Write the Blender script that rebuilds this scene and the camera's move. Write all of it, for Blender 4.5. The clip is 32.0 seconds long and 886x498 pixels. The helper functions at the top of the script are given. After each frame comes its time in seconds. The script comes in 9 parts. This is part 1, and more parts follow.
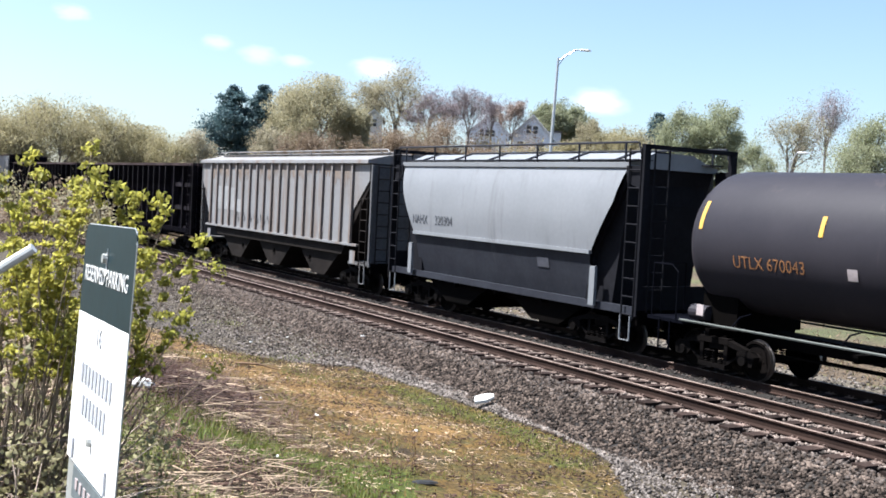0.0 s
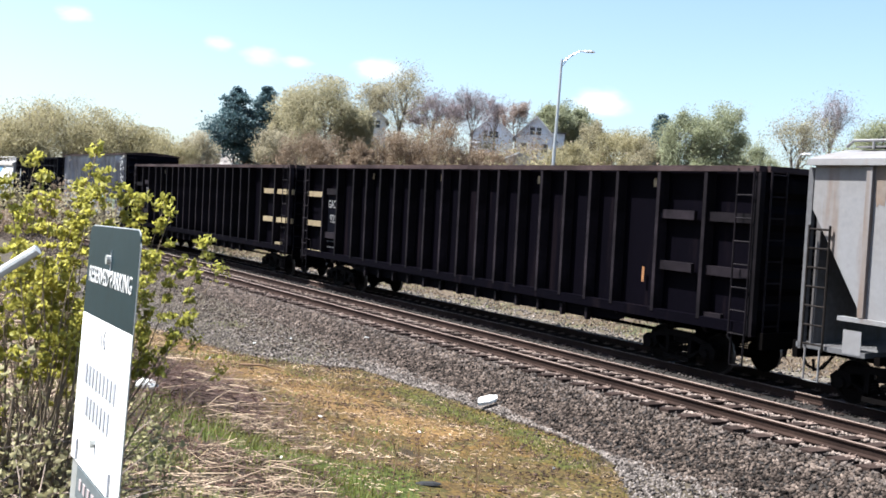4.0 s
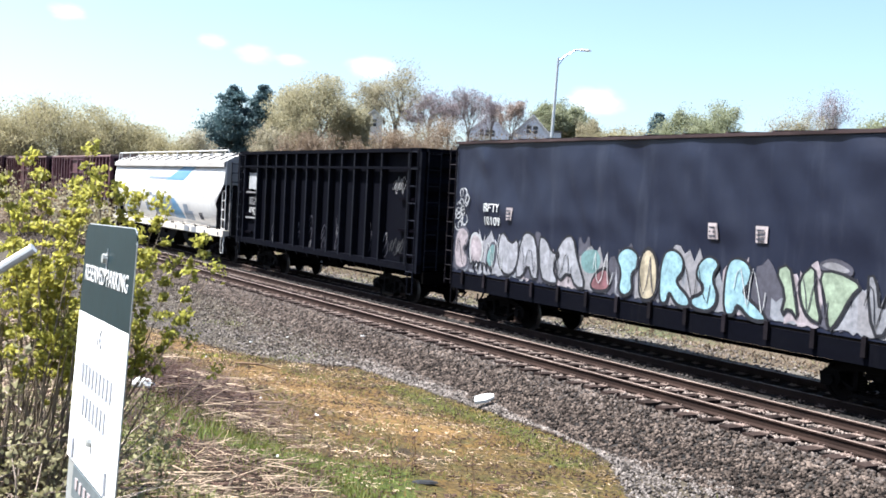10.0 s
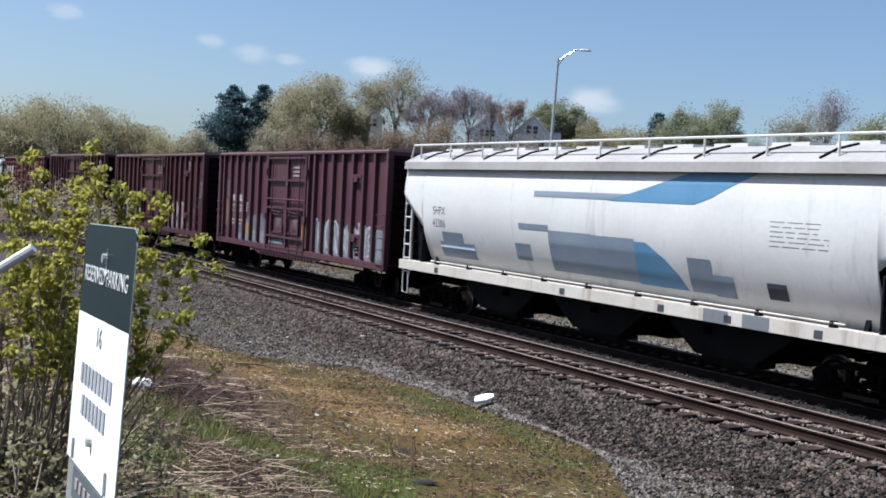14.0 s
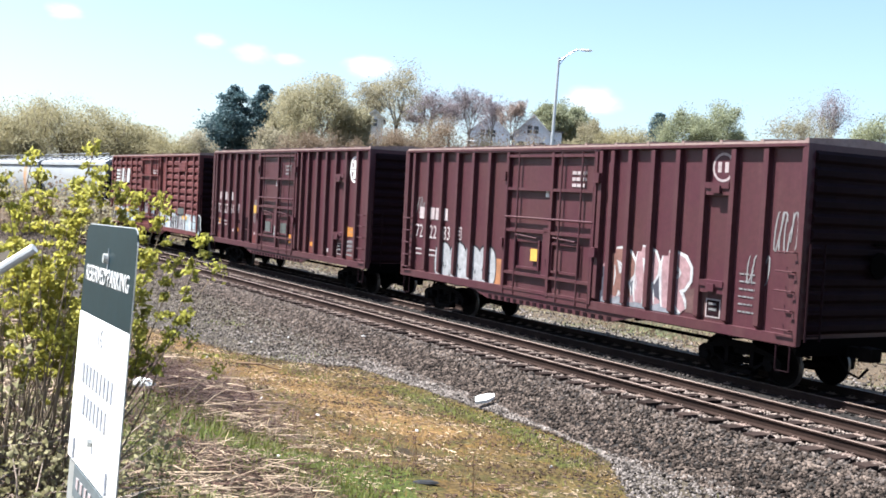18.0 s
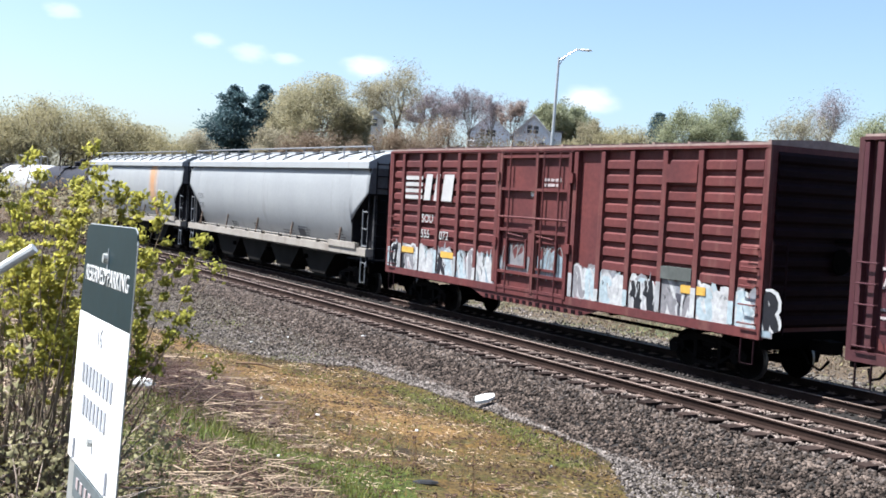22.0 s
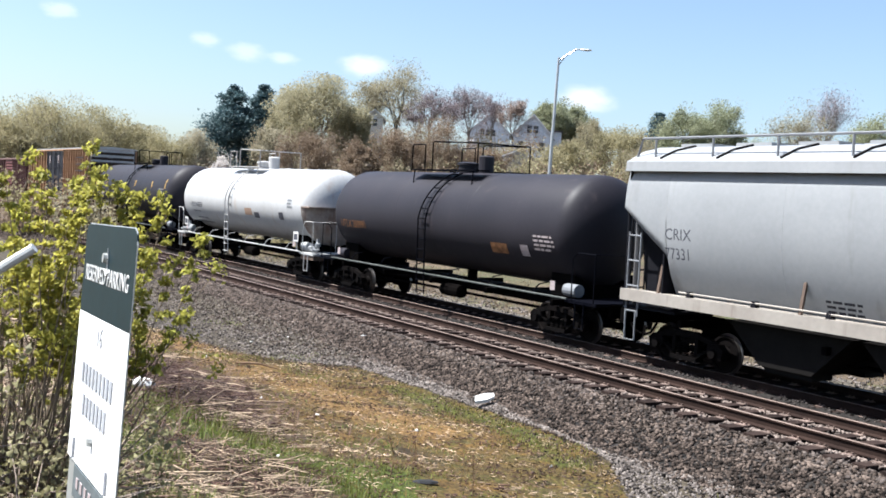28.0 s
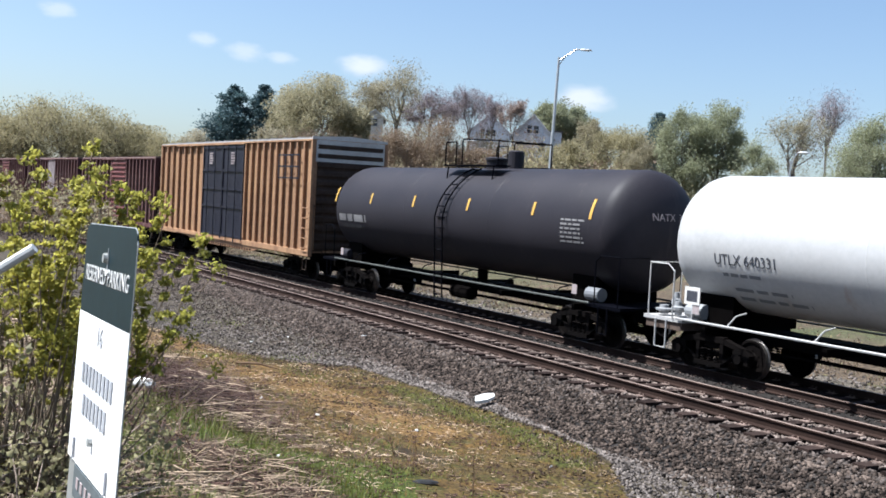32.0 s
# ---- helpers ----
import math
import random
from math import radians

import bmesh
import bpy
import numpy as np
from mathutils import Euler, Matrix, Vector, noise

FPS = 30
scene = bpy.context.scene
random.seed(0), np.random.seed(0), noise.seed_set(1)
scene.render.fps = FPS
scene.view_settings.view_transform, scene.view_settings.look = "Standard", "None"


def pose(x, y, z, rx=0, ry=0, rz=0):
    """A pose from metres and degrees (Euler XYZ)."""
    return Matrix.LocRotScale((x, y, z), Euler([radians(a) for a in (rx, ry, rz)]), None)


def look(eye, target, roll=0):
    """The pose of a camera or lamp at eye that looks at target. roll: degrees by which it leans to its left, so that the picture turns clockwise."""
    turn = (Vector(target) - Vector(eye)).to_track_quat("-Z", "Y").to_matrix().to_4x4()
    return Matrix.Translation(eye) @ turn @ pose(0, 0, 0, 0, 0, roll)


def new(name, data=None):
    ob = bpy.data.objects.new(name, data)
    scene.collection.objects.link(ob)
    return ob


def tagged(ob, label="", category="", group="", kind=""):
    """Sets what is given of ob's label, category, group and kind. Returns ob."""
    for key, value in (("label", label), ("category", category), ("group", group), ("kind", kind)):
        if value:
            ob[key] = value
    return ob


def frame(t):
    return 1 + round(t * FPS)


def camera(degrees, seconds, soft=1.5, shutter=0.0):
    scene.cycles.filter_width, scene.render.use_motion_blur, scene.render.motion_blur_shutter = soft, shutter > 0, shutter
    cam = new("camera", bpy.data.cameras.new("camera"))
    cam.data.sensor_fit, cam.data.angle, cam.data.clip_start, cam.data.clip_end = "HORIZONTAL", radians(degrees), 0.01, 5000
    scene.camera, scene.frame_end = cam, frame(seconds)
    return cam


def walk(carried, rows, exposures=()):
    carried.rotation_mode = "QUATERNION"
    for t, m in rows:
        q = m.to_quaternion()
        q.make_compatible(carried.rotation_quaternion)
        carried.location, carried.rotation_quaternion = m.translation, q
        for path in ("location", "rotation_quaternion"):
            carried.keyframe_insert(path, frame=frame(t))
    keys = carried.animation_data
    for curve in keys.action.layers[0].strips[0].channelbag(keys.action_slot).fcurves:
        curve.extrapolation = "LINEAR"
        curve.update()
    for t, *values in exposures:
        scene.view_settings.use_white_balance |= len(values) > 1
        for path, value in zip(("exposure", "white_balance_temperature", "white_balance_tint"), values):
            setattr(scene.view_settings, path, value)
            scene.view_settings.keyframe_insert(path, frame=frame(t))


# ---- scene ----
# Camera: hand-held from a window, almost still; yaw and pitch in thousandths of the picture's focal length.
FOCAL = 1885.8
cam = camera(2 * math.degrees(math.atan(784 / FOCAL)), 32.0, soft=1.75)
EYE = Vector((0, 0, 2.977))


def aim(dx=0.0, dy=0.0):
    """The camera's pose with the picture shifted by dx to the right and dy down."""
    c, s = math.cos(0.0794), math.sin(0.0794)
    yaw, pitch = (dx * c + dy * s) / FOCAL, (dy * c - dx * s) / FOCAL - 0.0329
    far = EYE + Vector((-math.sin(yaw) * math.cos(pitch), math.cos(yaw) * math.cos(pitch), math.sin(pitch))) * 100
    return look(EYE, far, math.degrees(0.0794))


walk(cam, [(0, aim()), (0.5, aim(0.7, 0.2)), (1, aim(3.4, 1.4)), (2, aim(3.8, 1.5)), (3, aim(5, 1.8)), (3.5, aim(6.3, 2.4)),
           (5.5, aim(6.3, 2.4)), (6.5, aim(6, 2.3)), (7, aim(5.2, 1.8)), (8, aim(4.8, 1.5)), (8.4, aim(0, 0)), (9, aim()),
           (13, aim()), (17, aim(0.2, 0)), (18, aim(1.4, 0)), (21, aim(1.4, -0.1)), (24, aim(1, -0.6)), (28, aim(1, -0.6)),
           (32, aim(1.3, -0.5))],
     exposures=[(0, 1.86, 5900, 9), (3, 1.86, 5950, 9), (6, 2.18, 6010, 9), (8, 2.14, 6000, 9), (10, 2.08, 5910, 9), (11, 1.86, 5850, 9), (12, 1.74, 5800, 9), (13, 1.25, 5560, 9), (14, 1.0, 5560, 9), (14.5, 1.08, 5600, 9), (15.5, 1.55, 5750, 9), (17, 2.0, 5930, 9), (20, 2.06, 5950, 9), (22, 1.76, 5850, 9), (23, 1.45, 5700, 9), (25, 1.42, 5720, 9), (28, 1.7, 5950, 9), (29, 1.68, 5970, 9), (30, 1.46, 5830, 9), (31, 1.25, 5700, 9), (32, 1.42, 5780, 9)])

# ---- light ----
TH, BEND, Y0 = 1.02045, -0.00026359, 35.0012   # the train's track: heading, curvature, distance ahead at s = 0
SPACING, Z_NEAR = 4.28, 0.18                   # the empty track on this side of it, and its height
CANT = 0.032                                   # the train's track leans to the camera's side


def track(s, o=0.0, z=0.0):
    """The place s metres along the train's track (away to the left), o metres off it on the camera's side."""
    h = TH + BEND * s
    x, y = -(math.sin(h) - math.sin(TH)) / BEND, Y0 - (math.cos(h) - math.cos(TH)) / BEND
    return Vector((x - o * math.sin(h), y - o * math.cos(h), z))


SUN_EL, SUN_OFF = radians(60), radians(59)   # height, and turn from the line of the track to the camera's side
_h = TH - SUN_OFF
SUN = Vector((-math.cos(_h) * math.cos(SUN_EL), math.sin(_h) * math.cos(SUN_EL), math.sin(SUN_EL)))
world = bpy.data.worlds.new("sky")
scene.world = world
world.use_nodes = True
wn = world.node_tree.nodes
sky = wn.new("ShaderNodeTexSky")
sky.sky_type, sky.sun_disc = "NISHITA", False
sky.sun_elevation, sky.sun_rotation = SUN_EL, math.atan2(SUN.x, SUN.y) % (2 * math.pi)
sky.air_density, sky.dust_density, sky.ozone_density = 1.0, 1.6, 0.7
wn["Background"].inputs["Strength"].default_value = 0.062
world.node_tree.links.new(sky.outputs[0], wn["Background"].inputs["Color"])
sun = new("sun", bpy.data.lights.new("sun", "SUN"))
sun.data.energy, sun.data.angle, sun.data.color = 5.0, radians(0.53), (1.0, 0.95, 0.87)
sun.matrix_world = look(SUN * 100, (0, 0, 0))

# ---- materials ----


def mat(name, col, col2=None, rough=0.65, metal=0.0, grain=9.0, blotch=0.7, streak=0.0, dirt=None, bump=0.08, rand=0.0, vary=0.22, island=0.0, spec=0.3, cover=0.5):
    """A procedural surface: two colours in large patches, fine grain, optional streaks of dirt that run down it, relief."""
    m = bpy.data.materials.new(name)
    m.use_nodes = True
    n, l = m.node_tree.nodes, m.node_tree.links
    b = n["Principled BSDF"]
    tc = n.new("ShaderNodeTexCoord")

    def noise_of(scale, detail, squash=None, roughness=0.6):
        t = n.new("ShaderNodeTexNoise")
        t.inputs["Scale"].default_value, t.inputs["Detail"].default_value, t.inputs["Roughness"].default_value = scale, detail, roughness
        if squash:
            mp = n.new("ShaderNodeMapping")
            mp.inputs["Scale"].default_value = squash
            l.new(tc.outputs["Object"], mp.inputs[0])
            l.new(mp.outputs[0], t.inputs["Vector"])
        else:
            l.new(tc.outputs["Object"], t.inputs["Vector"])
        return t.outputs["Fac"]

    def ramp(fac, lo, hi):
        r = n.new("ShaderNodeMapRange")
        r.inputs["From Min"].default_value, r.inputs["From Max"].default_value = lo, hi
        l.new(fac, r.inputs["Value"])
        return r.outputs["Result"]

    def mix(fac, a, c, kind="MIX"):
        x = n.new("ShaderNodeMix")
        x.data_type, x.blend_type = "RGBA", kind
        if isinstance(fac, float):
            x.inputs[0].default_value = fac
        else:
            l.new(fac, x.inputs[0])
        for sock, v in ((x.inputs[6], a), (x.inputs[7], c)):
            if isinstance(v, tuple):
                sock.default_value = (*v, 1)
            else:
                l.new(v, sock)
        return x.outputs[2]

    fine = noise_of(grain, 8)
    big = noise_of(blotch, 4)
    col2 = col2 or tuple(c * 0.72 for c in col)
    out = mix(ramp(big, cover - 0.14, cover + 0.16), col, col2)
    if dirt:
        run = noise_of(2.2, 5, (1.0, 1.0, 0.09))
        out = mix(ramp(run, 0.62 - streak * 0.25, 0.78 - streak * 0.1), out, dirt)
    v = n.new("ShaderNodeMapRange")
    v.inputs["From Min"].default_value, v.inputs["From Max"].default_value = 0.25, 0.75
    v.inputs["To Min"].default_value, v.inputs["To Max"].default_value = 1 - vary, 1 + vary
    l.new(fine, v.inputs["Value"])
    shade = v.outputs["Result"]
    for amount, node, sock in ((rand, "ShaderNodeObjectInfo", "Random"), (island, "ShaderNodeNewGeometry", "Random Per Island")):
        if amount:
            i = n.new(node)
            r = n.new("ShaderNodeMapRange")
            r.inputs["To Min"].default_value, r.inputs["To Max"].default_value = 1 - amount, 1 + amount
            l.new(i.outputs[sock], r.inputs["Value"])
            mu = n.new("ShaderNodeMath")
            mu.operation = "MULTIPLY"
            l.new(shade, mu.inputs[0])
            l.new(r.outputs["Result"], mu.inputs[1])
            shade = mu.outputs[0]
    out = mix(1.0, out, shade, "MULTIPLY")
    l.new(out, b.inputs["Base Color"])
    rr = n.new("ShaderNodeMapRange")
    rr.inputs["To Min"].default_value, rr.inputs["To Max"].default_value = max(rough - 0.12, 0.05), min(rough + 0.12, 1)
    l.new(big, rr.inputs["Value"])
    l.new(rr.outputs["Result"], b.inputs["Roughness"])
    b.inputs["Metallic"].default_value = metal
    b.inputs["Specular IOR Level"].default_value = spec
    if bump:
        bp = n.new("ShaderNodeBump")
        bp.inputs["Strength"].default_value, bp.inputs["Distance"].default_value = bump, 0.02
        l.new(fine, bp.inputs["Height"])
        l.new(bp.outputs[0], b.inputs["Normal"])
    return m


def leaf_mat(name, col, col2, through_light=0.35, island=0.3):
    """Foliage: light passes the leaves."""
    m = mat(name, col, col2, rough=0.6, grain=3.0, blotch=0.35, bump=0, island=island, spec=0.25)
    n, l = m.node_tree.nodes, m.node_tree.links
    b, out = n["Principled BSDF"], n["Material Output"]
    t = n.new("ShaderNodeBsdfTranslucent")
    src = b.inputs["Base Color"].links[0].from_socket
    l.new(src, t.inputs["Color"])
    x = n.new("ShaderNodeMixShader")
    x.inputs[0].default_value = through_light
    l.new(b.outputs[0], x.inputs[1])
    l.new(t.outputs[0], x.inputs[2])
    l.new(x.outputs[0], out.inputs["Surface"])
    return m


M = {}
M["black"] = mat("black steel", (0.0014, 0.0016, 0.0036), (0.0022, 0.0024, 0.0042), rough=0.7, dirt=(0.005, 0.005, 0.0065), streak=0.05, spec=0.03)
# Darker than grimy steel: shade under the cars is in these three colours.
M["under"] = mat("grimy underframe steel darkened for shade", (0.0016, 0.0014, 0.0014), (0.003, 0.0024, 0.0022), rough=0.85, grain=14, spec=0.02)
M["truck"] = mat("grimy cast steel darkened for shade", (0.0024, 0.002, 0.002), (0.005, 0.0038, 0.0035), rough=0.8, grain=18, spec=0.04)
M["bay"] = mat("grimy grey hopper bay darkened for shade", (0.0095, 0.0082, 0.0076), (0.005, 0.0043, 0.004), rough=0.75, spec=0.08)
M["tread"] = mat("worn wheel steel", (0.16, 0.15, 0.14), (0.08, 0.07, 0.065), rough=0.38, metal=0.8)
M["gondola"] = mat("dark brown gondola paint", (0.0016, 0.00122, 0.00266), (0.0011, 0.000918, 0.0021), rough=0.62, dirt=(0.007, 0.0048, 0.006), streak=0.2, spec=0.02)
M["gondola_rib"] = mat("dull brown post paint", (0.0112, 0.0086, 0.0108), (0.0035, 0.0026, 0.0036), rough=0.65, rand=0.4, blotch=1.2, spec=0.08)
M["black_rib"] = mat("black post paint", (0.00442, 0.00493, 0.008925), (0.00204, 0.002295, 0.00425), rough=0.6, rand=0.3, spec=0.08)
M["overpaint"] = mat("pale overpaint", (0.36, 0.355, 0.35), (0.31, 0.30, 0.29), rough=0.6, vary=0.1)
M["chord"] = mat("worn top chord", (0.05, 0.034, 0.034), (0.02, 0.013, 0.013), rough=0.7, spec=0.1)
M["cream"] = mat("cream band paint", (0.217, 0.171, 0.101), (0.154, 0.119, 0.07), rough=0.6)
M["orange"] = mat("orange reflective strip", (0.369, 0.156, 0.0287), (0.295, 0.115, 0.0205), rough=0.4)
M["yellow"] = mat("yellow reflective strip", (0.46, 0.29, 0.06), (0.38, 0.22, 0.045), rough=0.4)
M["white"] = mat("weathered white paint", (0.57, 0.552, 0.528), (0.51, 0.492, 0.468), rough=0.45, dirt=(0.368, 0.3542, 0.3312), streak=0.2, vary=0.05, bump=0.02, blotch=0.4)
M["roof_dusty"] = mat("dust-greyed white roof", (0.3, 0.285, 0.27), (0.24, 0.225, 0.21), rough=0.7, vary=0.1)
M["sill_white"] = mat("grimy off-white sill paint", (0.5, 0.455, 0.4), (0.42, 0.375, 0.32), rough=0.55, dirt=(0.24, 0.18, 0.14), streak=0.25, vary=0.08)
M["letter"] = mat("white stencil paint", (0.55, 0.55, 0.54), (0.42, 0.42, 0.41), rough=0.6)
M["letter_dull"] = mat("faded stencil paint", (0.34, 0.295, 0.29), (0.25, 0.205, 0.205), rough=0.7)
M["letter_faint"] = mat("faint stencil paint", (0.19, 0.185, 0.185), (0.12, 0.115, 0.118), rough=0.7)
M["letter_dark"] = mat("dark stencil paint", (0.0325, 0.0358, 0.0455), (0.065, 0.065, 0.078), rough=0.6)
M["letter_orange"] = mat("orange stencil paint", (0.25, 0.115, 0.045), (0.12, 0.055, 0.025), rough=0.65, blotch=4, vary=0.4)
M["hopper_grey"] = mat("pale grey hopper paint", (0.164, 0.1696, 0.1808), (0.14, 0.1456, 0.156), rough=0.5, dirt=(0.112, 0.112, 0.12), streak=0.3, blotch=0.35, vary=0.06, bump=0.02)
M["hopper_cool"] = mat("weathered light grey paint", (0.2465, 0.2525, 0.2576), (0.2125, 0.2193, 0.2261), rough=0.5, dirt=(0.1827, 0.181, 0.181), streak=0.2, blotch=0.3, vary=0.06, bump=0.02)
M["hopper_band"] = mat("dark blue-grey lower side", (0.02232, 0.02418, 0.031), (0.01488, 0.0155, 0.02108), rough=0.6, dirt=(0.0341, 0.03472, 0.04092), streak=0.1, spec=0.15)
# Much darker than the side paint: shade on the ends is coloured in.
M["hopper_end"] = mat("grey end steel darkened for shade", (0.010, 0.010, 0.0125), (0.006, 0.006, 0.008), rough=0.75, spec=0.06)
M["hopper_upper"] = mat("dusty grey end paint", (0.1, 0.1, 0.105), (0.07, 0.068, 0.07), rough=0.7, dirt=(0.06, 0.05, 0.045), streak=0.3, spec=0.15)
M["hopper_tan"] = mat("rust-stained pale grey paint", (0.162, 0.16, 0.165), (0.144, 0.135, 0.13), rough=0.65, dirt=(0.118, 0.08, 0.057), streak=0.38, blotch=0.5, cover=0.56, vary=0.1, bump=0.04)
# Near-black copy of the beige: shade below and behind the side is coloured in.
M["hopper_tan_shade"] = mat("beige paint darkened for shade", (0.0155, 0.0125, 0.0112), (0.0085, 0.007, 0.0064), rough=0.8, spec=0.06)
M["letter_ghost"] = mat("worn-off stencil paint", (0.045, 0.044, 0.046), (0.022, 0.022, 0.024), rough=0.7)
M["sill_cream"] = mat("grimy cream sill paint", (0.27, 0.245, 0.215), (0.21, 0.185, 0.16), rough=0.6, dirt=(0.13, 0.1, 0.08), streak=0.25, vary=0.08)
# The shade on this car's ends is painted in as a darker brown.
M["ochre_end_shade"] = mat("ochre boxcar end darkened for shade", (0.06, 0.042, 0.032), (0.036, 0.026, 0.021), rough=0.75, spec=0.08)
M["rust_dark"] = mat("dark rust", (0.11, 0.075, 0.055), (0.07, 0.05, 0.04), rough=0.85, grain=16)
M["tan_panel"] = mat("brown-stained notice paint", (0.3, 0.2, 0.14), (0.22, 0.15, 0.11), rough=0.7)
M["placard_grey"] = mat("grey-green placard board", (0.075, 0.08, 0.075), (0.05, 0.055, 0.05), rough=0.7)
M["rust"] = mat("rust", (0.28, 0.12, 0.05), (0.18, 0.08, 0.04), rough=0.85, grain=16)
M["box_red"] = mat("oxide red boxcar paint", (0.064, 0.0215, 0.036), (0.066, 0.0285, 0.03), rough=0.5, blotch=0.45, dirt=(0.088, 0.046, 0.05), streak=0.3, spec=0.3, vary=0.16, bump=0.05)
M["box_maroon"] = mat("deep maroon boxcar paint, buckled panels", (0.05, 0.0145, 0.0205), (0.051, 0.0185, 0.0195), rough=0.48, blotch=0.6, dirt=(0.066, 0.029, 0.03), streak=0.28, spec=0.3, vary=0.18, bump=0.07)
# Darker than the sides: the shade on the end walls is in the colour.
M["box_dark_shade"] = mat("near-black red paint with end-wall shade in it", (0.014, 0.0055, 0.0075), (0.008, 0.004, 0.005), rough=0.7, spec=0.06)
M["box_brown"] = mat("weathered brown boxcar paint", (0.08925, 0.0391, 0.03825), (0.06375, 0.0272, 0.0289), rough=0.68, dirt=(0.17, 0.1105, 0.0935), streak=0.35, spec=0.2)
M["box_bright"] = mat("faded red boxcar paint", (0.098, 0.028, 0.0265), (0.068, 0.021, 0.022), rough=0.6, dirt=(0.135, 0.066, 0.056), streak=0.2, spec=0.2)
M["roof"] = mat("galvanised roof, stained", (0.28, 0.22, 0.2), (0.2, 0.13, 0.11), rough=0.6, metal=0.1)
M["box_yellow"] = mat("weathered ochre boxcar paint", (0.33, 0.195, 0.102), (0.25, 0.14, 0.078), rough=0.65, dirt=(0.15, 0.08, 0.048), streak=0.5)
M["roof_pale"] = mat("pale galvanised sheet", (0.46, 0.45, 0.44), (0.36, 0.35, 0.34), rough=0.45, metal=0.25)
M["door_navy"] = mat("dark navy door paint", (0.009, 0.0098, 0.018), (0.014, 0.014, 0.022), rough=0.5, spec=0.25)
M["smooth_dark"] = mat("dull slate-black paint", (0.0058, 0.0078, 0.0185), (0.0085, 0.0108, 0.0225), rough=0.45, blotch=0.6, dirt=(0.018, 0.021, 0.034), streak=0.35, spec=0.25, vary=0.12, bump=0.04)
M["tank_black"] = mat("sun-faded black tank paint", (0.0175, 0.0162, 0.0205), (0.0225, 0.0205, 0.0255), rough=0.55, blotch=0.4, dirt=(0.04, 0.033, 0.036), streak=0.05, spec=0.15, vary=0.08, bump=0.02)
M["tank_white"] = mat("white tank paint with rust-stained seams", (0.4, 0.4, 0.4), (0.35, 0.347, 0.344), rough=0.35, dirt=(0.31, 0.255, 0.209), streak=0.16, vary=0.08, bump=0.0, blotch=0.5)
M["tank_grime"] = mat("grimy white tank end", (0.27, 0.235, 0.21), (0.17, 0.125, 0.10), rough=0.6, dirt=(0.15, 0.075, 0.045), streak=0.45)
M["blue"] = mat("faded blue graphic", (0.085, 0.19, 0.31), (0.115, 0.22, 0.33), rough=0.5, vary=0.06, bump=0.02)
M["blue_grey"] = mat("grey-blue graphic", (0.169, 0.203, 0.25), (0.209, 0.243, 0.284), rough=0.5, vary=0.06, bump=0.02)
M["stone"] = mat("granite ballast", (0.078, 0.06, 0.0495), (0.0175, 0.0132, 0.011), rough=0.9, grain=60, blotch=5, island=1.0, bump=0.2, spec=0.1)
M["tie"] = mat("weathered creosoted timber", (0.02, 0.0135, 0.012), (0.034, 0.024, 0.02), rough=0.9, grain=30, rand=0.35, spec=0.05)
M["rail"] = mat("rusty rail steel", (0.028, 0.0175, 0.014), (0.016, 0.0105, 0.009), rough=0.85, grain=25, spec=0.05)
M["rail_head"] = mat("dull rusted rail head", (0.2, 0.15, 0.125), (0.13, 0.092, 0.075), rough=0.55, metal=0.2)
M["plate"] = mat("pale rust tie plate", (0.16, 0.118, 0.0976), (0.116, 0.08, 0.0656), rough=0.8, rand=0.2)

# ---- mesh helpers ----


def link(name, bm, material, parent=None, label="", smooth=False):
    """Makes an object of a bmesh, or of a mesh that already serves another object."""
    if isinstance(bm, bmesh.types.BMesh):
        me = bpy.data.meshes.new(name)
        bmesh.ops.recalc_face_normals(bm, faces=bm.faces)
        if smooth:
            for f in bm.faces:
                f.smooth = True
        bm.to_mesh(me)
        bm.free()
        for one in material if isinstance(material, list) else [material]:
            me.materials.append(one)
    else:
        me = bm
    ob = new(name, me)
    ob.parent = parent
    if label:
        ob["label"] = label
    return ob


def part(name, bm, material, parent, label="", smooth=False):
    return link(name, bm, material, parent, label, smooth)


def box(bm, x0, x1, y0, y1, z0, z1, mi=0):
    v = [bm.verts.new((x, y, z)) for x in (x0, x1) for y in (y0, y1) for z in (z0, z1)]
    for a in ((0, 1, 3, 2), (4, 6, 7, 5), (0, 4, 5, 1), (2, 3, 7, 6), (0, 2, 6, 4), (1, 5, 7, 3)):
        bm.faces.new([v[i] for i in a]).material_index = mi


def tube(bm, pts, r, n=6, cap=True):
    """A round bar through the points."""
    pts = [Vector(p) for p in pts]
    rings = []
    for i, p in enumerate(pts):
        d = (pts[min(i + 1, len(pts) - 1)] - pts[max(i - 1, 0)]).normalized()
        a = d.orthogonal().normalized() if i == 0 else (rings_a - d * rings_a.dot(d)).normalized()
        rings_a = a
        c = d.cross(a)
        rr = r[i] if isinstance(r, (list, tuple)) else r
        rings.append([bm.verts.new(p + (a * math.cos(2 * math.pi * k / n) + c * math.sin(2 * math.pi * k / n)) * rr) for k in range(n)])
    for a, c in zip(rings, rings[1:]):
        for k in range(n):
            bm.faces.new((a[k], a[(k + 1) % n], c[(k + 1) % n], c[k]))
    if cap:
        bm.faces.new(rings[0][::-1])
        bm.faces.new(rings[-1])


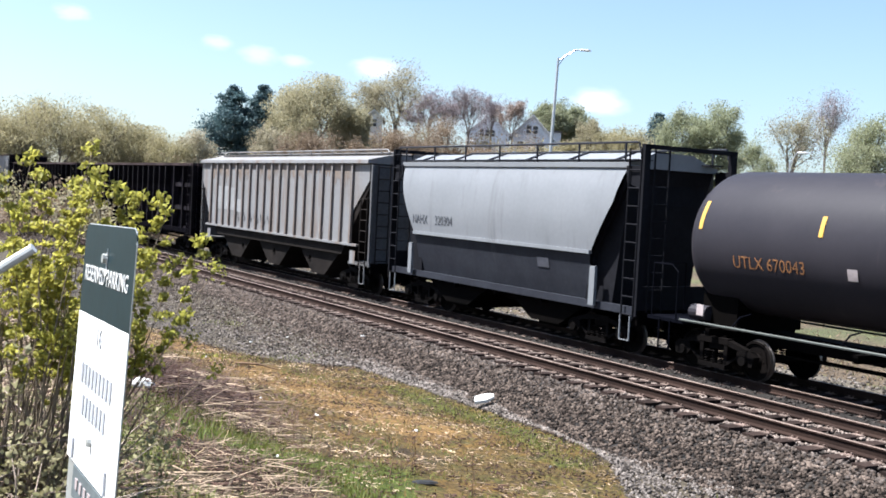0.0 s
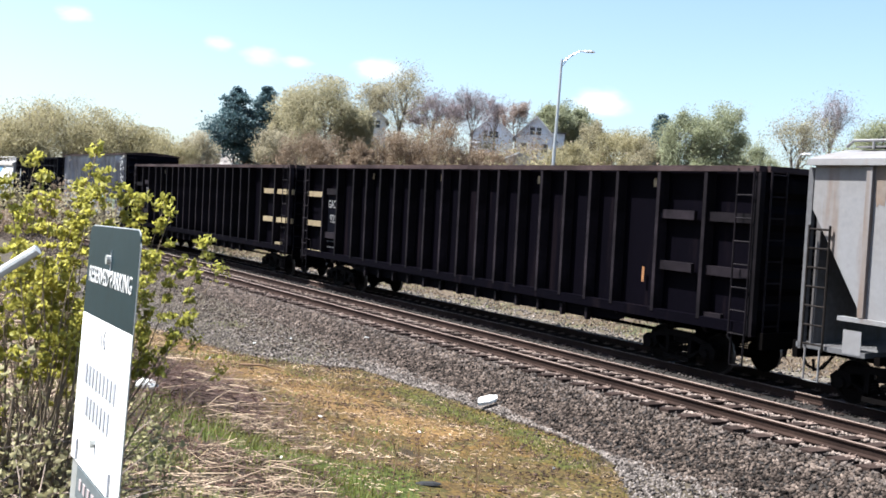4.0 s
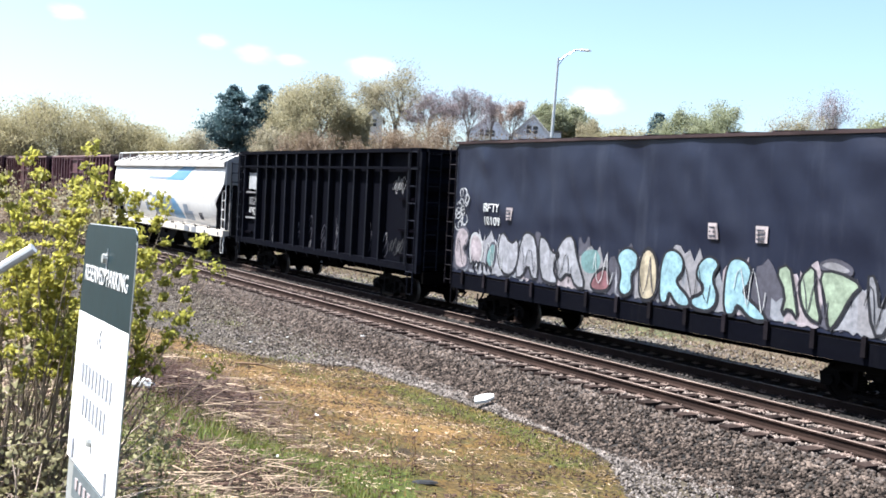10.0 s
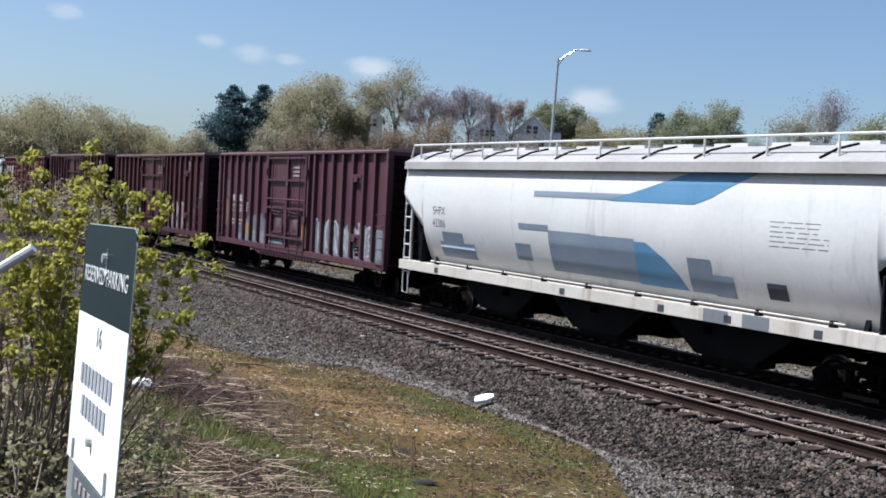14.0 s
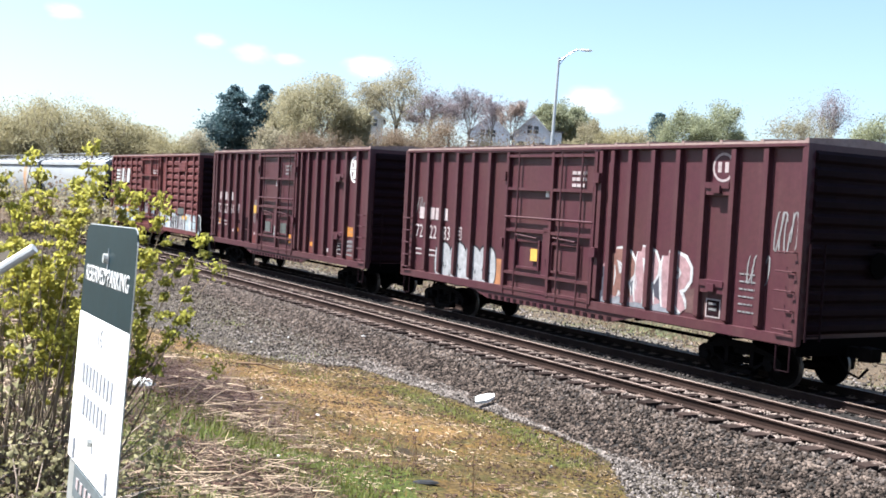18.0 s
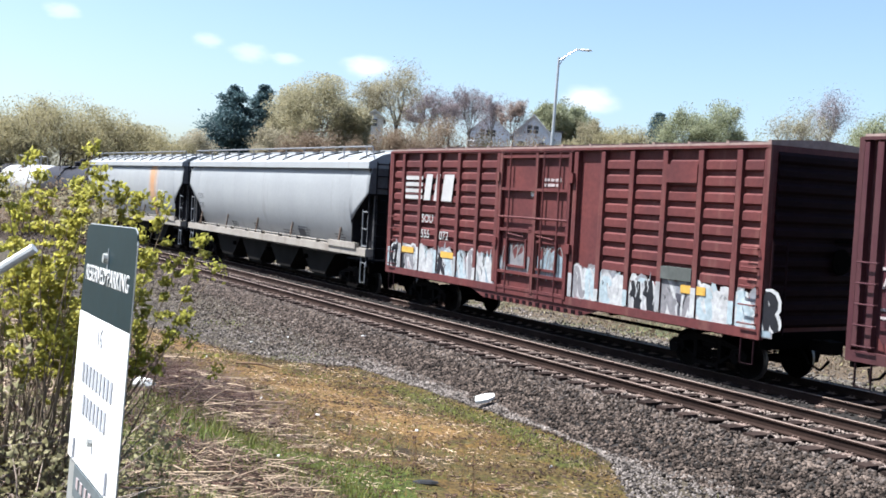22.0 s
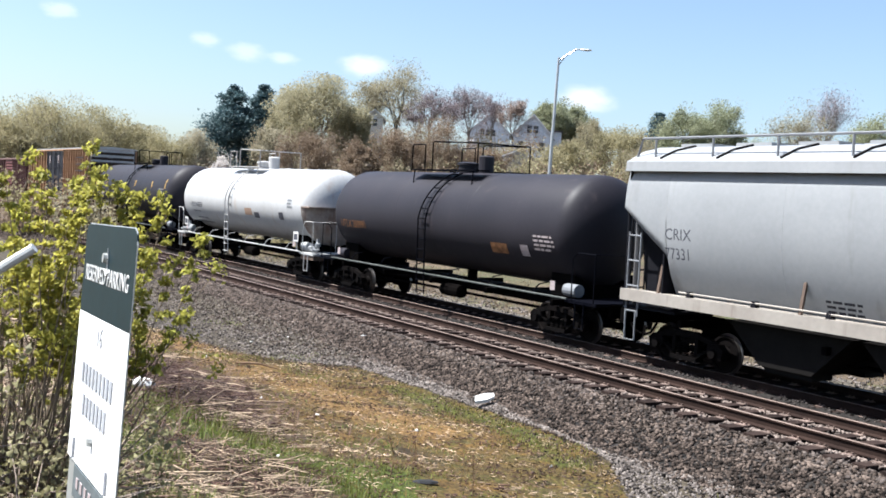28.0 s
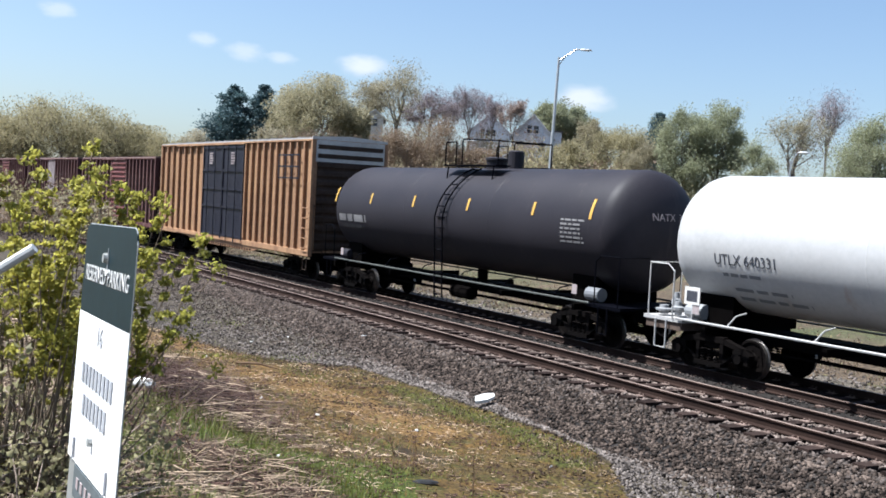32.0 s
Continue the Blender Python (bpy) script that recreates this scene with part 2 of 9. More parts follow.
def loft(bm, rings, closed=True, caps=True):
    """Skins rings of points, each of the same count."""
    vs = [[bm.verts.new(p) for p in r] for r in rings]
    n = len(vs[0])
    for a, c in zip(vs, vs[1:]):
        for k in range(n if closed else n - 1):
            bm.faces.new((a[k], a[(k + 1) % n], c[(k + 1) % n], c[k]))
    if caps and closed:
        bm.faces.new(vs[0][::-1])
        bm.faces.new(vs[-1])
    return vs


def prism_x(bm, prof, x0, x1):
    """A (y, z) outline drawn out along x."""
    loft(bm, [[(x0, y, z) for y, z in prof], [(x1, y, z) for y, z in prof]])


def prism_y(bm, prof, y0, y1):
    """An (x, z) outline drawn out along y."""
    loft(bm, [[(x, y0, z) for x, z in prof], [(x, y1, z) for x, z in prof]])


def turned(bm, prof, x_axis=True, n=24, centre=(0, 0, 0), axis="x"):
    """An outline of (along, radius) turned about an axis."""
    cx, cy, cz = centre
    rings = []
    for a, r in prof:
        ring = []
        for k in range(n):
            c, s = r * math.cos(2 * math.pi * k / n), r * math.sin(2 * math.pi * k / n)
            ring.append((cx + a, cy + c, cz + s) if axis == "x" else (cx + c, cy + a, cz + s) if axis == "y" else (cx + c, cy + s, cz + a))
        rings.append(ring)
    loft(bm, rings)


def B():
    return bmesh.new()
# ---- ground ----
CROSS = [(-2500, 6), (-60, 4.0), (-30, 2.0), (-20, 1.1), (-13, 0.35), (-9, -0.15), (-6, -0.42), (-3.4, -0.48), (-2.6, -0.3), (-2.2, -0.21), (1.8, -0.21), (2.3, -0.12), (2.8, -0.07), (5.6, -0.07),
         (7.2, -0.56), (7.7, -0.62), (9.5, -0.58), (12.0, -0.35), (14, -0.05), (16, 0.45), (17.6, 0.95), (19, 1.1), (40, 1.2), (2500, 1.5)]


def smooth(a, b, x):
    """0 at a, 1 at b, eased between."""
    t = max(0.0, min(1.0, (x - a) / (b - a)))
    return t * t * (3 - 2 * t)


def hill(x, y):
    """The wooded rise beyond the railway."""
    d, az = math.hypot(x, y), math.degrees(math.atan2(x, y))
    rise = np.interp(az, [-60, -22, -13, -8, -2, 5, 9, 14, 30, 60], [2, 2, 4, 8, 11, 11, 7, 4, 3, 3])
    return float(rise) * smooth(75, 215, d) * (1 if y > 0 else 0)


def ground_z(s, o):
    z = float(np.interp(o, [c[0] for c in CROSS], [c[1] for c in CROSS]))
    if o > 7.0:
        z += 0.10 * noise.noise((s * 0.35, o * 0.35, 1.0)) * min(1, (o - 7) / 1.5) + 0.035 * noise.noise((s * 1.7, o * 1.7, 4.0))
    if o < -3:
        z += 0.12 * noise.noise((s * 0.4, o * 0.4, 2.0)) * min(1, (-3 - o) / 2)
    p = track(s, o)
    if o < -20:
        z += hill(p.x, p.y)
    return z


def place(s, o, dz=0.0):
    return track(s, o, ground_z(s, o) + dz)


# foot of the ballast, and where the grass begins: along the track, and off it
BALLAST_FOOT = ([-24, -19.2, -16.9, -13.3, -7.8, -3, 2.7, 10.7], [7.1, 7.1, 7.25, 6.95, 6.85, 6.6, 6.3, 6.2])
GRASS_EDGE = ([-24, -19.2, -17.6, -15.9, -11.6, -8.8, -7.8, -6.2, -4.6, 0, 8], [10.5, 8.4, 7.45, 7.15, 7.25, 7.4, 8.5, 9.2, 9.8, 11.2, 12.5])


def near_line(s, o, pts, wide):
    """1 on a line of (s, o) points, falling to 0 away from it."""
    best = 99.0
    for (a, b), (c, d) in zip(pts, pts[1:]):
        t = max(0.0, min(1.0, ((s - a) * (c - a) + (o - b) * (d - b)) / ((c - a) ** 2 + (d - b) ** 2)))
        best = min(best, math.hypot(s - a - t * (c - a), o - b - t * (d - b)))
    return math.exp(-(best / wide) ** 2)


def sandy(s, o):
    return near_line(s, o, [(-5, 10.4), (-9.5, 10.1), (-12.5, 9.7), (-15, 9.3)], 0.85)


def littered(s, o):
    """Where dead stems and straw cover the soil."""
    return max(0.0, min(1.0, (o - 11.9) / 0.8, (21.0 - o) / 4.0)) * (1 - 0.8 * grassy(s, o))


def grassy(s, o):
    return max(near_line(s, o, [(-13.5, 13.2), (-15.5, 13.5), (-17.3, 13.0), (-18.3, 12.0), (-19.5, 12.6)], 0.75), 0.5 * near_line(s, o, [(-11, 7.7), (-15.5, 7.6), (-17.5, 8.3)], 0.5),
               0.8 * near_line(s, o, [(-16.8, 15.2), (-19, 14.9)], 0.5))


s_lines = np.concatenate([[-1500, -900, -500, -300, -200, -140, -100, -70, -50, -40], np.arange(-34, 60, 0.3), np.arange(60, 150, 1.5), np.arange(150, 420, 8), [450, 550, 700, 1000, 1500, 2500]])
o_lines = np.concatenate([[-2400, -1600, -1000, -700, -500, -400], np.arange(-340, -60, 8), np.arange(-60, -12, 2.0), np.arange(-12, -2.6, 0.35), [-2.6, -2.2, -1.0, 0, 1.0, 1.8, 2.3, 2.8, 4.2, 5.75], np.arange(6.0, 20, 0.2), [21, 23, 26, 30, 36, 50, 80, 150, 400, 1000, 2000]])
verts = [tuple(place(float(s), float(o))) for s in s_lines for o in o_lines]
no = len(o_lines)
faces, kinds = [], []
for i in range(len(s_lines) - 1):
    for k in range(no - 1):
        faces.append((i * no + k, (i + 1) * no + k, (i + 1) * no + k + 1, i * no + k + 1))
        oc, sc = (o_lines[k] + o_lines[k + 1]) / 2, (s_lines[i] + s_lines[i + 1]) / 2
        edge = float(np.interp(sc, BALLAST_FOOT[0], BALLAST_FOOT[1])) + 0.12 * noise.noise((sc * 1.9, oc, 7.0))
        kinds.append(0 if -2.5 < oc < edge else 1 if oc > 0 else 3 if oc > -4.6 + 1.2 * noise.noise((sc * 0.3, 0.0, 5.0)) else 2)


def ground_material(name, cols, scales, bump, rough=0.95, zones=()):
    """Earth of several colours: patches, tufts, specks."""
    m = bpy.data.materials.new(name)
    m.use_nodes = True
    n, l = m.node_tree.nodes, m.node_tree.links
    b = n["Principled BSDF"]
    tc = n.new("ShaderNodeTexCoord")
    col = None
    for i, (c, sc, lo, hi) in enumerate(zip(cols, scales, (0, 0.44, 0.5, 0.56, 0.6), (1, 0.6, 0.62, 0.66, 0.68))):
        if col is None:
            rgb = n.new("ShaderNodeRGB")
            rgb.outputs[0].default_value = (*c, 1)
            col = rgb.outputs[0]
            continue
        t = n.new("ShaderNodeTexNoise")
        t.inputs["Scale"].default_value, t.inputs["Detail"].default_value, t.inputs["Roughness"].default_value = sc, 7, 0.7
        mp = n.new("ShaderNodeMapping")
        mp.inputs["Location"].default_value = (i * 13.7, i * 5.1, 0)
        l.new(tc.outputs["Object"], mp.inputs[0])
        l.new(mp.outputs[0], t.inputs["Vector"])
        r = n.new("ShaderNodeMapRange")
        r.inputs["From Min"].default_value, r.inputs["From Max"].default_value = lo, hi
        l.new(t.outputs["Fac"], r.inputs["Value"])
        x = n.new("ShaderNodeMix")
        x.data_type = "RGBA"
        l.new(r.outputs[0], x.inputs[0])
        l.new(col, x.inputs[6])
        x.inputs[7].default_value = (*c, 1)
        col = x.outputs[2]
    # zones of other soil, with ragged borders
    for i, (attr, c) in enumerate(zones):
        at = n.new("ShaderNodeAttribute")
        at.attribute_name = attr
        t = n.new("ShaderNodeTexNoise")
        t.inputs["Scale"].default_value, t.inputs["Detail"].default_value, t.inputs["Roughness"].default_value = 2.6 + i, 7, 0.72
        l.new(tc.outputs["Object"], t.inputs["Vector"])
        s2 = n.new("ShaderNodeMath")
        s2.operation = "ADD"
        l.new(at.outputs["Fac"], s2.inputs[0])
        l.new(t.outputs["Fac"], s2.inputs[1])
        r = n.new("ShaderNodeMapRange")
        r.inputs["From Min"].default_value, r.inputs["From Max"].default_value = 0.78, 1.16
        l.new(s2.outputs[0], r.inputs["Value"])
        x = n.new("ShaderNodeMix")
        x.data_type = "RGBA"
        l.new(r.outputs[0], x.inputs[0])
        l.new(col, x.inputs[6])
        x.inputs[7].default_value = (*c, 1)
        col = x.outputs[2]
    f = n.new("ShaderNodeTexNoise")
    f.inputs["Scale"].default_value, f.inputs["Detail"].default_value = 15, 9
    l.new(tc.outputs["Object"], f.inputs["Vector"])
    r = n.new("ShaderNodeMapRange")
    r.inputs["From Min"].default_value, r.inputs["From Max"].default_value = 0.32, 0.68
    r.inputs["To Min"].default_value, r.inputs["To Max"].default_value = 0.25, 1.75
    l.new(f.outputs["Fac"], r.inputs["Value"])
    x = n.new("ShaderNodeMix")
    x.data_type, x.blend_type = "RGBA", "MULTIPLY"
    x.inputs[0].default_value = 1
    l.new(col, x.inputs[6])
    l.new(r.outputs[0], x.inputs[7])
    l.new(x.outputs[2], b.inputs["Base Color"])
    b.inputs["Roughness"].default_value = rough
    b.inputs["Specular IOR Level"].default_value = 0.2
    bp = n.new("ShaderNodeBump")
    bp.inputs["Strength"].default_value, bp.inputs["Distance"].default_value = bump, 0.05
    l.new(f.outputs["Fac"], bp.inputs["Height"])
    l.new(bp.outputs[0], b.inputs["Normal"])
    return m


G_GRAVEL = ground_material("gravel bed", [(0.0145, 0.0123, 0.0112), (0.0202, 0.0173, 0.0152), (0.00867, 0.00723, 0.0065), (0.0325, 0.0281, 0.0253)], [1, 0.8, 6, 14], 0.9)
G_GRASS = ground_material("thin spring grass on sandy soil", [(0.057, 0.0385, 0.0123), (0.076, 0.044, 0.0115), (0.041, 0.0365, 0.0082), (0.027, 0.0182, 0.0092), (0.115, 0.084, 0.047)], [1, 0.9, 1.7, 1.1, 6.0], 0.7,
                          zones=(("sand", (0.112, 0.066, 0.0235)), ("green", (0.0367, 0.0464, 0.00713)), ("fine", (0.048, 0.0389, 0.0272)), ("litter", (0.0279, 0.0199, 0.011))))
G_BRUSH = ground_material("brushy hillside", [(0.062, 0.046, 0.031), (0.085, 0.064, 0.042), (0.05, 0.055, 0.025), (0.065, 0.07, 0.03)], [1, 0.2, 0.12, 0.5], 0.6)
me = bpy.data.meshes.new("ground")
me.from_pydata(verts, [], faces)
so_list = [(float(s), float(o)) for s in s_lines for o in o_lines]
for attr, value in (("sand", sandy), ("green", grassy), ("litter", littered), ("fine", lambda s, o: smooth(0.35, -0.35, o - float(np.interp(s, GRASS_EDGE[0], GRASS_EDGE[1]))))):
    me.attributes.new(attr, "FLOAT", "POINT").data.foreach_set("value", [value(s, o) if -35 < s < 70 and 5 < o < 21 else 0.0 for s, o in so_list])
# Sunlight beyond the train is put into this paler ground colour.
G_FAR = ground_material("pale sunlit gravel and sand", [(0.09, 0.0778, 0.0634), (0.0684, 0.0576, 0.0432), (0.115, 0.0994, 0.0806), (0.0432, 0.0374, 0.0245)], [1, 0.7, 3, 1.4], 0.8)
for m_ in (G_GRAVEL, G_GRASS, G_BRUSH, G_FAR):
    me.materials.append(m_)
me.polygons.foreach_set("material_index", kinds)
me.polygons.foreach_set("use_smooth", [True] * len(faces))
ground = tagged(new("ground", me), "gravel railway bed, thin spring grass and brushy hillside", "ground", kind="structure")

# ---- tracks ----
RAIL = [(-0.07, -0.17), (0.07, -0.17), (0.07, -0.155), (0.012, -0.13), (0.012, -0.045), (0.036, -0.03), (0.036, -0.005), (0.028, 0.0), (-0.028, 0.0), (-0.036, -0.005), (-0.036, -0.03), (-0.012, -0.045), (-0.012, -0.13), (-0.07, -0.155)]
rails_s = np.concatenate([[-300, -150, -80], np.arange(-40, 200, 4.0), np.arange(200, 700, 25)])


def railway(name, label, o_mid, z, near, cant=0.0):
    root = tagged(new(name), label, "railway track", kind="structure")
    for side in (-0.755, 0.755):
        bm = B()
        loft(bm, [[tuple(track(float(s), o_mid + side + a, z + b - cant * side)) for a, b in RAIL] for s in rails_s], caps=False)
        ob = part("rail", bm, [M["rail"], M["rail_head"]], root)
        for p in ob.data.polygons:
            if p.center.z > z - cant * side - 0.004 and p.normal.z > 0.5:
                p.material_index = 1
    bm = B()
    box(bm, -0.115, 0.115, -1.3, 1.3, -0.345, -0.178)
    for v in bm.verts:
        v.co.x += 0.012 * math.sin(v.co.y * 9)
    tie = bpy.data.meshes.new("tie")
    bm.to_mesh(tie)
    bm.free()
    tie.materials.append(M["tie"])
    bm = B()
    for side in (-0.755, 0.755):
        box(bm, -0.09, 0.09, side - 0.19, side + 0.19, -0.178, -0.166)
        for sx, sy in ((-0.05, -0.1), (0.05, -0.1), (-0.05, 0.1), (0.05, 0.1)):
            box(bm, sx - 0.012, sx + 0.012, side + sy - 0.015, side + sy + 0.015, -0.166, -0.135)
    pl = bpy.data.meshes.new("tie_plate")
    bm.to_mesh(pl)
    bm.free()
    pl.materials.append(M["plate"])
    rnd = random.Random(5)
    rest = B()
    for i in range(360):
        s = -28 + 0.497 * i
        m = Matrix.Translation(track(s, o_mid, z + rnd.uniform(-0.012, 0.006))) @ Matrix.Rotation(-(TH + BEND * s) + rnd.uniform(-0.02, 0.02), 4, "Z") @ Matrix.Rotation(cant, 4, "X") @ Matrix.Translation((0, rnd.uniform(-0.05, 0.05), 0))
        if i < near:
            for nm, me_ in (("tie", tie), ("tie_plate", pl)):
                ob = link(nm, me_, None, root)
                ob.matrix_local = m
        else:
            k = len(rest.verts)
            rest.from_mesh(tie)
            rest.verts.ensure_lookup_table()
            for v in rest.verts[k:]:
                v.co = m @ v.co
    tagged(part("distant_ties", rest, M["tie"], root), kind="stuff")
    return root


railway("track_1", "empty track of rusty rails on weathered timber ties", SPACING, Z_NEAR, 150)
railway("track_2", "track of rusty rails under the passing train", 0.0, 0.0, 110, CANT)
# ---- the train ----
# x: to the front of the train, y: away from the camera, z: up from the rail. Each car is known by where its two
# ends stand along the track when the train's run is 0 (rear end the larger number).
CARS = []
WHEELSETS = []
WHEEL_R = 0.43


def wheelset_mesh():
    bm = B()
    for sgn in (-1, 1):
        turned(bm, [(sgn * 0.66, WHEEL_R * 0.96), (sgn * 0.69, WHEEL_R + 0.025), (sgn * 0.715, WHEEL_R + 0.02), (sgn * 0.73, WHEEL_R), (sgn * 0.80, WHEEL_R - 0.01),
                    (sgn * 0.80, WHEEL_R - 0.06), (sgn * 0.765, WHEEL_R - 0.08), (sgn * 0.765, 0.16), (sgn * 0.82, 0.12), (sgn * 0.82, 0.07)], n=28, axis="y")
        turned(bm, [(sgn * 1.02, 0.02), (sgn * 1.02, 0.09), (sgn * 1.13, 0.09), (sgn * 1.13, 0.03)], n=10, axis="y")
        for k in range(6):
            a = math.pi / 3 * k
            box(bm, 0.2 * math.cos(a) - 0.02, 0.2 * math.cos(a) + 0.02, sgn * 0.77 - 0.006, sgn * 0.77 + 0.006, 0.2 * math.sin(a) - 0.02, 0.2 * math.sin(a) + 0.02)
    turned(bm, [(-1.1, 0.06), (1.1, 0.06)], n=10, axis="y")
    me = bpy.data.meshes.new("wheelset")
    bmesh.ops.recalc_face_normals(bm, faces=bm.faces)
    bm.to_mesh(me)
    bm.free()
    me.materials.append(M["truck"])
    me.materials.append(M["tread"])
    for p in me.polygons:
        r = math.hypot(p.center.x, p.center.z)
        if 0.69 < abs(p.center.y) < 0.81 and r > WHEEL_R - 0.03:
            p.material_index = 1
    return me


def side_frame_mesh():
    """The cast side frame with its two windows, journal ends and spring nest."""
    bm = B()
    for sx in (-1, 1):
        prism_y(bm, [(sx * 1.12, 0.33), (sx * 1.16, 0.55), (sx * 1.02, 0.66), (sx * 0.72, 0.62), (sx * 0.66, 0.46), (sx * 0.78, 0.33)], -0.09, 0.09)
        prism_y(bm, [(sx * 0.74, 0.62), (sx * 0.95, 0.67), (sx * 0.36, 0.82), (sx * 0.30, 0.70)], -0.07, 0.07)
        prism_y(bm, [(sx * 0.72, 0.50), (sx * 0.60, 0.40), (sx * 0.30, 0.20), (sx * 0.30, 0.32)], -0.07, 0.07)
        prism_y(bm, [(sx * 0.30, 0.20), (sx * 0.40, 0.22), (sx * 0.40, 0.80), (sx * 0.30, 0.80)], -0.07, 0.07)
        turned(bm, [(-0.16, 0.03), (-0.16, 0.1), (-0.05, 0.12)], n=10, centre=(sx * 0.89, 0, 0.44), axis="y")
    box(bm, -0.42, 0.42, -0.08, 0.08, 0.70, 0.83)
    box(bm, -0.40, 0.40, -0.12, 0.12, 0.18, 0.27)
    for k in (-0.2, 0, 0.2):
        for j in range(5):
            turned(bm, [(0.28 + j * 0.055, 0.05), (0.28 + j * 0.055 + 0.02, 0.085), (0.28 + j * 0.055 + 0.04, 0.05)], n=8, centre=(k, -0.02, 0), axis="z")
    me = bpy.data.meshes.new("side_frame")
    bmesh.ops.recalc_face_normals(bm, faces=bm.faces)
    bm.to_mesh(me)
    bm.free()
    me.materials.append(M["truck"])
    return me


def bolster_mesh():
    bm = B()
    prism_x(bm, [(-1.05, 0.56), (-0.5, 0.5), (0.5, 0.5), (1.05, 0.56), (1.05, 0.68), (0.4, 0.74), (-0.4, 0.74), (-1.05, 0.68)], -0.2, 0.2)
    turned(bm, [(0.72, 0.2), (0.86, 0.2)], n=14, axis="z")
    for sx in (-1, 1):
        box(bm, sx * 0.36 - 0.06, sx * 0.36 + 0.06, -0.9, 0.9, 0.30, 0.42)
        for sy in (-1, 1):
            box(bm, sx * 0.43 - 0.05, sx * 0.43 + 0.03, sy * 0.76 - 0.06, sy * 0.76 + 0.06, 0.28, 0.55)
    me = bpy.data.meshes.new("truck")
    bmesh.ops.recalc_face_normals(bm, faces=bm.faces)
    bm.to_mesh(me)
    bm.free()
    me.materials.append(M["truck"])
    return me


MESH = {"wheelset": wheelset_mesh(), "side_frame": side_frame_mesh(), "truck": bolster_mesh()}
CAR_GROUP = "cars of the freight train"


def start_car(name, label, category, u_front, u_rear, inset=1.9, frame_z=(0.78, 1.06), frame_mat="under", wide_sill=True):
    """An Empty on the rail with trucks, underframe, couplers and brake gear. Returns it and half its length."""
    root = tagged(new(name), label, category, CAR_GROUP)
    half = (u_rear - u_front) / 2
    CARS.append((root, (u_front + u_rear) / 2))
    z0, z1 = frame_z
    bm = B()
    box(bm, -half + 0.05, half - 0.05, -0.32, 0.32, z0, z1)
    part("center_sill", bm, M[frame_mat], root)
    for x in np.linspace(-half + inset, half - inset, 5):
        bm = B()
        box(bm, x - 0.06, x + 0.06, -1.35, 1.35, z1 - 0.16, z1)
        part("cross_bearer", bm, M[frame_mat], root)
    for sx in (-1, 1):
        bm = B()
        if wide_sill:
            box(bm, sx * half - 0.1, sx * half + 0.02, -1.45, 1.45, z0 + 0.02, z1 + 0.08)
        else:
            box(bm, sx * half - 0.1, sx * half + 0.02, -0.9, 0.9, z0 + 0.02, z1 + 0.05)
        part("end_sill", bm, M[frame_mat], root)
        bm = B()
        box(bm, min(sx * half, sx * (half + 0.42)), max(sx * half, sx * (half + 0.42)), -0.09, 0.09, 0.76, 0.98)
        prism_y(bm, [(sx * (half + 0.36), 0.72), (sx * (half + 0.66), 0.74), (sx * (half + 0.68), 1.0), (sx * (half + 0.36), 1.02)], -0.19, 0.12)
        part("coupler", bm, M["truck"], root)
        bm = B()
        tube(bm, [(sx * half, -0.35, 0.8), (sx * (half + 0.25), -0.34, 0.5), (sx * (half + 0.5), -0.3, 0.42), (sx * (half + 0.62), -0.2, 0.62)], 0.03)
        part("brake_hose", bm, M["under"], root)
        truck = link("truck", MESH["truck"], None, root)
        truck.location = (sx * (half - inset), 0, 0)
        for sy in (-1, 1):
            f = link("side_frame", MESH["side_frame"], None, truck)
            f.location = (0, sy * 1.06, 0)
        for k, wx in enumerate((-0.89, 0.89)):
            w = link("wheelset", MESH["wheelset"], None, truck)
            w.location = (wx, 0, WHEEL_R)
            WHEELSETS.append((k, w))
    bm = B()
    turned(bm, [(-0.55, 0.05), (-0.5, 0.2), (0.5, 0.2), (0.55, 0.05)], n=12, centre=(0.4, -0.75, z0 + 0.16 if wide_sill else z0 - 0.05))
    part("air_reservoir", bm, M["under"], root)
    bm = B()
    tube(bm, [(-half + inset, -0.5, z0 - 0.12), (half - inset, -0.5, z0 - 0.12)], 0.025)
    tube(bm, [(-half + inset + 1, 0.2, z0 - 0.2), (half - inset - 1, 0.2, z0 - 0.2)], 0.03)
    part("brake_rod", bm, M["under"], root)
    return root, half


def ladder(root, x0, x1, y, z0, z1, rungs, material, r=0.02, name="ladder"):
    bm = B()
    for x in (x0, x1):
        tube(bm, [(x, y, z0), (x, y, z1)], r)
    for z in np.linspace(z0 + 0.12, z1 - 0.08, rungs):
        tube(bm, [(x0, y, z), (x1, y, z)], r * 0.85)
    return part(name, bm, material, root)


def end_ladder(root, x, y0, y1, z0, z1, rungs, material):
    bm = B()
    for y in (y0, y1):
        tube(bm, [(x, y, z0), (x, y, z1)], 0.022)
    for z in np.linspace(z0 + 0.12, z1 - 0.08, rungs):
        tube(bm, [(x, y0, z), (x, y1, z)], 0.018)
    return part("end_ladder", bm, material, root)


def grab_irons(root, x0, x1, y, zs, material):
    """Single rungs that stand off the side."""
    for z in zs:
        bm = B()
        s = -1 if y < 0 else 1
        tube(bm, [(x0, y - s * 0.08, z), (x0, y, z), (x1, y, z), (x1, y - s * 0.08, z)], 0.016)
        part("grab_iron", bm, material, root)


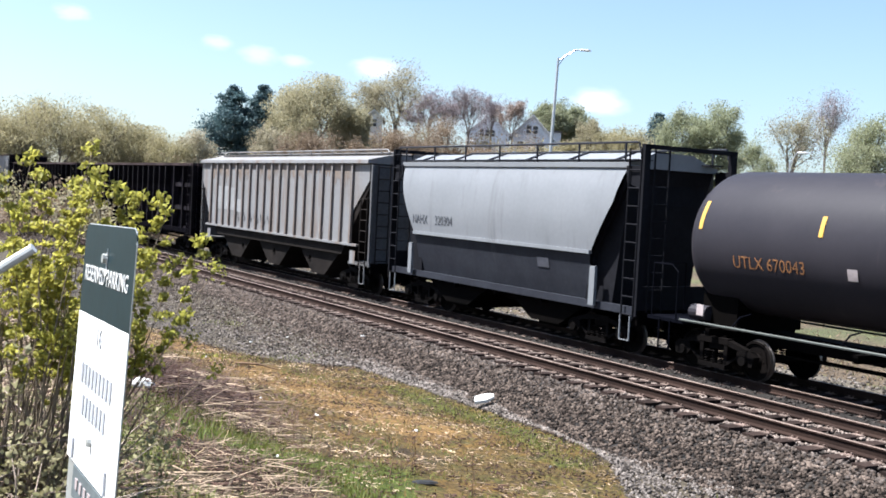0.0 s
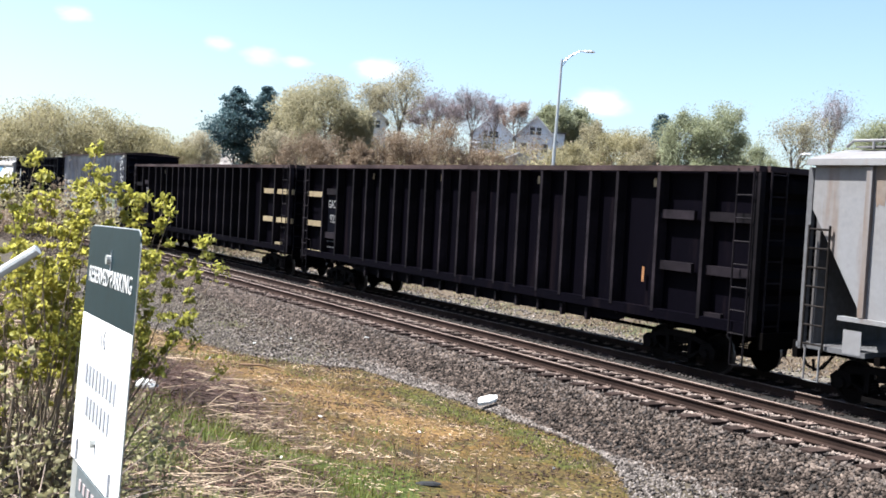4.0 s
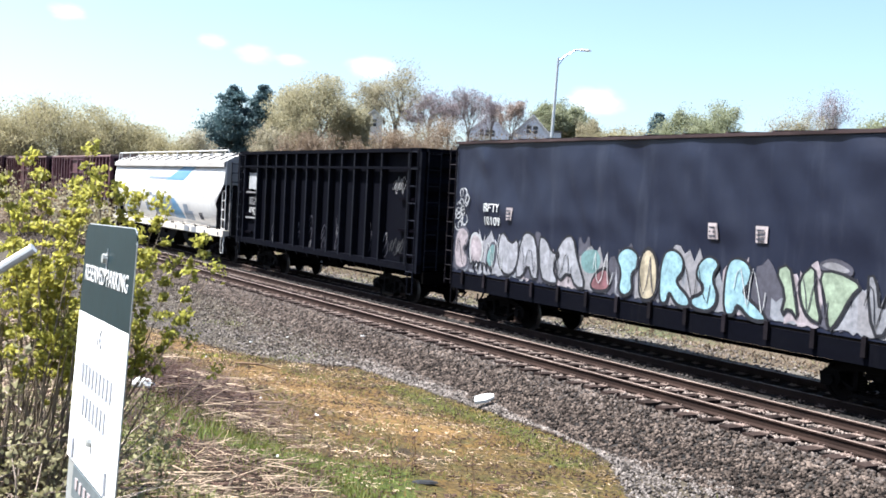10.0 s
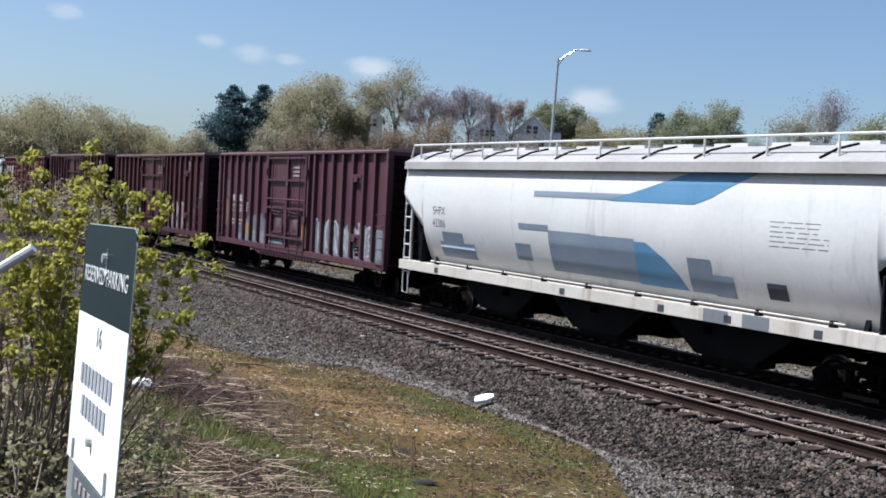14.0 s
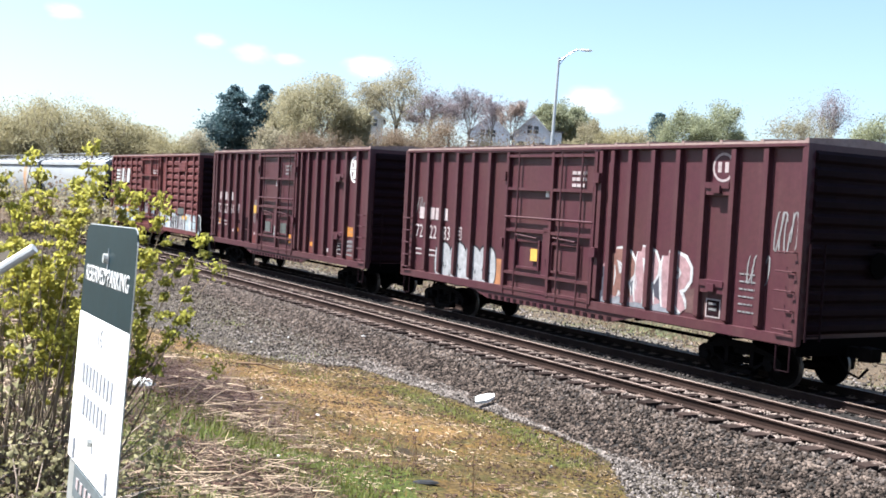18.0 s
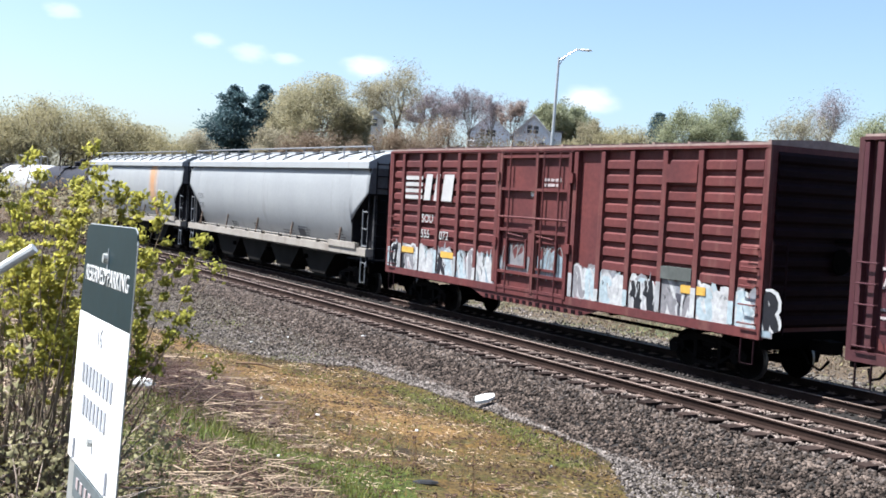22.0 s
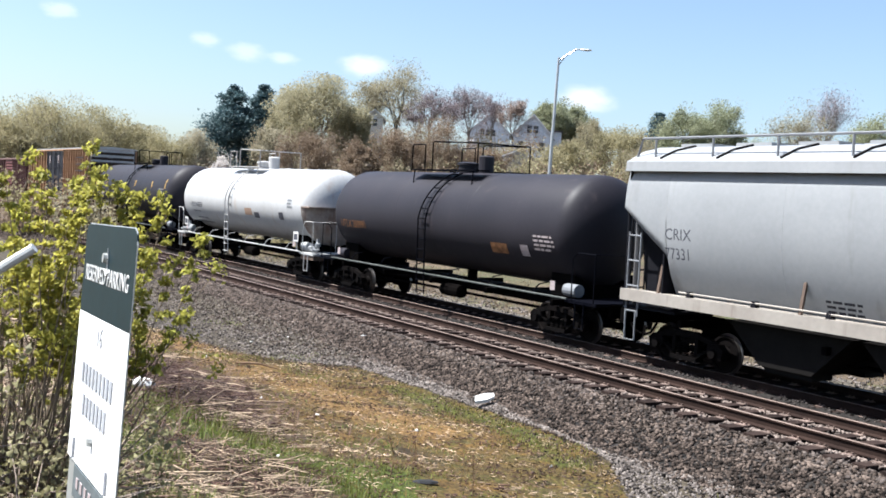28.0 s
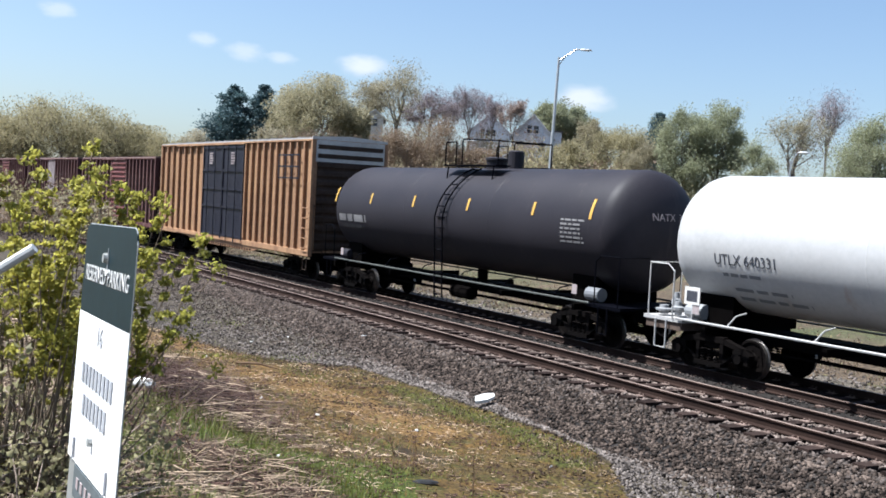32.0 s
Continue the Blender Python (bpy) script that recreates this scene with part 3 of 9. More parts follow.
def stirrup(root, x, y, z0, z1, material, w=0.34):
    bm = B()
    tube(bm, [(x - w / 2, y, z1), (x - w / 2, y, z0), (x + w / 2, y, z0), (x + w / 2, y, z1)], 0.022)
    part("step", bm, material, root)


def plate(root, name, x0, x1, z0, z1, y, material, label="", t=0.006):
    """A thin panel, sticker or painted patch on the near side."""
    bm = B()
    box(bm, x0, x1, y - t, y, z0, z1)
    return part(name, bm, material, root, label)


def flat_shape(root, name, pts, y, material, label="", t=0.006):
    """A flat painted outline of (x, z) points on the near side."""
    bm = B()
    prism_y(bm, pts, y - t, y)
    return part(name, bm, material, root, label)


TEXT = {}


def lettering(root, words, x, z, y, size, material, align="LEFT", stretch=1.0, name="lettering", turn=None):
    """Stencilled words on the near side; x, z: where they start and their base line."""
    key = (words, align)
    if key not in TEXT:
        cu = bpy.data.curves.new("words", "FONT")
        cu.body, cu.size, cu.align_x, cu.extrude, cu.resolution_u = words, 1.0, align, 0.004, 3
        ob = new("words", cu)
        bpy.context.view_layer.update()
        me = bpy.data.meshes.new_from_object(ob.evaluated_get(bpy.context.evaluated_depsgraph_get()))
        bpy.data.objects.remove(ob)
        TEXT[key] = me
    me = TEXT[key].copy()
    me.materials.clear()
    me.materials.append(material)
    me.transform(Matrix.Translation((x, y, z)) @ Matrix.Rotation(radians(90), 4, "X") @ Matrix.Diagonal((size * stretch, size, min(1.0, size * 3), 1)))
    return link(name, me, None, root)


def bars(root, x, z, y, w, rows, height, gap, material, seed=1, name="small_print"):
    """Writing too small to read: a few lines of short bars."""
    rnd = random.Random(seed)
    bm = B()
    for r in range(rows):
        c = x
        end = x + w * rnd.uniform(0.75, 1.0)
        while c < end:
            n = rnd.uniform(0.12, 0.3) * w
            box(bm, c, min(c + n, end), y - 0.006, y, z - r * (height + gap) - height, z - r * (height + gap))
            c += n + 0.05 * w
    return part(name, bm, material, root)


def ribbon(pts, width, taper=0.0):
    """The outline of a fat painted stroke through (x, z) points, rounded at its ends."""
    left, right = [], []
    for i, (x, z) in enumerate(pts):
        x0, z0 = pts[max(i - 1, 0)]
        x1, z1 = pts[min(i + 1, len(pts) - 1)]
        d = math.hypot(x1 - x0, z1 - z0) or 1e-6
        f = i / (len(pts) - 1)
        w = width * 0.5 * (1 - taper * f) * min(1.0, 0.55 + 1.8 * min(f, 1 - f))
        nx, nz = -(z1 - z0) / d * w, (x1 - x0) / d * w
        left.append((x + nx, z + nz))
        right.append((x - nx, z - nz))
    return left, right


def paint_stroke(bm, pts, width, y, taper=0.0):
    left, right = ribbon(pts, width, taper)
    a, b = [bm.verts.new((x, y, z)) for x, z in left], [bm.verts.new((x, y, z)) for x, z in right]
    for k in range(len(a) - 1):
        bm.faces.new((a[k], a[k + 1], b[k + 1], b[k]))


def brush_strokes(root, x0, x1, z0, z1, y, colours, seed, count, name="graffiti", outline=None, width=0.05, spiky=False):
    """Sprayed shapes side by side: fat strokes and loops over a haze of paint, with no letters in them."""
    rnd = random.Random(seed)
    step, high = (x1 - x0) / count, z1 - z0
    if outline:
        # the haze behind: two ragged bands
        for k, c in enumerate(rnd.sample([PAINT["grey lilac"], PAINT["dusty pink"], PAINT["silver"], PAINT["violet"]], 2)):
            n = count * 3
            lo = [(x0 + (x1 - x0) * i / n, z0 - 0.02 + high * rnd.uniform(0, 0.16 + 0.2 * k)) for i in range(n + 1)]
            hi = [(x1 - (x1 - x0) * i / n, z0 + high * rnd.uniform(0.5, 0.85 - 0.2 * k)) for i in range(n + 1)]
            flat_shape(root, name, lo + hi, y + 0.004 - 0.001 * k, c, t=0.003)
    for i in range(count):
        cx, w = x0 + step * (i + 0.5), step * rnd.uniform(0.42, 0.62)
        base, top = z0 + high * rnd.uniform(0, 0.1), z0 + high * rnd.uniform(0.8, 1.0)
        lean, fat = rnd.uniform(-0.16, 0.2) * high, step * rnd.uniform(0.32, 0.5)
        mid = (base + top) / 2 + rnd.uniform(-0.1, 0.1) * high
        strokes = []
        sx = cx - w * rnd.choice((0.7, -0.6, 0.0))
        strokes.append([(sx + lean * f + 0.05 * w * math.sin(5 * f), base + (top - base) * f) for f in np.linspace(0, 1, 6)])
        kind = rnd.randint(0, 3)
        if kind == 0:
            strokes.append([(sx + lean + 0.1 * w + w * 1.1 * math.sin(a), (top + mid) / 2 + (top - mid) / 2 * math.cos(a)) for a in np.linspace(0, math.pi, 8)])
            strokes.append([(sx + 0.3 * w + w * 0.8 * f, mid + (base - mid) * f ** 1.3) for f in np.linspace(0, 1, 6)])
        elif kind == 1:
            strokes.append([(cx + w * 0.75 * math.cos(a), mid + (top - base) * 0.42 * math.sin(a)) for a in np.linspace(0.5, 5.6, 13)])
        elif kind == 2:
            strokes.append([(cx - w + 2 * w * f, base + (top - base) * (0.5 + 0.45 * math.sin(f * 4.5 + 1.2))) for f in np.linspace(0, 1, 10)])
        else:
            strokes.append([(cx + w * (0.7 - 1.4 * f), base + (top - base) * f) for f in np.linspace(0, 1, 6)])
            strokes.append([(cx - w * 0.9 + w * 1.8 * f, mid + 0.12 * high * math.sin(6 * f)) for f in np.linspace(0, 1, 7)])
        fill = rnd.choice(colours)
        taper = 0.75 if spiky else rnd.uniform(0, 0.45)
        for layer, (m, extra) in enumerate(((outline, 0.17), (fill, 0.0))):
            if m is None:
                continue
            for k, st in enumerate(strokes):
                bm = B()
                paint_stroke(bm, st, fat + extra, y - 0.002 - 0.003 * layer - 0.0006 * k - 0.0003 * (i % 2), taper)
                part(name, bm, m, root)
        bm = B()
        for k in range(rnd.randint(1, 3)):
            px, pz, ln = cx + rnd.uniform(-0.7, 0.7) * w, base + rnd.uniform(0.2, 0.85) * (top - base), rnd.uniform(0.12, 0.4) * high
            paint_stroke(bm, [(px, pz), (px + 0.03, pz + ln * 0.5), (px + rnd.uniform(-0.12, 0.12), pz + ln)], rnd.uniform(0.02, 0.05), y - 0.0085 - 0.0003 * k)
        part(name, bm, rnd.choice([PAINT["chalk"], outline or fill, PAINT["ink"]]), root)


def scrawl(root, x0, x1, z0, z1, y, material, seed, turns=8, r=0.022):
    """One long spray-can line that winds about."""
    rnd = random.Random(seed)
    pts = []
    for i in range(turns * 7):
        f = i / (turns * 7 - 1)
        a = f * turns * 2 * math.pi
        pts.append((x0 + (x1 - x0) * (f + 0.06 * math.sin(a * 0.9 + seed)), y, (z0 + z1) / 2 + (z1 - z0) * 0.5 * math.sin(a) * rnd.uniform(0.6, 1.0)))
    bm = B()
    tube(bm, pts, r, n=4)
    for v in bm.verts:
        v.co.y = y - 0.004 + (v.co.y - y) * 0.15
    part("graffiti", bm, material, root)


PAINT = {n: mat(n + " spray paint", tuple(k * 0.62 for k in c), tuple(k * 0.46 for k in c), rough=0.55, vary=0.3, blotch=2.5) for n, c in (
    ("silver", (0.42, 0.42, 0.43)), ("pale blue", (0.30, 0.55, 0.64)), ("sky", (0.47, 0.56, 0.60)), ("dusty pink", (0.42, 0.26, 0.27)), ("mint", (0.40, 0.52, 0.36)),
    ("grey lilac", (0.28, 0.27, 0.285)), ("chalk", (0.6, 0.6, 0.6)), ("ink", (0.018, 0.018, 0.024)), ("brick", (0.32, 0.09, 0.06)), ("sand", (0.5, 0.38, 0.25)), ("violet", (0.085, 0.082, 0.105)),
    ("worn_sky", (0.3, 0.37, 0.42)), ("grey wash", (0.27, 0.28, 0.31)), ("lilac wash", (0.2, 0.19, 0.23)), ("sand wash", (0.42, 0.27, 0.13)), ("tan wash", (0.25, 0.125, 0.1)), ("brown wash", (0.16, 0.085, 0.08)))}


def pressed_end(root, s, x, z0, z1, ribs, y, material, depth=0.07):
    """An end sheet pressed into horizontal ribs, one connected sheet."""
    pts, step = [(s * (x - 0.02), z0)], (z1 - z0) / ribs
    for i in range(ribs):
        z = z0 + step * i
        pts += [(s * (x + 0.004), z + step * 0.1), (s * (x + depth), z + step * 0.32), (s * (x + depth), z + step * 0.68), (s * (x + 0.004), z + step * 0.9)]
    pts.append((s * (x - 0.02), z1))
    bm = B()
    prism_y(bm, pts, -y, y)
    part("end_panel", bm, material, root)


def owner_and_number(root, pairs, z):
    """The owner's mark as plain blocks and the number below it, in groups between the posts."""
    marks = (((0.2, 0.48),), ((0.0, 0.27), (0.33, 0.58)), ((0.02, 0.25),)) if len(pairs) == 3 else (((0.08, 0.32), (0.37, 0.62)), ((0.05, 0.29), (0.34, 0.54)))
    size = 0.58 if len(pairs) == 3 else 0.46
    for k, (pair, x) in enumerate(zip(pairs, (-7.3, -6.47, -5.68) if len(pairs) == 3 else (-6.54, -5.71))):
        lettering(root, pair, x, z, -1.492, size, M["letter_dull"], stretch=0.78)
        for x0, x1 in marks[k]:
            plate(root, "owner_mark", x + x0, x + x1, z + size, z + size * 1.62, -1.487, M["letter_dull"])
        if k < 2:
            bars(root, x + 0.05, z - 0.34, -1.487, 0.45, 2, 0.05, 0.1, M["letter_dull"], 60 + k)
    plate(root, "sign_board", -4.85, -4.6, z + 0.05, z + 0.42, -1.487, M["letter_dull"], "small white-framed notice")
    plate(root, "sign_board", -4.82, -4.63, z + 0.09, z + 0.38, -1.492, M["box_red"], t=0.004)
    bars(root, -4.79, z + 0.33, -1.497, 0.13, 2, 0.06, 0.05, M["letter_dull"], 62)


def placard_boards(root, dx=0.0, paint="box_red"):
    """Two shelf brackets between a pair of posts, the panel between them, and a framed notice below."""
    for z in (4.02, 1.95):
        bm = B()
        box(bm, 5.5 + dx, 6.17 + dx, -1.63, -1.47, z, z + 0.13)
        box(bm, 5.5 + dx, 6.17 + dx, -1.60, -1.47, z - 0.14, z)
        box(bm, 5.72 + dx, 5.95 + dx, -1.67, -1.6, z - 0.1, z + 0.06)
        part("placard_board", bm, M[paint], root)
    plate(root, "sign_board", 5.6 + dx, 6.02 + dx, 1.28, 1.68, -1.487, M["letter_dull"], "white-framed stencilled notice")
    plate(root, "sign_board", 5.63 + dx, 5.99 + dx, 1.31, 1.65, -1.492, M["box_dark_shade"], t=0.004)
    bars(root, 5.69 + dx, 1.6, -1.497, 0.24, 2, 0.05, 0.07, M["letter_faint"], 63)
    bars(root, 6.5 + dx, 2.3, -1.487, 0.5, 6, 0.035, 0.12, M["letter_faint"], 64)


def wash(root, x0, x1, z0, z1, material, seed, y=-1.485, ragged=0.25):
    """A thin rolled-on or sprayed patch of paint with an uneven upper edge."""
    rnd = random.Random(seed)
    n = max(5, int((x1 - x0) / 0.16))
    top = [(x1 - (x1 - x0) * i / n, z1 - ragged * rnd.random() * (0.4 + 0.6 * math.sin(2.1 * i + seed) ** 2)) for i in range(n + 1)]
    flat_shape(root, "graffiti", [(x0, z0), (x1, z0)] + top, y, material, t=0.002)


def white_tag(root, x, z, w, h, seed, y=-1.49, r=0.018):
    """A loose hand-drawn scribble in thin white paint."""
    rnd = random.Random(seed)
    for k in range(4):
        bm = B()
        cx, a0 = x + w * (k + 0.5) / 4, rnd.uniform(0, 6)
        paint_stroke(bm, [(cx + 0.2 * w * math.cos(a0 + a * rnd.uniform(0.9, 1.1)), z + h * (0.5 + 0.5 * math.sin(a0 + 1.3 * a))) for a in np.linspace(0, rnd.uniform(3, 5), 12)], r * 2, y - 0.0006 * k)
        part("graffiti", bm, M["letter_faint"], root, "faded white scribble")


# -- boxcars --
def boxcar(name, label, u_front, u_rear, top, paint, door_at, door_w, posts, door="plain", corrugated=False, roof="roof", sill_z=1.0, post_w=0.13, door_paint=None, inset=1.85, category="boxcar", end_paint="box_dark_shade"):
    """posts: where the outside posts stand, as shares of the side to the left and right of the door."""
    root, half = start_car(name, label, category, u_front, u_rear, inset)
    P, yb, yo = M[paint], -1.48, -1.61
    eave = top - 0.12
    bm = B()
    box(bm, -half, half, -1.48, 1.48, sill_z + 0.02, eave)
    part("body", bm, P, root)
    n = 14
    w = 2 * half / n
    bm = B()
    loft(bm, [[(x, -1.6, eave), (x, -1.6, eave + 0.05 + r_), (x, 0, top + 0.02 + r_), (x, 1.6, eave + 0.05 + r_), (x, 1.6, eave)] for x, r_ in ((-w / 2 + 0.004, 0), (w / 2 - 0.09, 0), (w / 2 - 0.085, 0.045), (w / 2 - 0.004, 0.045))])
    ob = part("roof_panel", bm, M[roof], root)
    ob.location.x = -half + w / 2
    for i in range(1, n):
        o2 = link("roof_panel", ob.data, None, root)
        o2.location.x = -half + w * (i + 0.5)
    bm = B()
    box(bm, -half, half, yo - 0.01, -1.48, eave - 0.06, eave)
    box(bm, -half, half, 1.48, 1.61, eave - 0.06, eave)
    part("side_plate", bm, P, root)
    bm = B()
    for s in (-1, 1):
        y = sorted((s * 1.48, s * 1.62))
        box(bm, -half, half, y[0], y[1], sill_z, sill_z + 0.2)
        prism_y(bm, [(door_at - door_w * 0.95, sill_z), (door_at - door_w * 0.7, sill_z - 0.22), (door_at + door_w * 0.7, sill_z - 0.22), (door_at + door_w * 0.95, sill_z)], *sorted((s * 1.5, s * 1.58)))
    part("side_sill", bm, P, root)
    for x in np.arange(door_at - door_w * 0.68, door_at + door_w * 0.7, 0.3):
        bm = B()
        box(bm, x, x + 0.14, -1.6, -1.585, sill_z - 0.2, sill_z - 0.1)
        part("sill_cleat", bm, M["box_dark_shade"], root)
    # outside posts: one mesh, many objects
    bm = B()
    prism_x(bm, [(yb, sill_z + 0.2), (yo, sill_z + 0.28), (yo, eave - 0.1), (yb, eave - 0.06)], -post_w / 2, post_w / 2)
    me = None
    for side in (-1, 1):
        for x in posts(half, door_at, door_w):
            if me is None:
                ob = part("side_post", bm, P, root)
                me = ob.data
            else:
                ob = link("side_post", me, None, root)
            ob.location.x = x
            if side > 0:
                ob.rotation_euler.z = math.pi
    if corrugated:
        for a, b in zip(posts(half, door_at, door_w), posts(half, door_at, door_w)[1:]):
            if a < door_at < b or b - a < 0.3 or (a > door_at and a < door_at + door_w * 0.6):
                continue
            zs = np.arange(sill_z + 0.4, eave - 0.15, 0.345)
            prof = [(yb + 0.01, zs[0] - 0.2), (yb - 0.004, zs[0] - 0.13)]
            for z in zs:
                prof += [(yb - 0.004, z - 0.13), (yb - 0.085, z - 0.085), (yb - 0.085, z + 0.085), (yb - 0.004, z + 0.13)]
            bm = B()
            prism_x(bm, prof + [(yb + 0.01, zs[-1] + 0.15)], a + post_w / 2 + 0.05, b - post_w / 2 - 0.05)
            part("corrugated_panel", bm, P, root)
    # ends: pressed horizontal ribs, in a colour darkened for shade
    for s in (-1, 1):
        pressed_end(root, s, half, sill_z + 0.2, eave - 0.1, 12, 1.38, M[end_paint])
        for sy in (-1, 1):
            bm = B()
            box(bm, s * half - 0.09, s * half + 0.02, sy * 1.56 - 0.055, sy * 1.56 + 0.055, sill_z, eave)
            part("corner_post", bm, P, root)
        end_ladder(root, s * (half + 0.13), -1.5, -1.08, sill_z + 0.1, sill_z + 2.0, 5, M[end_paint])
        grab_irons(root, s * half - (0.52 if s > 0 else -0.1), s * half - (0.1 if s > 0 else -0.52), yo - 0.09, [sill_z + 0.3 + 0.38 * k for k in range(5)], P)
        stirrup(root, s * (half - 0.3), yo + 0.02, 0.48, sill_z + 0.05, M[end_paint])
        stirrup(root, s * (half - 0.3), 1.58, 0.48, sill_z + 0.05, P)
    bm = B()
    box(bm, half, half + 0.09, 0.5, 1.3, 3.0, 3.04)
    turned(bm, [(0.05, 0.03), (0.1, 0.28), (0.13, 0.28)], n=14, centre=(half, 0.6, 2.6))
    part("brake_wheel", bm, M["under"], root)
    # door
    dp = M[door_paint] if door_paint else P
    zt, zb = eave - 0.12, sill_z + 0.12
    a, b = door_at - door_w / 2, door_at + door_w / 2
    bm = B()
    yd = -1.535 if door == "plug" else -1.585
    box(bm, a, b, yd, -1.47, zb, zt)
    d = part("door", bm, dp, root)
    if door == "plug":
        for z in (zb + 0.02, zb + (zt - zb) * 0.12, zb + (zt - zb) * 0.43, zb + (zt - zb) * 0.73, zt - 0.12):
            bm = B()
            box(bm, a + 0.06, b - 0.06, yd - 0.1, yd, z, z + 0.075)
            part("door_rail", bm, dp, d)
        for x in (a, door_at + door_w * 0.04, b):
            bm = B()
            box(bm, x - 0.055, x + 0.055, yd - 0.11, yd, zb, zt)
            part("door_stile", bm, dp, d)
        for x in (a + 0.04, door_at - door_w * 0.36, door_at + door_w * 0.14, door_at + door_w * 0.36, b - 0.04):
            bm = B()
            tube(bm, [(x, yd - 0.09, zb - 0.1), (x, yd - 0.09, zt + 0.02)], 0.028)
            part("lock_rod", bm, dp, d)
        for k, x in enumerate((a + door_w * 0.12, a + door_w * 0.55)):
            bm = B()
            x1, z0, z1 = x + door_w * 0.3, zb + 0.62, zb + 1.4
            for q in ((x, x1, z0, z0 + 0.06), (x, x1, z1 - 0.06, z1), (x, x + 0.06, z0 + 0.06, z1 - 0.06), (x1 - 0.06, x1, z0 + 0.06, z1 - 0.06)):
                box(bm, q[0], q[1], yd - 0.06, yd, q[2], q[3])
            part("hatch_frame", bm, dp, d)
            bm = B()
            tube(bm, [(x + 0.1, yd - 0.09, z1 + 0.12), (x1 - 0.1, yd - 0.09, z1 + 0.06)], 0.02)
            part("hatch_bar", bm, dp, d)
        bm = B()
        box(bm, door_at - 0.12, door_at + 0.16, yd - 0.1, yd, zb + 0.95, zb + 1.75)
        part("door_lever", bm, dp, d)
        bm = B()
        tube(bm, [(a, yd - 0.1, zb + (zt - zb) * 0.535), (b, yd - 0.1, zb + (zt - zb) * 0.535)], 0.03)
        part("cross_rod", bm, dp, d)
        for x, z in ((a - 0.1, zb + 1.15), (a - 0.1, zt - 0.75), (b + 0.1, zb + 1.15), (b + 0.1, zt - 0.75)):
            bm = B()
            box(bm, x - 0.09, x + 0.09, yd - 0.16, yd, z, z + 0.24)
            part("door_bracket", bm, dp, d)
        plate(d, "tag", door_at - 0.2, door_at - 0.06, zb + 2.55, zb + 2.75, yd - 0.004, M["letter"], "small white tag")
    elif door == "corrugated":
        bm = B()
        for z in np.arange(zb + 0.2, zt - 0.1, 0.26):
            prism_x(bm, [(yd, z - 0.07), (yd - 0.05, z - 0.03), (yd - 0.05, z + 0.03), (yd, z + 0.07)], a + 0.06, b - 0.06)
        part("door_panel", bm, dp, d)
    elif door == "double":
        for k in (0, 1):
            x0, x1 = (a, door_at) if k == 0 else (door_at, b)
            bm = B()
            for z in (zb + 0.1, zb + (zt - zb) * 0.33, zb + (zt - zb) * 0.52, zb + (zt - zb) * 0.72, zt - 0.14):
                box(bm, x0 + 0.03, x1 - 0.03, yd - 0.05, yd, z, z + 0.09)
            for x in (x0 + 0.05, x1 - 0.05):
                box(bm, x - 0.03, x + 0.03, yd - 0.05, yd, zb, zt)
            part("door_leaf", bm, dp, d)
            for x in (x0 + door_w * 0.16, x0 + door_w * 0.34):
                bm = B()
                tube(bm, [(x, yd - 0.09, zb - 0.1), (x, yd - 0.09, zt)], 0.025)
                part("lock_rod", bm, dp, d)
    else:
        bm = B()
        for x in np.linspace(a + 0.15, b - 0.15, 5):
            box(bm, x - 0.03, x + 0.03, yd - 0.04, yd, zb, zt)
        part("door_panel", bm, dp, d)
    for z in (zb - 0.07, zt + 0.02):
        bm = B()
        box(bm, a - door_w * 0.75, b + 0.1, yd - 0.07, -1.5, z, z + 0.06)
        part("door_track", bm, P, root)
    return root, half, sill_z, eave


def red_posts(half, door_at, door_w):
    return [-half + 0.06, -7.45, -6.62, -5.79, -4.96, -4.13, -3.3, -2.35, 1.72, 2.25, 3.0, 3.8, 4.62, 5.43, 6.24, 7.05, half - 0.06]


def emblem_posts(half, door_at, door_w):
    return [-half + 0.06, -7.4, -6.55, -5.7, -4.85, -4.0, -3.15, -2.2, 1.7, 2.12, 2.74, 3.52, 4.32, 5.13, 5.95, 6.82, half - 0.06]


def slip_posts(half, door_at, door_w):
    return [-half + 0.06, -7.1, -6.0, -4.9, -3.78, -2.72, -1.72, 1.72, 2.75, 3.8, 4.9, 6.0, 7.1, half - 0.06]


def even_posts(n_left, n_right, edge=0.12):
    def where(half, door_at, door_w):
        left = list(np.linspace(-half + 0.06, door_at - door_w / 2 - edge, n_left))
        right = list(np.linspace(door_at + door_w / 2 + edge, half - 0.06, n_right))
        return left + right
    return where


LONG = "oxide red high-cube boxcar, outside posts"
r, hf, sz_, ev = boxcar("boxcar", LONG + ", white graffiti", -42.95, -26.95, 5.06, "box_red", -0.32, 3.75, red_posts, "plug")
posts_ = red_posts(hf, -0.32, 3.75)
panels = list(zip(posts_, posts_[1:]))
for k, (x0, x1) in enumerate(panels[3:7]):
    wash(r, x0 + 0.075, x1 - 0.07, 1.22, (1.95, 2.3, 2.42, 2.55)[k], PAINT["lilac wash"], 200 + k)
    wash(r, x0 + 0.075, x1 - 0.07, 1.22, (1.55, 1.6, 1.75, 1.8)[k], PAINT["grey wash"], 210 + k, -1.487)
wash(r, -5.0, -4.25, 1.5, 2.1, PAINT["sand wash"], 220, -1.489, 0.5)
wash(r, -7.36, -6.7, 1.75, 2.98, PAINT["tan wash"], 221, ragged=0.03)
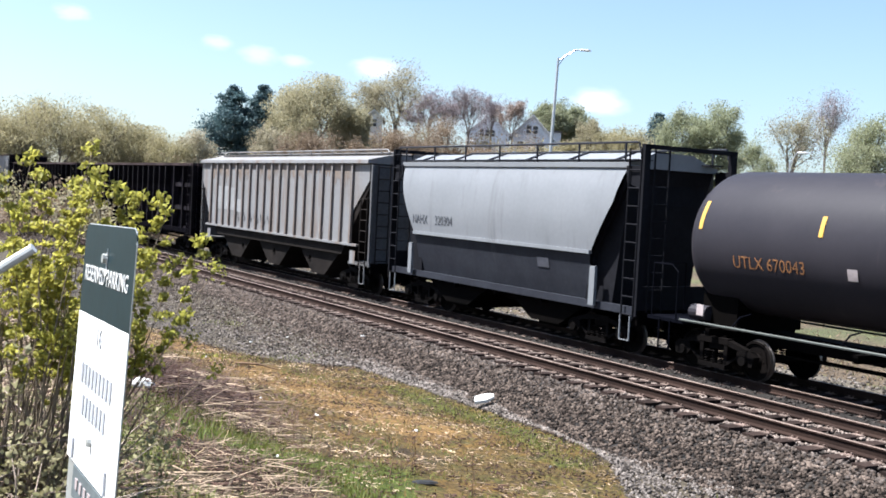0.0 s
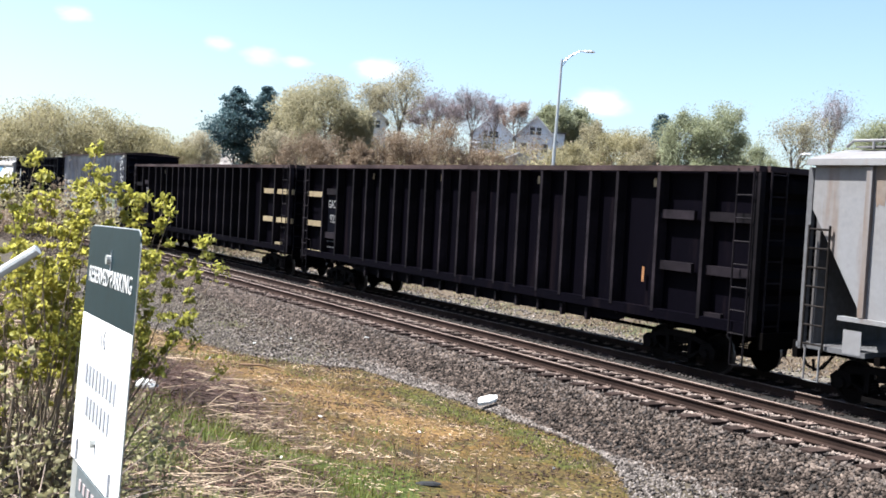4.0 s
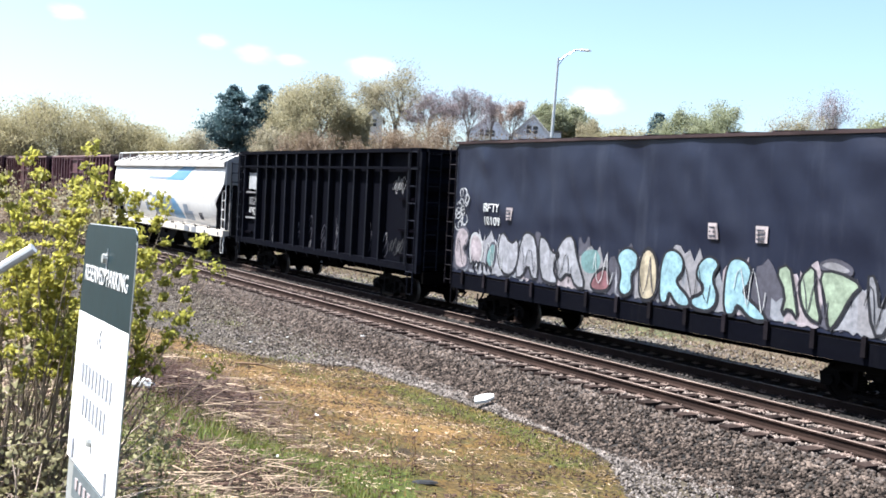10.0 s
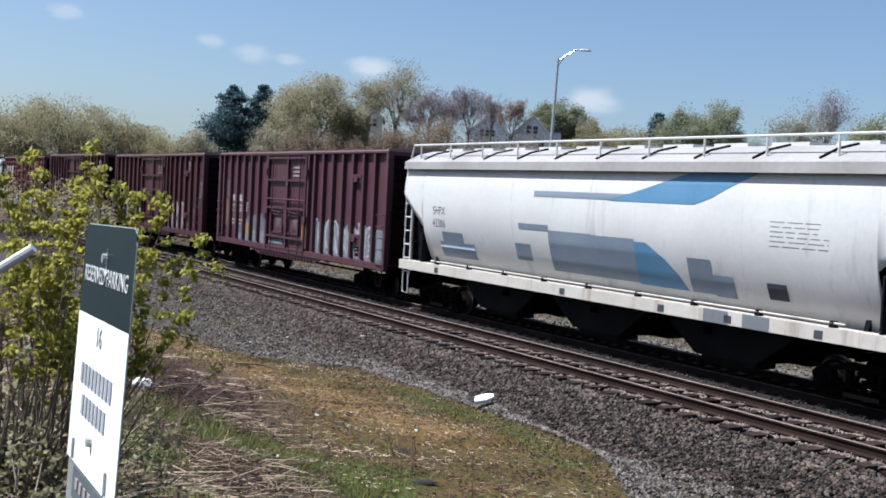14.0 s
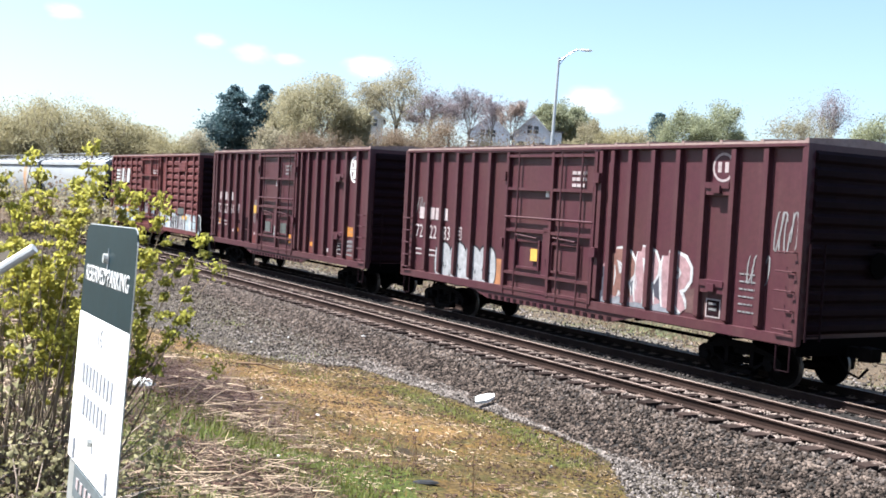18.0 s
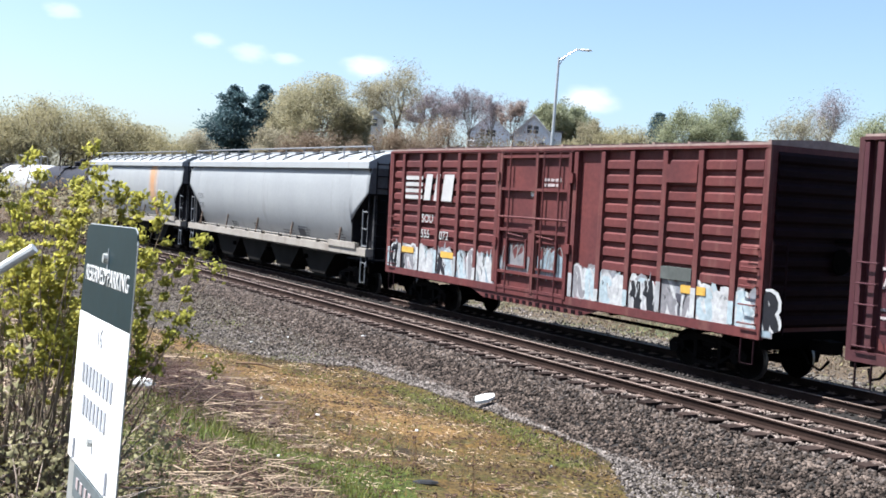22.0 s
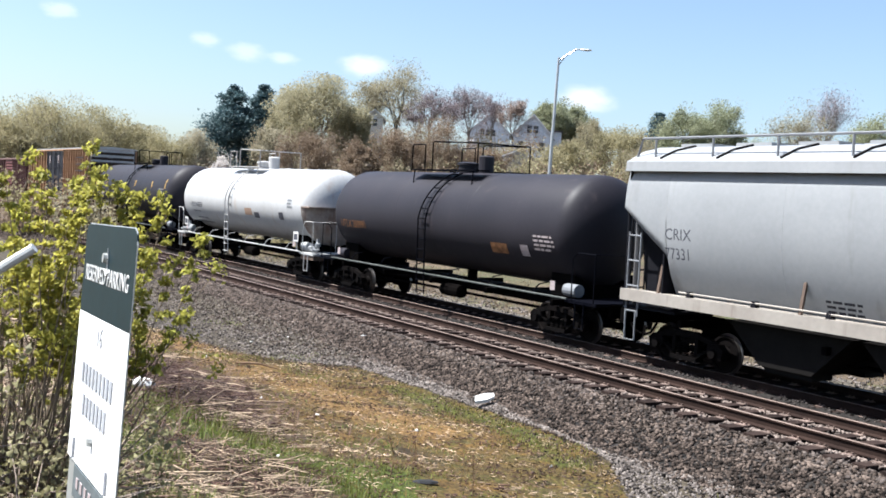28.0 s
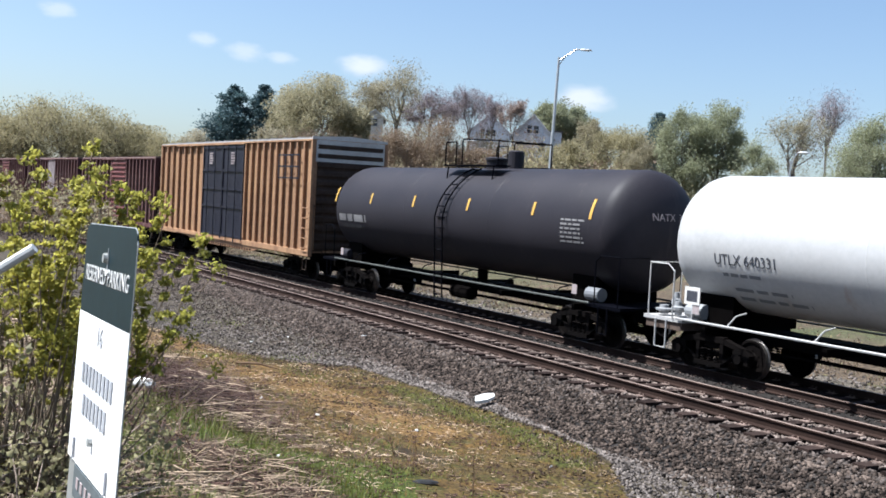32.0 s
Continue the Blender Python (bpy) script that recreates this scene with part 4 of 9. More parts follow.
for x0, x1 in panels[2:4]:
    wash(r, x0 + 0.08, x1 - 0.08, 1.75, 2.98, PAINT["brown wash"], 222, -1.4845, ragged=0.02)
wash(r, 1.3, 1.58, 1.5, 2.3, M["orange"], 223, -1.59, 0.3)
for x0, x1 in panels[9:16]:
    if x1 - x0 > 0.4:
        wash(r, x0 + 0.075, x1 - 0.07, 1.22, 2.42, PAINT["grey wash"], int(x0 * 10) + 300, ragged=0.3)
brush_strokes(r, 2.0, hf - 0.9, 1.3, 2.45, -1.4885, [PAINT["grey wash"], PAINT["silver"]], 11, 8, outline=PAINT["chalk"])
white_tag(r, -7.9, 3.2, 0.35, 0.9, 5)
white_tag(r, -7.3, 3.1, 0.6, 0.7, 6)
for x0 in (-1.35, 0.3):
    wash(r, x0, x0 + 0.55, 1.95, 2.45, PAINT["brown wash"], 230, -1.545, 0.02)
    white_tag(r, x0 + 0.05, 2.05, 0.45, 0.25, 231, -1.552, 0.012)
wash(r, -2.05, -0.6, 1.3, 1.5, PAINT["grey wash"], 232, -1.55, 0.1)
owner_and_number(r, ("722", "383"), 2.42)
placard_boards(r)
bars(r, 0.2, 4.4, -1.545, 0.62, 3, 0.085, 0.07, M["letter_dull"], 5)

r, hf, sz_, ev = boxcar("boxcar", LONG + ", grey bubble graffiti", -24.72, -9.02, 5.06, "box_maroon", -0.32, 3.75, emblem_posts, "plug")
for k, x in enumerate((-5.6, -4.75, -3.95, -3.2)):
    n = 18
    for m, f, dy in ((PAINT["ink"], 1.0, 0.0), (PAINT["silver"], 0.92, 0.003)):
        flat_shape(r, "graffiti", [(x + 0.5 * f * abs(math.cos(a)) ** 0.8 * math.copysign(1, math.cos(a)), 1.6 + (0.62 + 0.05 * (k % 2)) * f * abs(math.sin(a)) ** 0.75 * math.copysign(1, math.sin(a))) for a in np.linspace(0, 2 * math.pi, n + 1)[:-1]], -1.485 - dy - 0.0015 * k, m, t=0.002)
    scrawl(r, x - 0.2, x + 0.2, 1.4, 1.6, -1.494, PAINT["ink"], 90 + k, 2, 0.012)
wash(r, 1.8, 4.55, 1.22, 1.5, PAINT["grey wash"], 240, ragged=0.15)
brush_strokes(r, 1.85, 4.5, 1.3, 2.6, -1.4885, [PAINT["dusty pink"], PAINT["tan wash"]], 8, 3, outline=PAINT["chalk"])
wash(r, 4.7, 5.35, 1.3, 2.2, PAINT["brown wash"], 241, ragged=0.6)
white_tag(r, 6.45, 2.1, 0.5, 0.6, 7)
white_tag(r, 7.1, 2.8, 0.5, 0.8, 8)
white_tag(r, -7.4, 3.0, 0.7, 0.5, 9)
for m_, c_, f_ in ((M["letter_dull"], 0.0, 1.0), (M["box_maroon"], -0.0045, 0.82)):
    flat_shape(r, "emblem", [(5.58 + 0.31 * f_ * math.cos(2 * math.pi * k / 20), 4.47 + 0.31 * f_ * math.sin(2 * math.pi * k / 20)) for k in range(20)], -1.487 + c_, m_, "worn round white emblem", t=0.004)
for x_ in (-0.1, 0.1):
    plate(r, "emblem_bar", 5.58 + x_ - 0.05, 5.58 + x_ + 0.05, 4.36, 4.58, -1.496, M["letter_dull"], t=0.004)
for k, (x0, x1) in enumerate(list(zip(posts_, posts_[1:]))[3:5]):
    wash(r, x0 + 0.08, x1 - 0.08, 1.22, 1.6, M["rust"], 250 + k, -1.4835)
owner_and_number(r, ("72", "22", "83"), 2.25)
placard_boards(r, -0.28, "box_maroon")
plate(r, "paint_patch", -3.25, -2.45, 1.1, 1.9, -1.485, M["rust"])
plate(r, "sticker", -0.98, -0.68, 1.98, 2.3, -1.6, M["yellow"], "yellow safety sticker")
bars(r, 0.55, 4.35, -1.545, 0.62, 3, 0.085, 0.07, M["letter_dull"], 6)

r, hf, sz_, ev = boxcar("boxcar", "deep maroon high-cube boxcar with outside posts and a round white emblem", -6.4, 9.12, 5.15, "box_maroon", -0.24, 3.6, emblem_posts, "plug", sill_z=0.94)
n = 24
for m_, f_, dy in ((M["letter"], 1.0, 0.0), (M["box_maroon"], 0.8, 0.005), (M["letter"], 0.7, 0.01)):
    flat_shape(r, "emblem", [(6.46 + 0.37 * f_ * math.cos(2 * math.pi * k / n), 4.32 + 0.47 * f_ * math.sin(2 * math.pi * k / n)) for k in range(n)], -1.487 - dy, m_, "round white emblem with a dark ring", t=0.004)
for dx, dz, w, h in ((-0.13, 0.15, 0.045, 0.075), (0.13, 0.15, 0.045, 0.075), (-0.13, -0.15, 0.045, 0.075), (0.13, -0.15, 0.045, 0.075), (0, 0.0, 0.19, 0.015)):
    plate(r, "emblem_bar", 6.46 + dx - w, 6.46 + dx + w, 4.32 + dz - h, 4.32 + dz + h, -1.504, M["box_maroon"], t=0.004)
plate(r, "sticker", 6.1, 6.7, 1.95, 2.3, -1.487, M["orange"], "orange reflective panel")
for x0, x1, z0, z1 in ((2.95, 3.4, 1.42, 1.58), (-5.0, -4.62, 1.55, 1.7), (1.18, 1.5, 1.42, 1.75), (-7.1, -6.75, 1.8, 2.05)):
    wash(r, x0, x1, z0, z1, M["orange"], int(x0 * 10) + 500, -1.489 if abs(x0 - 1.18) > 0.1 else -1.6, 0.04)
plate(r, "sticker", -2.9, -2.62, 2.42, 2.75, -1.487, M["yellow"], "yellow safety sticker")
# dark touched-up squares and red rust blooms
for x0, x1, z0, z1 in ((-3.9, -3.3, 1.72, 2.2), (-3.9, -3.3, 1.2, 1.66), (-4.72, -4.5, 1.9, 2.05)):
    plate(r, "paint_patch", x0, x1, z0, z1, -1.485, M["box_dark_shade"])
for x0, x1, z1 in ((2.82, 3.42, 1.8), (-7.3, -6.65, 1.5), (-2.95, -2.3, 1.7), (6.0, 6.7, 1.5)):
    wash(r, x0, x1, 1.16, z1, M["box_bright"], int(x0 * 10) + 600, -1.486, 0.3)
for x, z in ((1.85, 1.3), (4.45, 1.3), (-5.35, 1.5), (-2.8, 1.5)):
    plate(r, "sticker", x, x + 0.13, z, z + 0.13, -1.489, M["letter_dull"], "small white notice")
white_tag(r, -2.85, 2.0, 0.2, 1.0, 71, r=0.012)
for x0 in (-1.5, 0.1):
    plate(r, "paint_patch", x0 + 0.1, x0 + 0.65, 1.65, 2.15, -1.55, M["placard_grey"])
white_tag(r, -0.45, 1.5, 0.12, 0.8, 72, -1.56, 0.02)
owner_and_number(r, ("72", "22", "61"), 2.3)
placard_boards(r, -0.3, "box_maroon")
bars(r, 0.5, 4.45, -1.545, 0.62, 3, 0.075, 0.07, M["letter_faint"], 7)
bars(r, 6.08, 1.8, -1.487, 0.5, 4, 0.07, 0.08, M["letter_faint"], 9)

r, hf, sz_, ev = boxcar("boxcar", "faded red corrugated boxcar with pale blue graffiti at its foot", 11.3, 27.1, 5.04, "box_bright", 0.0, 3.05, slip_posts, "plug", corrugated=True, post_w=0.15)
brush_strokes(r, -hf + 0.15, -1.7, 1.1, 2.05, -1.562, [PAINT["sky"], PAINT["grey wash"], PAINT["silver"]], 21, 14, outline=PAINT["grey lilac"])
brush_strokes(r, 2.0, hf - 1.2, 1.1, 2.0, -1.562, [PAINT["silver"], PAINT["sky"], PAINT["grey wash"]], 22, 11, outline=PAINT["grey lilac"])
rnd = random.Random(31)
for k, x in enumerate(slip_posts(hf, 0.0, 3.05)[:-1]):
    if -1.8 < x < 1.5:
        continue
    hi = [(x + 1.1 - 0.11 * i, 1.8 + 0.2 * math.sin(1.9 * k + 0.5 * i) + rnd.uniform(-0.12, 0.25)) for i in range(10)]
    flat_shape(r, "graffiti", [(x + 0.1, 1.06), (x + 1.1, 1.06)] + hi, -1.56, PAINT[("silver", "sky", "grey lilac", "silver", "chalk")[k % 5]], t=0.002)
    plate(r, "graffiti", x - 0.072, x + 0.072, 1.22, 1.7 + rnd.uniform(-0.2, 0.3), -1.612, PAINT[("sky", "silver", "chalk")[k % 3]], t=0.003)
    wash(r, x + 0.12, x + 1.06, 1.08, 1.5 + 0.3 * rnd.random(), PAINT[("worn_sky", "grey wash", "worn_sky")[k % 3]], 310 + k, -1.5635, 0.5)
    wash(r, x + 0.3, x + 0.8, 1.3, 2.0 + 0.25 * rnd.random(), PAINT[("grey wash", "silver", "sky")[k % 3]], 330 + k, -1.5655, 0.7)
    brush_strokes(r, x + 0.12, x + 1.05, 1.15, 2.0, -1.568, [PAINT[("ink", "grey lilac", "chalk")[k % 3]], PAINT["sky"]], 350 + k, 2, outline=PAINT["chalk"], width=0.03)
for k in range(4):
    plate(r, "owner_mark", -6.9, -5.85, 4.02 - k * 0.2, 4.14 - k * 0.2, -1.6, M["overpaint"], "white bars of the owner's mark")
for x0, x1 in ((2.15, 2.65), (2.75, 3.1), (3.2, 3.9)):
    flat_shape(r, "owner_mark", [(-hf + x0, 3.4), (-hf + x1 - 0.12, 3.4), (-hf + x1, 4.2), (-hf + x0 + 0.14, 4.2)], -1.6, M["overpaint"], "white slanted block of the owner's mark")
lettering(r, "SOU", -5.85, 2.72, -1.585, 0.36, M["overpaint"])
for pair, x in (("555", -5.85), ("072", -4.75)):
    lettering(r, pair, x, 2.25, -1.585, 0.36, M["overpaint"])
for x in (-hf + 0.9, -hf + 3.3, 5.6):
    plate(r, "sticker", x, x + 0.75, 1.72, 1.9, -1.585, M["yellow"], "yellow reflective strip")
bars(r, 0.3, 4.15, -1.545, 1.0, 3, 0.075, 0.06, M["letter_dull"], 8)
for z0, z1, m_ in ((4.12, 4.52, "box_bright"), (1.98, 2.26, "placard_grey")):
    bm = B()
    box(bm, 4.98, 5.93, -1.63, -1.47, z0, z1)
    part("placard_board", bm, M[m_], r)
for k, x in enumerate((-1.3, 0.15)):
    wash(r, x, x + 1.15, 1.55, 2.45, PAINT[("grey lilac", "worn_sky")[k]], 700 + k, -1.54, 0.8)
    white_tag(r, x, 1.5, 1.1, 0.9, 710 + k, -1.548, 0.02)
for k in range(5):
    wash(r, -hf + 0.15 + 1.3 * k, -hf + 1.0 + 1.3 * k, 1.1, 1.5 + 0.12 * (k % 3), PAINT["worn_sky"], 720 + k, -1.568, 0.3)

r, hf, sz_, ev = boxcar("boxcar", "weathered ochre high-cube boxcar with dark navy double doors", 120.9, 139.85, 5.56, "box_yellow", -0.15, 5.3, even_posts(8, 11), "double", roof="roof_pale", door_paint="door_navy", post_w=0.12, inset=2.2, end_paint="ochre_end_shade")
for z in (3.95, 4.4, 4.85):
    plate(r, "board_frame", 6.28, 8.34, z - 0.03, z + 0.03, -1.615, M["door_navy"], t=0.004)
for x in (6.28, 6.95, 7.6, 8.28):
    plate(r, "board_frame", x, x + 0.06, 3.95, 4.85, -1.61, M["door_navy"])
for x in (-1.9, 0.9):
    bars(r, x + 0.05, 5.0, -1.64, 0.5, 5, 0.07, 0.045, M["letter_dull"], 80, name="door_notice")
bm = B()
prism_y(bm, [(hf, 4.6), (hf + 0.05, 4.6), (hf + 0.05, 5.42), (hf, 5.42)], -1.45, 1.45)
part("end_sheet", bm, M["roof_pale"], r, "pale galvanised upper end sheet")

r, hf, sz_, ev = boxcar("boxcar", "weathered brown boxcar with a corrugated sliding door", 140.95, 157.2, 4.9, "box_brown", 0.8, 3.0, even_posts(9, 9), "corrugated", door_paint="box_bright")
r, hf, sz_, ev = boxcar("boxcar", "weathered dark brown boxcar with a whitish door", 158.6, 175.2, 4.9, "box_brown", 0.3, 2.2, even_posts(9, 9), "plain", door_paint="letter_dull")
r, hf, sz_, ev = boxcar("boxcar", "weathered brown boxcar with a pinkish corrugated door", 176.5, 193.0, 4.9, "box_brown", 0.0, 3.0, even_posts(9, 9), "corrugated", door_paint="box_bright")


# -- open-top gondolas --
def gondola(name, label, u_front, u_rear, top, floor_z, paint, post_paint, n_posts, chord, ledge=None, panel_front=1.7, inset=2.7, post_d=0.28, category="gondola"):
    root, half = start_car(name, label, category, u_front, u_rear, inset)
    P, yb = M[paint], -1.48 + max(0, post_d - 0.13)
    bm = B()
    for s in (-1, 1):
        y = sorted((s * (-yb - 0.03), s * -yb))
        box(bm, -half + 0.25, half - 0.25, y[0], y[1], floor_z, top - 0.05)
    part("side_sheet", bm, P, root)
    for s in (-1, 1):
        pressed_end(root, s, half - 0.27, floor_z, top - 0.08, 5, 1.44, P, 0.13)
    bm = B()
    box(bm, -half + 0.25, half - 0.25, -1.45, 1.45, floor_z - 0.06, floor_z)
    part("floor_sheet", bm, M["under"], root)
    bm = B()
    for s in (-1, 1):
        y = sorted((s * 1.40, s * 1.62))
        box(bm, -half + 0.2, half - 0.2, y[0], y[1], top - 0.12, top)
        x = sorted((s * (half - 0.32), s * (half - 0.1)))
        box(bm, x[0], x[1], -1.40, 1.40, top - 0.12, top)
    part("top_chord", bm, M[chord], root)
    bm = B()
    for s in (-1, 1):
        y = sorted((s * 1.45, s * 1.6))
        box(bm, -half + 0.15, half - 0.15, y[0], y[1], floor_z - 0.06, floor_z + 0.16)
    part("side_sill", bm, P, root)
    bm = B()
    prism_x(bm, [(yb, floor_z - 0.2), (yb - post_d, floor_z + 0.1), (yb - post_d, top - 0.14), (yb, top - 0.12)], -0.048, 0.048)
    me = None
    for side in (-1, 1):
        for x in n_posts:
            if me is None:
                ob = part("side_post", bm, M[post_paint], root)
                me = ob.data
            else:
                ob = link("side_post", me, None, root)
            ob.location.x = x
            if side > 0:
                ob.rotation_euler.z = math.pi
    for s in (-1, 1):
        for x in (s * (half - 0.22),):
            for sy in (-1, 1):
                bm = B()
                y = sorted((sy * 1.46, sy * 1.61))
                box(bm, x - 0.07, x + 0.07, y[0], y[1], floor_z - 0.1, top - 0.12)
                part("corner_post", bm, M[post_paint], root)
        ladder(root, s * (half - 0.5) - 0.22, s * (half - 0.5) + 0.22, -1.66, floor_z - 0.2, top - 0.05, 8, M[post_paint])
        stirrup(root, s * (half - 0.5), -1.62, 0.42, floor_z - 0.05, M[post_paint])
        end_ladder(root, s * (half - 0.05), -1.4, -0.95, floor_z, top - 0.1, 8, M[post_paint])
    if ledge:
        bm = B()
        for s in (-1, 1):
            y = sorted((s * 1.48, s * 1.63))
            box(bm, -half + 0.2, half - 0.2, y[0], y[1], ledge - 0.05, ledge + 0.03)
        part("ledge", bm, M[chord], root)
    return root, half


def end_bands(root, x0, x1, zs, material, h=0.2):
    for z in zs:
        plate(root, "side_band", x0, x1, z - h / 2, z + h / 2, -1.42, material, t=0.1)


def brake_platform(root, x, z, material):
    bm = B()
    box(bm, x - 0.28, x + 0.28, -1.6, -1.3, z, z + 0.05)
    tube(bm, [(x - 0.26, -1.6, z), (x - 0.26, -1.6, z + 0.55), (x + 0.26, -1.6, z + 0.55), (x + 0.26, -1.6, z)], 0.02)
    part("brake_platform", bm, material, root)


for u0, u1, cream, num, on in ((-147.2, -124.2, ("gondola_rib", "cream"), "925", 0.22), (-123.1, -100.45, ("cream", "gondola_rib"), "941", 0.33)):
    shift = (lambda x: 0.22) if num == "925" else (lambda x: 0.33 * smooth(8, -9, x))
    which = "cream bands at its rear end" if num == "925" else "cream bands at its front end"
    r, hf = gondola("gondola", "dark brown high-sided steel gondola with " + which, u0, u1, 4.53, 1.15, "gondola", "gondola_rib", [x + shift(x) for x in [-9.85, -8.65] + list(np.linspace(-7.35, 6.72, 15)) + [8.15, 9.6]], "chord")
    # front end (right) and rear end (left) panels
    for s, c in ((1, cream[0]), (-1, cream[1])):
        xs = ((8.3, 9.45), (9.72, 11.24)) if s > 0 else ((-hf + 0.2, on - 9.95),)
        for a, b in xs:
            end_bands(r, a, b, (3.45, 2.3) if s > 0 else (3.43, 2.33, 1.22), M[c])
        if s > 0:
            end_bands(r, hf - 1.75, hf - 1.1, (1.3,), M[c])
    plate(r, "number_panel", on - 9.68, on - 8.74, 1.9, 3.5, -1.425, M["black"], "black panel with the car's number")
    end_bands(r, on - 9.68, on - 8.74, (3.55, 1.95), M["gondola_rib"], 0.22)
    lettering(r, "GACX", on - 9.66, 2.95, -1.44, 0.42, M["letter_faint"], stretch=0.72)
    lettering(r, num, on - 9.5, 2.42, -1.44, 0.42, M["letter_faint"], stretch=0.9)
    bars(r, on - 9.66, 1.75, -1.43, 0.9, 2, 0.05, 0.16, M["letter_ghost"], 3)
    plate(r, "reflector", on - 7.68, on - 7.6, 1.45, 2.3, -1.42, M["rust"], "orange reflective strip")
    plate(r, "reflector", 7.78, 7.86, 1.85, 2.2, -1.42, M["letter_orange"], "orange reflective strip")
    for x in (-6, -1.5, 3.5, 8):
        plate(r, "reflector", x, x + 0.1, 4.05, 4.25, -1.42, M["cream"])
    brake_platform(r, -hf + 0.7, 1.15, M["gondola_rib"])
    # the deep belly between the trucks, and the posts' feet on it
    for sy in (-1, 1):
        bm = B()
        prism_y(bm, [(-7.9, 1.1), (-7.2, 0.86), (-4.0, 0.76), (4.0, 0.76), (7.0, 0.86), (7.6, 1.1)], *sorted((sy * 1.33, sy * 1.38)))
        part("belly_sheet", bm, M["gondola"], r)
        for x in np.linspace(-7.35, 6.72, 15)[1:-1]:
            bm = B()
            x += shift(x)
            prism_y(bm, [(x - 0.05, 1.02), (x - 0.035, 0.74), (x + 0.035, 0.74), (x + 0.05, 1.02)], *sorted((sy * 1.385, sy * 1.52)))
            part("post_foot", bm, M["gondola_rib"], r)

r, hf = gondola("gondola", "black high-sided steel car with ribs and faint chalk graffiti", -80.55, -64.45, 5.02, 1.2, "black", "black_rib", [-7.2] + list(np.linspace(-5.72, 5.28, 12)) + [7.1], "black", ledge=4.4, panel_front=1.7, post_d=0.2)
for s in (-1, 1):
    end_bands(r, s * (hf - 1.0) - 0.62, s * (hf - 1.0) + 0.62, (3.4, 2.4, 1.6), M["gondola"], 0.09)
plate(r, "paint_patch", -6.95, -5.85, 3.42, 4.12, -1.46, PAINT["silver"], "patch of grey overpaint")
end_bands(r, -7.1, -5.82, (3.3, 2.22), M["letter_faint"], 0.06)
lettering(r, "REGX", -6.85, 2.78, -1.47, 0.46, M["letter_faint"], stretch=0.72)
lettering(r, "4092", -6.85, 2.35, -1.47, 0.46, M["overpaint"], stretch=0.86)
for k in range(9):
    x = -hf + 3.6 + k * 1.2
    for j in range(2 + k % 2):
        zc, w_, a0 = 1.5 + 0.4 * j + 0.1 * (k % 3), 0.12 + 0.05 * ((k + j) % 3), 1.3 * k + j
        bm = B()
        paint_stroke(bm, [(x + 0.3 + w_ * math.cos(a0 + a), zc + 1.2 * w_ * math.sin(a0 + 1.3 * a)) for a in np.linspace(0, 5.2, 14)], 0.026, -1.43)
        part("graffiti", bm, PAINT["violet" if (k + j) % 3 else "grey lilac"], r, "faint chalk line")
# tangled chalk tags in the end panel
for z_, m_ in ((3.85, M["letter_faint"]), (1.85, M["letter_ghost"])):
    for j in range(6):
        w_, a0 = 0.13 + 0.03 * (j % 3), 0.9 * j + z_
        bm = B()
        paint_stroke(bm, [(hf - 2.15 + 0.15 * j + w_ * math.cos(a0 + a), z_ + 0.06 * math.sin(2.1 * j) + 1.3 * w_ * math.sin(a0 + 1.7 * a)) for a in np.linspace(0, 4.6, 16)], 0.02, -1.43)
        part("graffiti", bm, m_, r, "faint chalk tag")

# -- the smooth-sided box --
r, hf = start_car("boxcar", "dull slate-black smooth-sided boxcar, its lower side covered in graffiti", "boxcar", -98.6, -82.45, 2.0)
bm = B()
nx, nz = 90, 24


def sheet_y(x, z):
    """How far out the dented side stands."""
    d = 0.09 * noise.noise((x * 0.6 + 0.35 * z, z * 0.6, 5.0)) + 0.09 * abs(noise.noise((x * 1.1 + 0.8 * z, z * 0.35, 9.0))) + 0.06 * noise.noise((x * 1.7 + 0.6 * z, z * 0.5, 2.0)) + 0.02 * noise.noise((x * 3.2, z * 1.8, 6.0))
    edge = max(0.0, min(1, (hf - abs(x)) * 2, (z - 1.36) * 2, (5.16 - z) * 2)) * (0.03 + 0.97 * smooth(2.65, 3.3, z))
    return 1.565 + d * edge


for sy in (-1, 1):
    g = [[bm.verts.new((-hf + 2 * hf * i / nx, sy * sheet_y(-hf + 2 * hf * i / nx, 1.36 + 3.8 * k / nz), 1.36 + 3.8 * k / nz)) for k in range(nz + 1)] for i in range(nx + 1)]
    for i in range(nx):
        for k in range(nz):
            bm.faces.new((g[i][k], g[i + 1][k], g[i + 1][k + 1], g[i][k + 1]))
for f in bm.faces:
    f.smooth = True
part("side_sheet", bm, M["smooth_dark"], r, "dented slate-black side sheet")
for s in (-1, 1):
    pressed_end(r, s, hf, 1.3, 5.1, 9, 1.56, M["black"], 0.05)
    ladder(r, s * (hf - 0.05) - 0.02, s * (hf - 0.05) + 0.36 * s, -1.62, 1.0, 5.0, 10, M["gondola_rib"])
    stirrup(r, s * (hf - 0.2), -1.58, 0.45, 1.0, M["gondola_rib"])
    end_ladder(r, s * (hf + 0.12), -1.45, -1.0, 1.3, 5.0, 9, M["gondola_rib"])
bm = B()
prism_x(bm, [(-1.63, 5.1), (-1.63, 5.17), (0, 5.28), (1.63, 5.17), (1.63, 5.1)], -hf - 0.05, hf + 0.05)
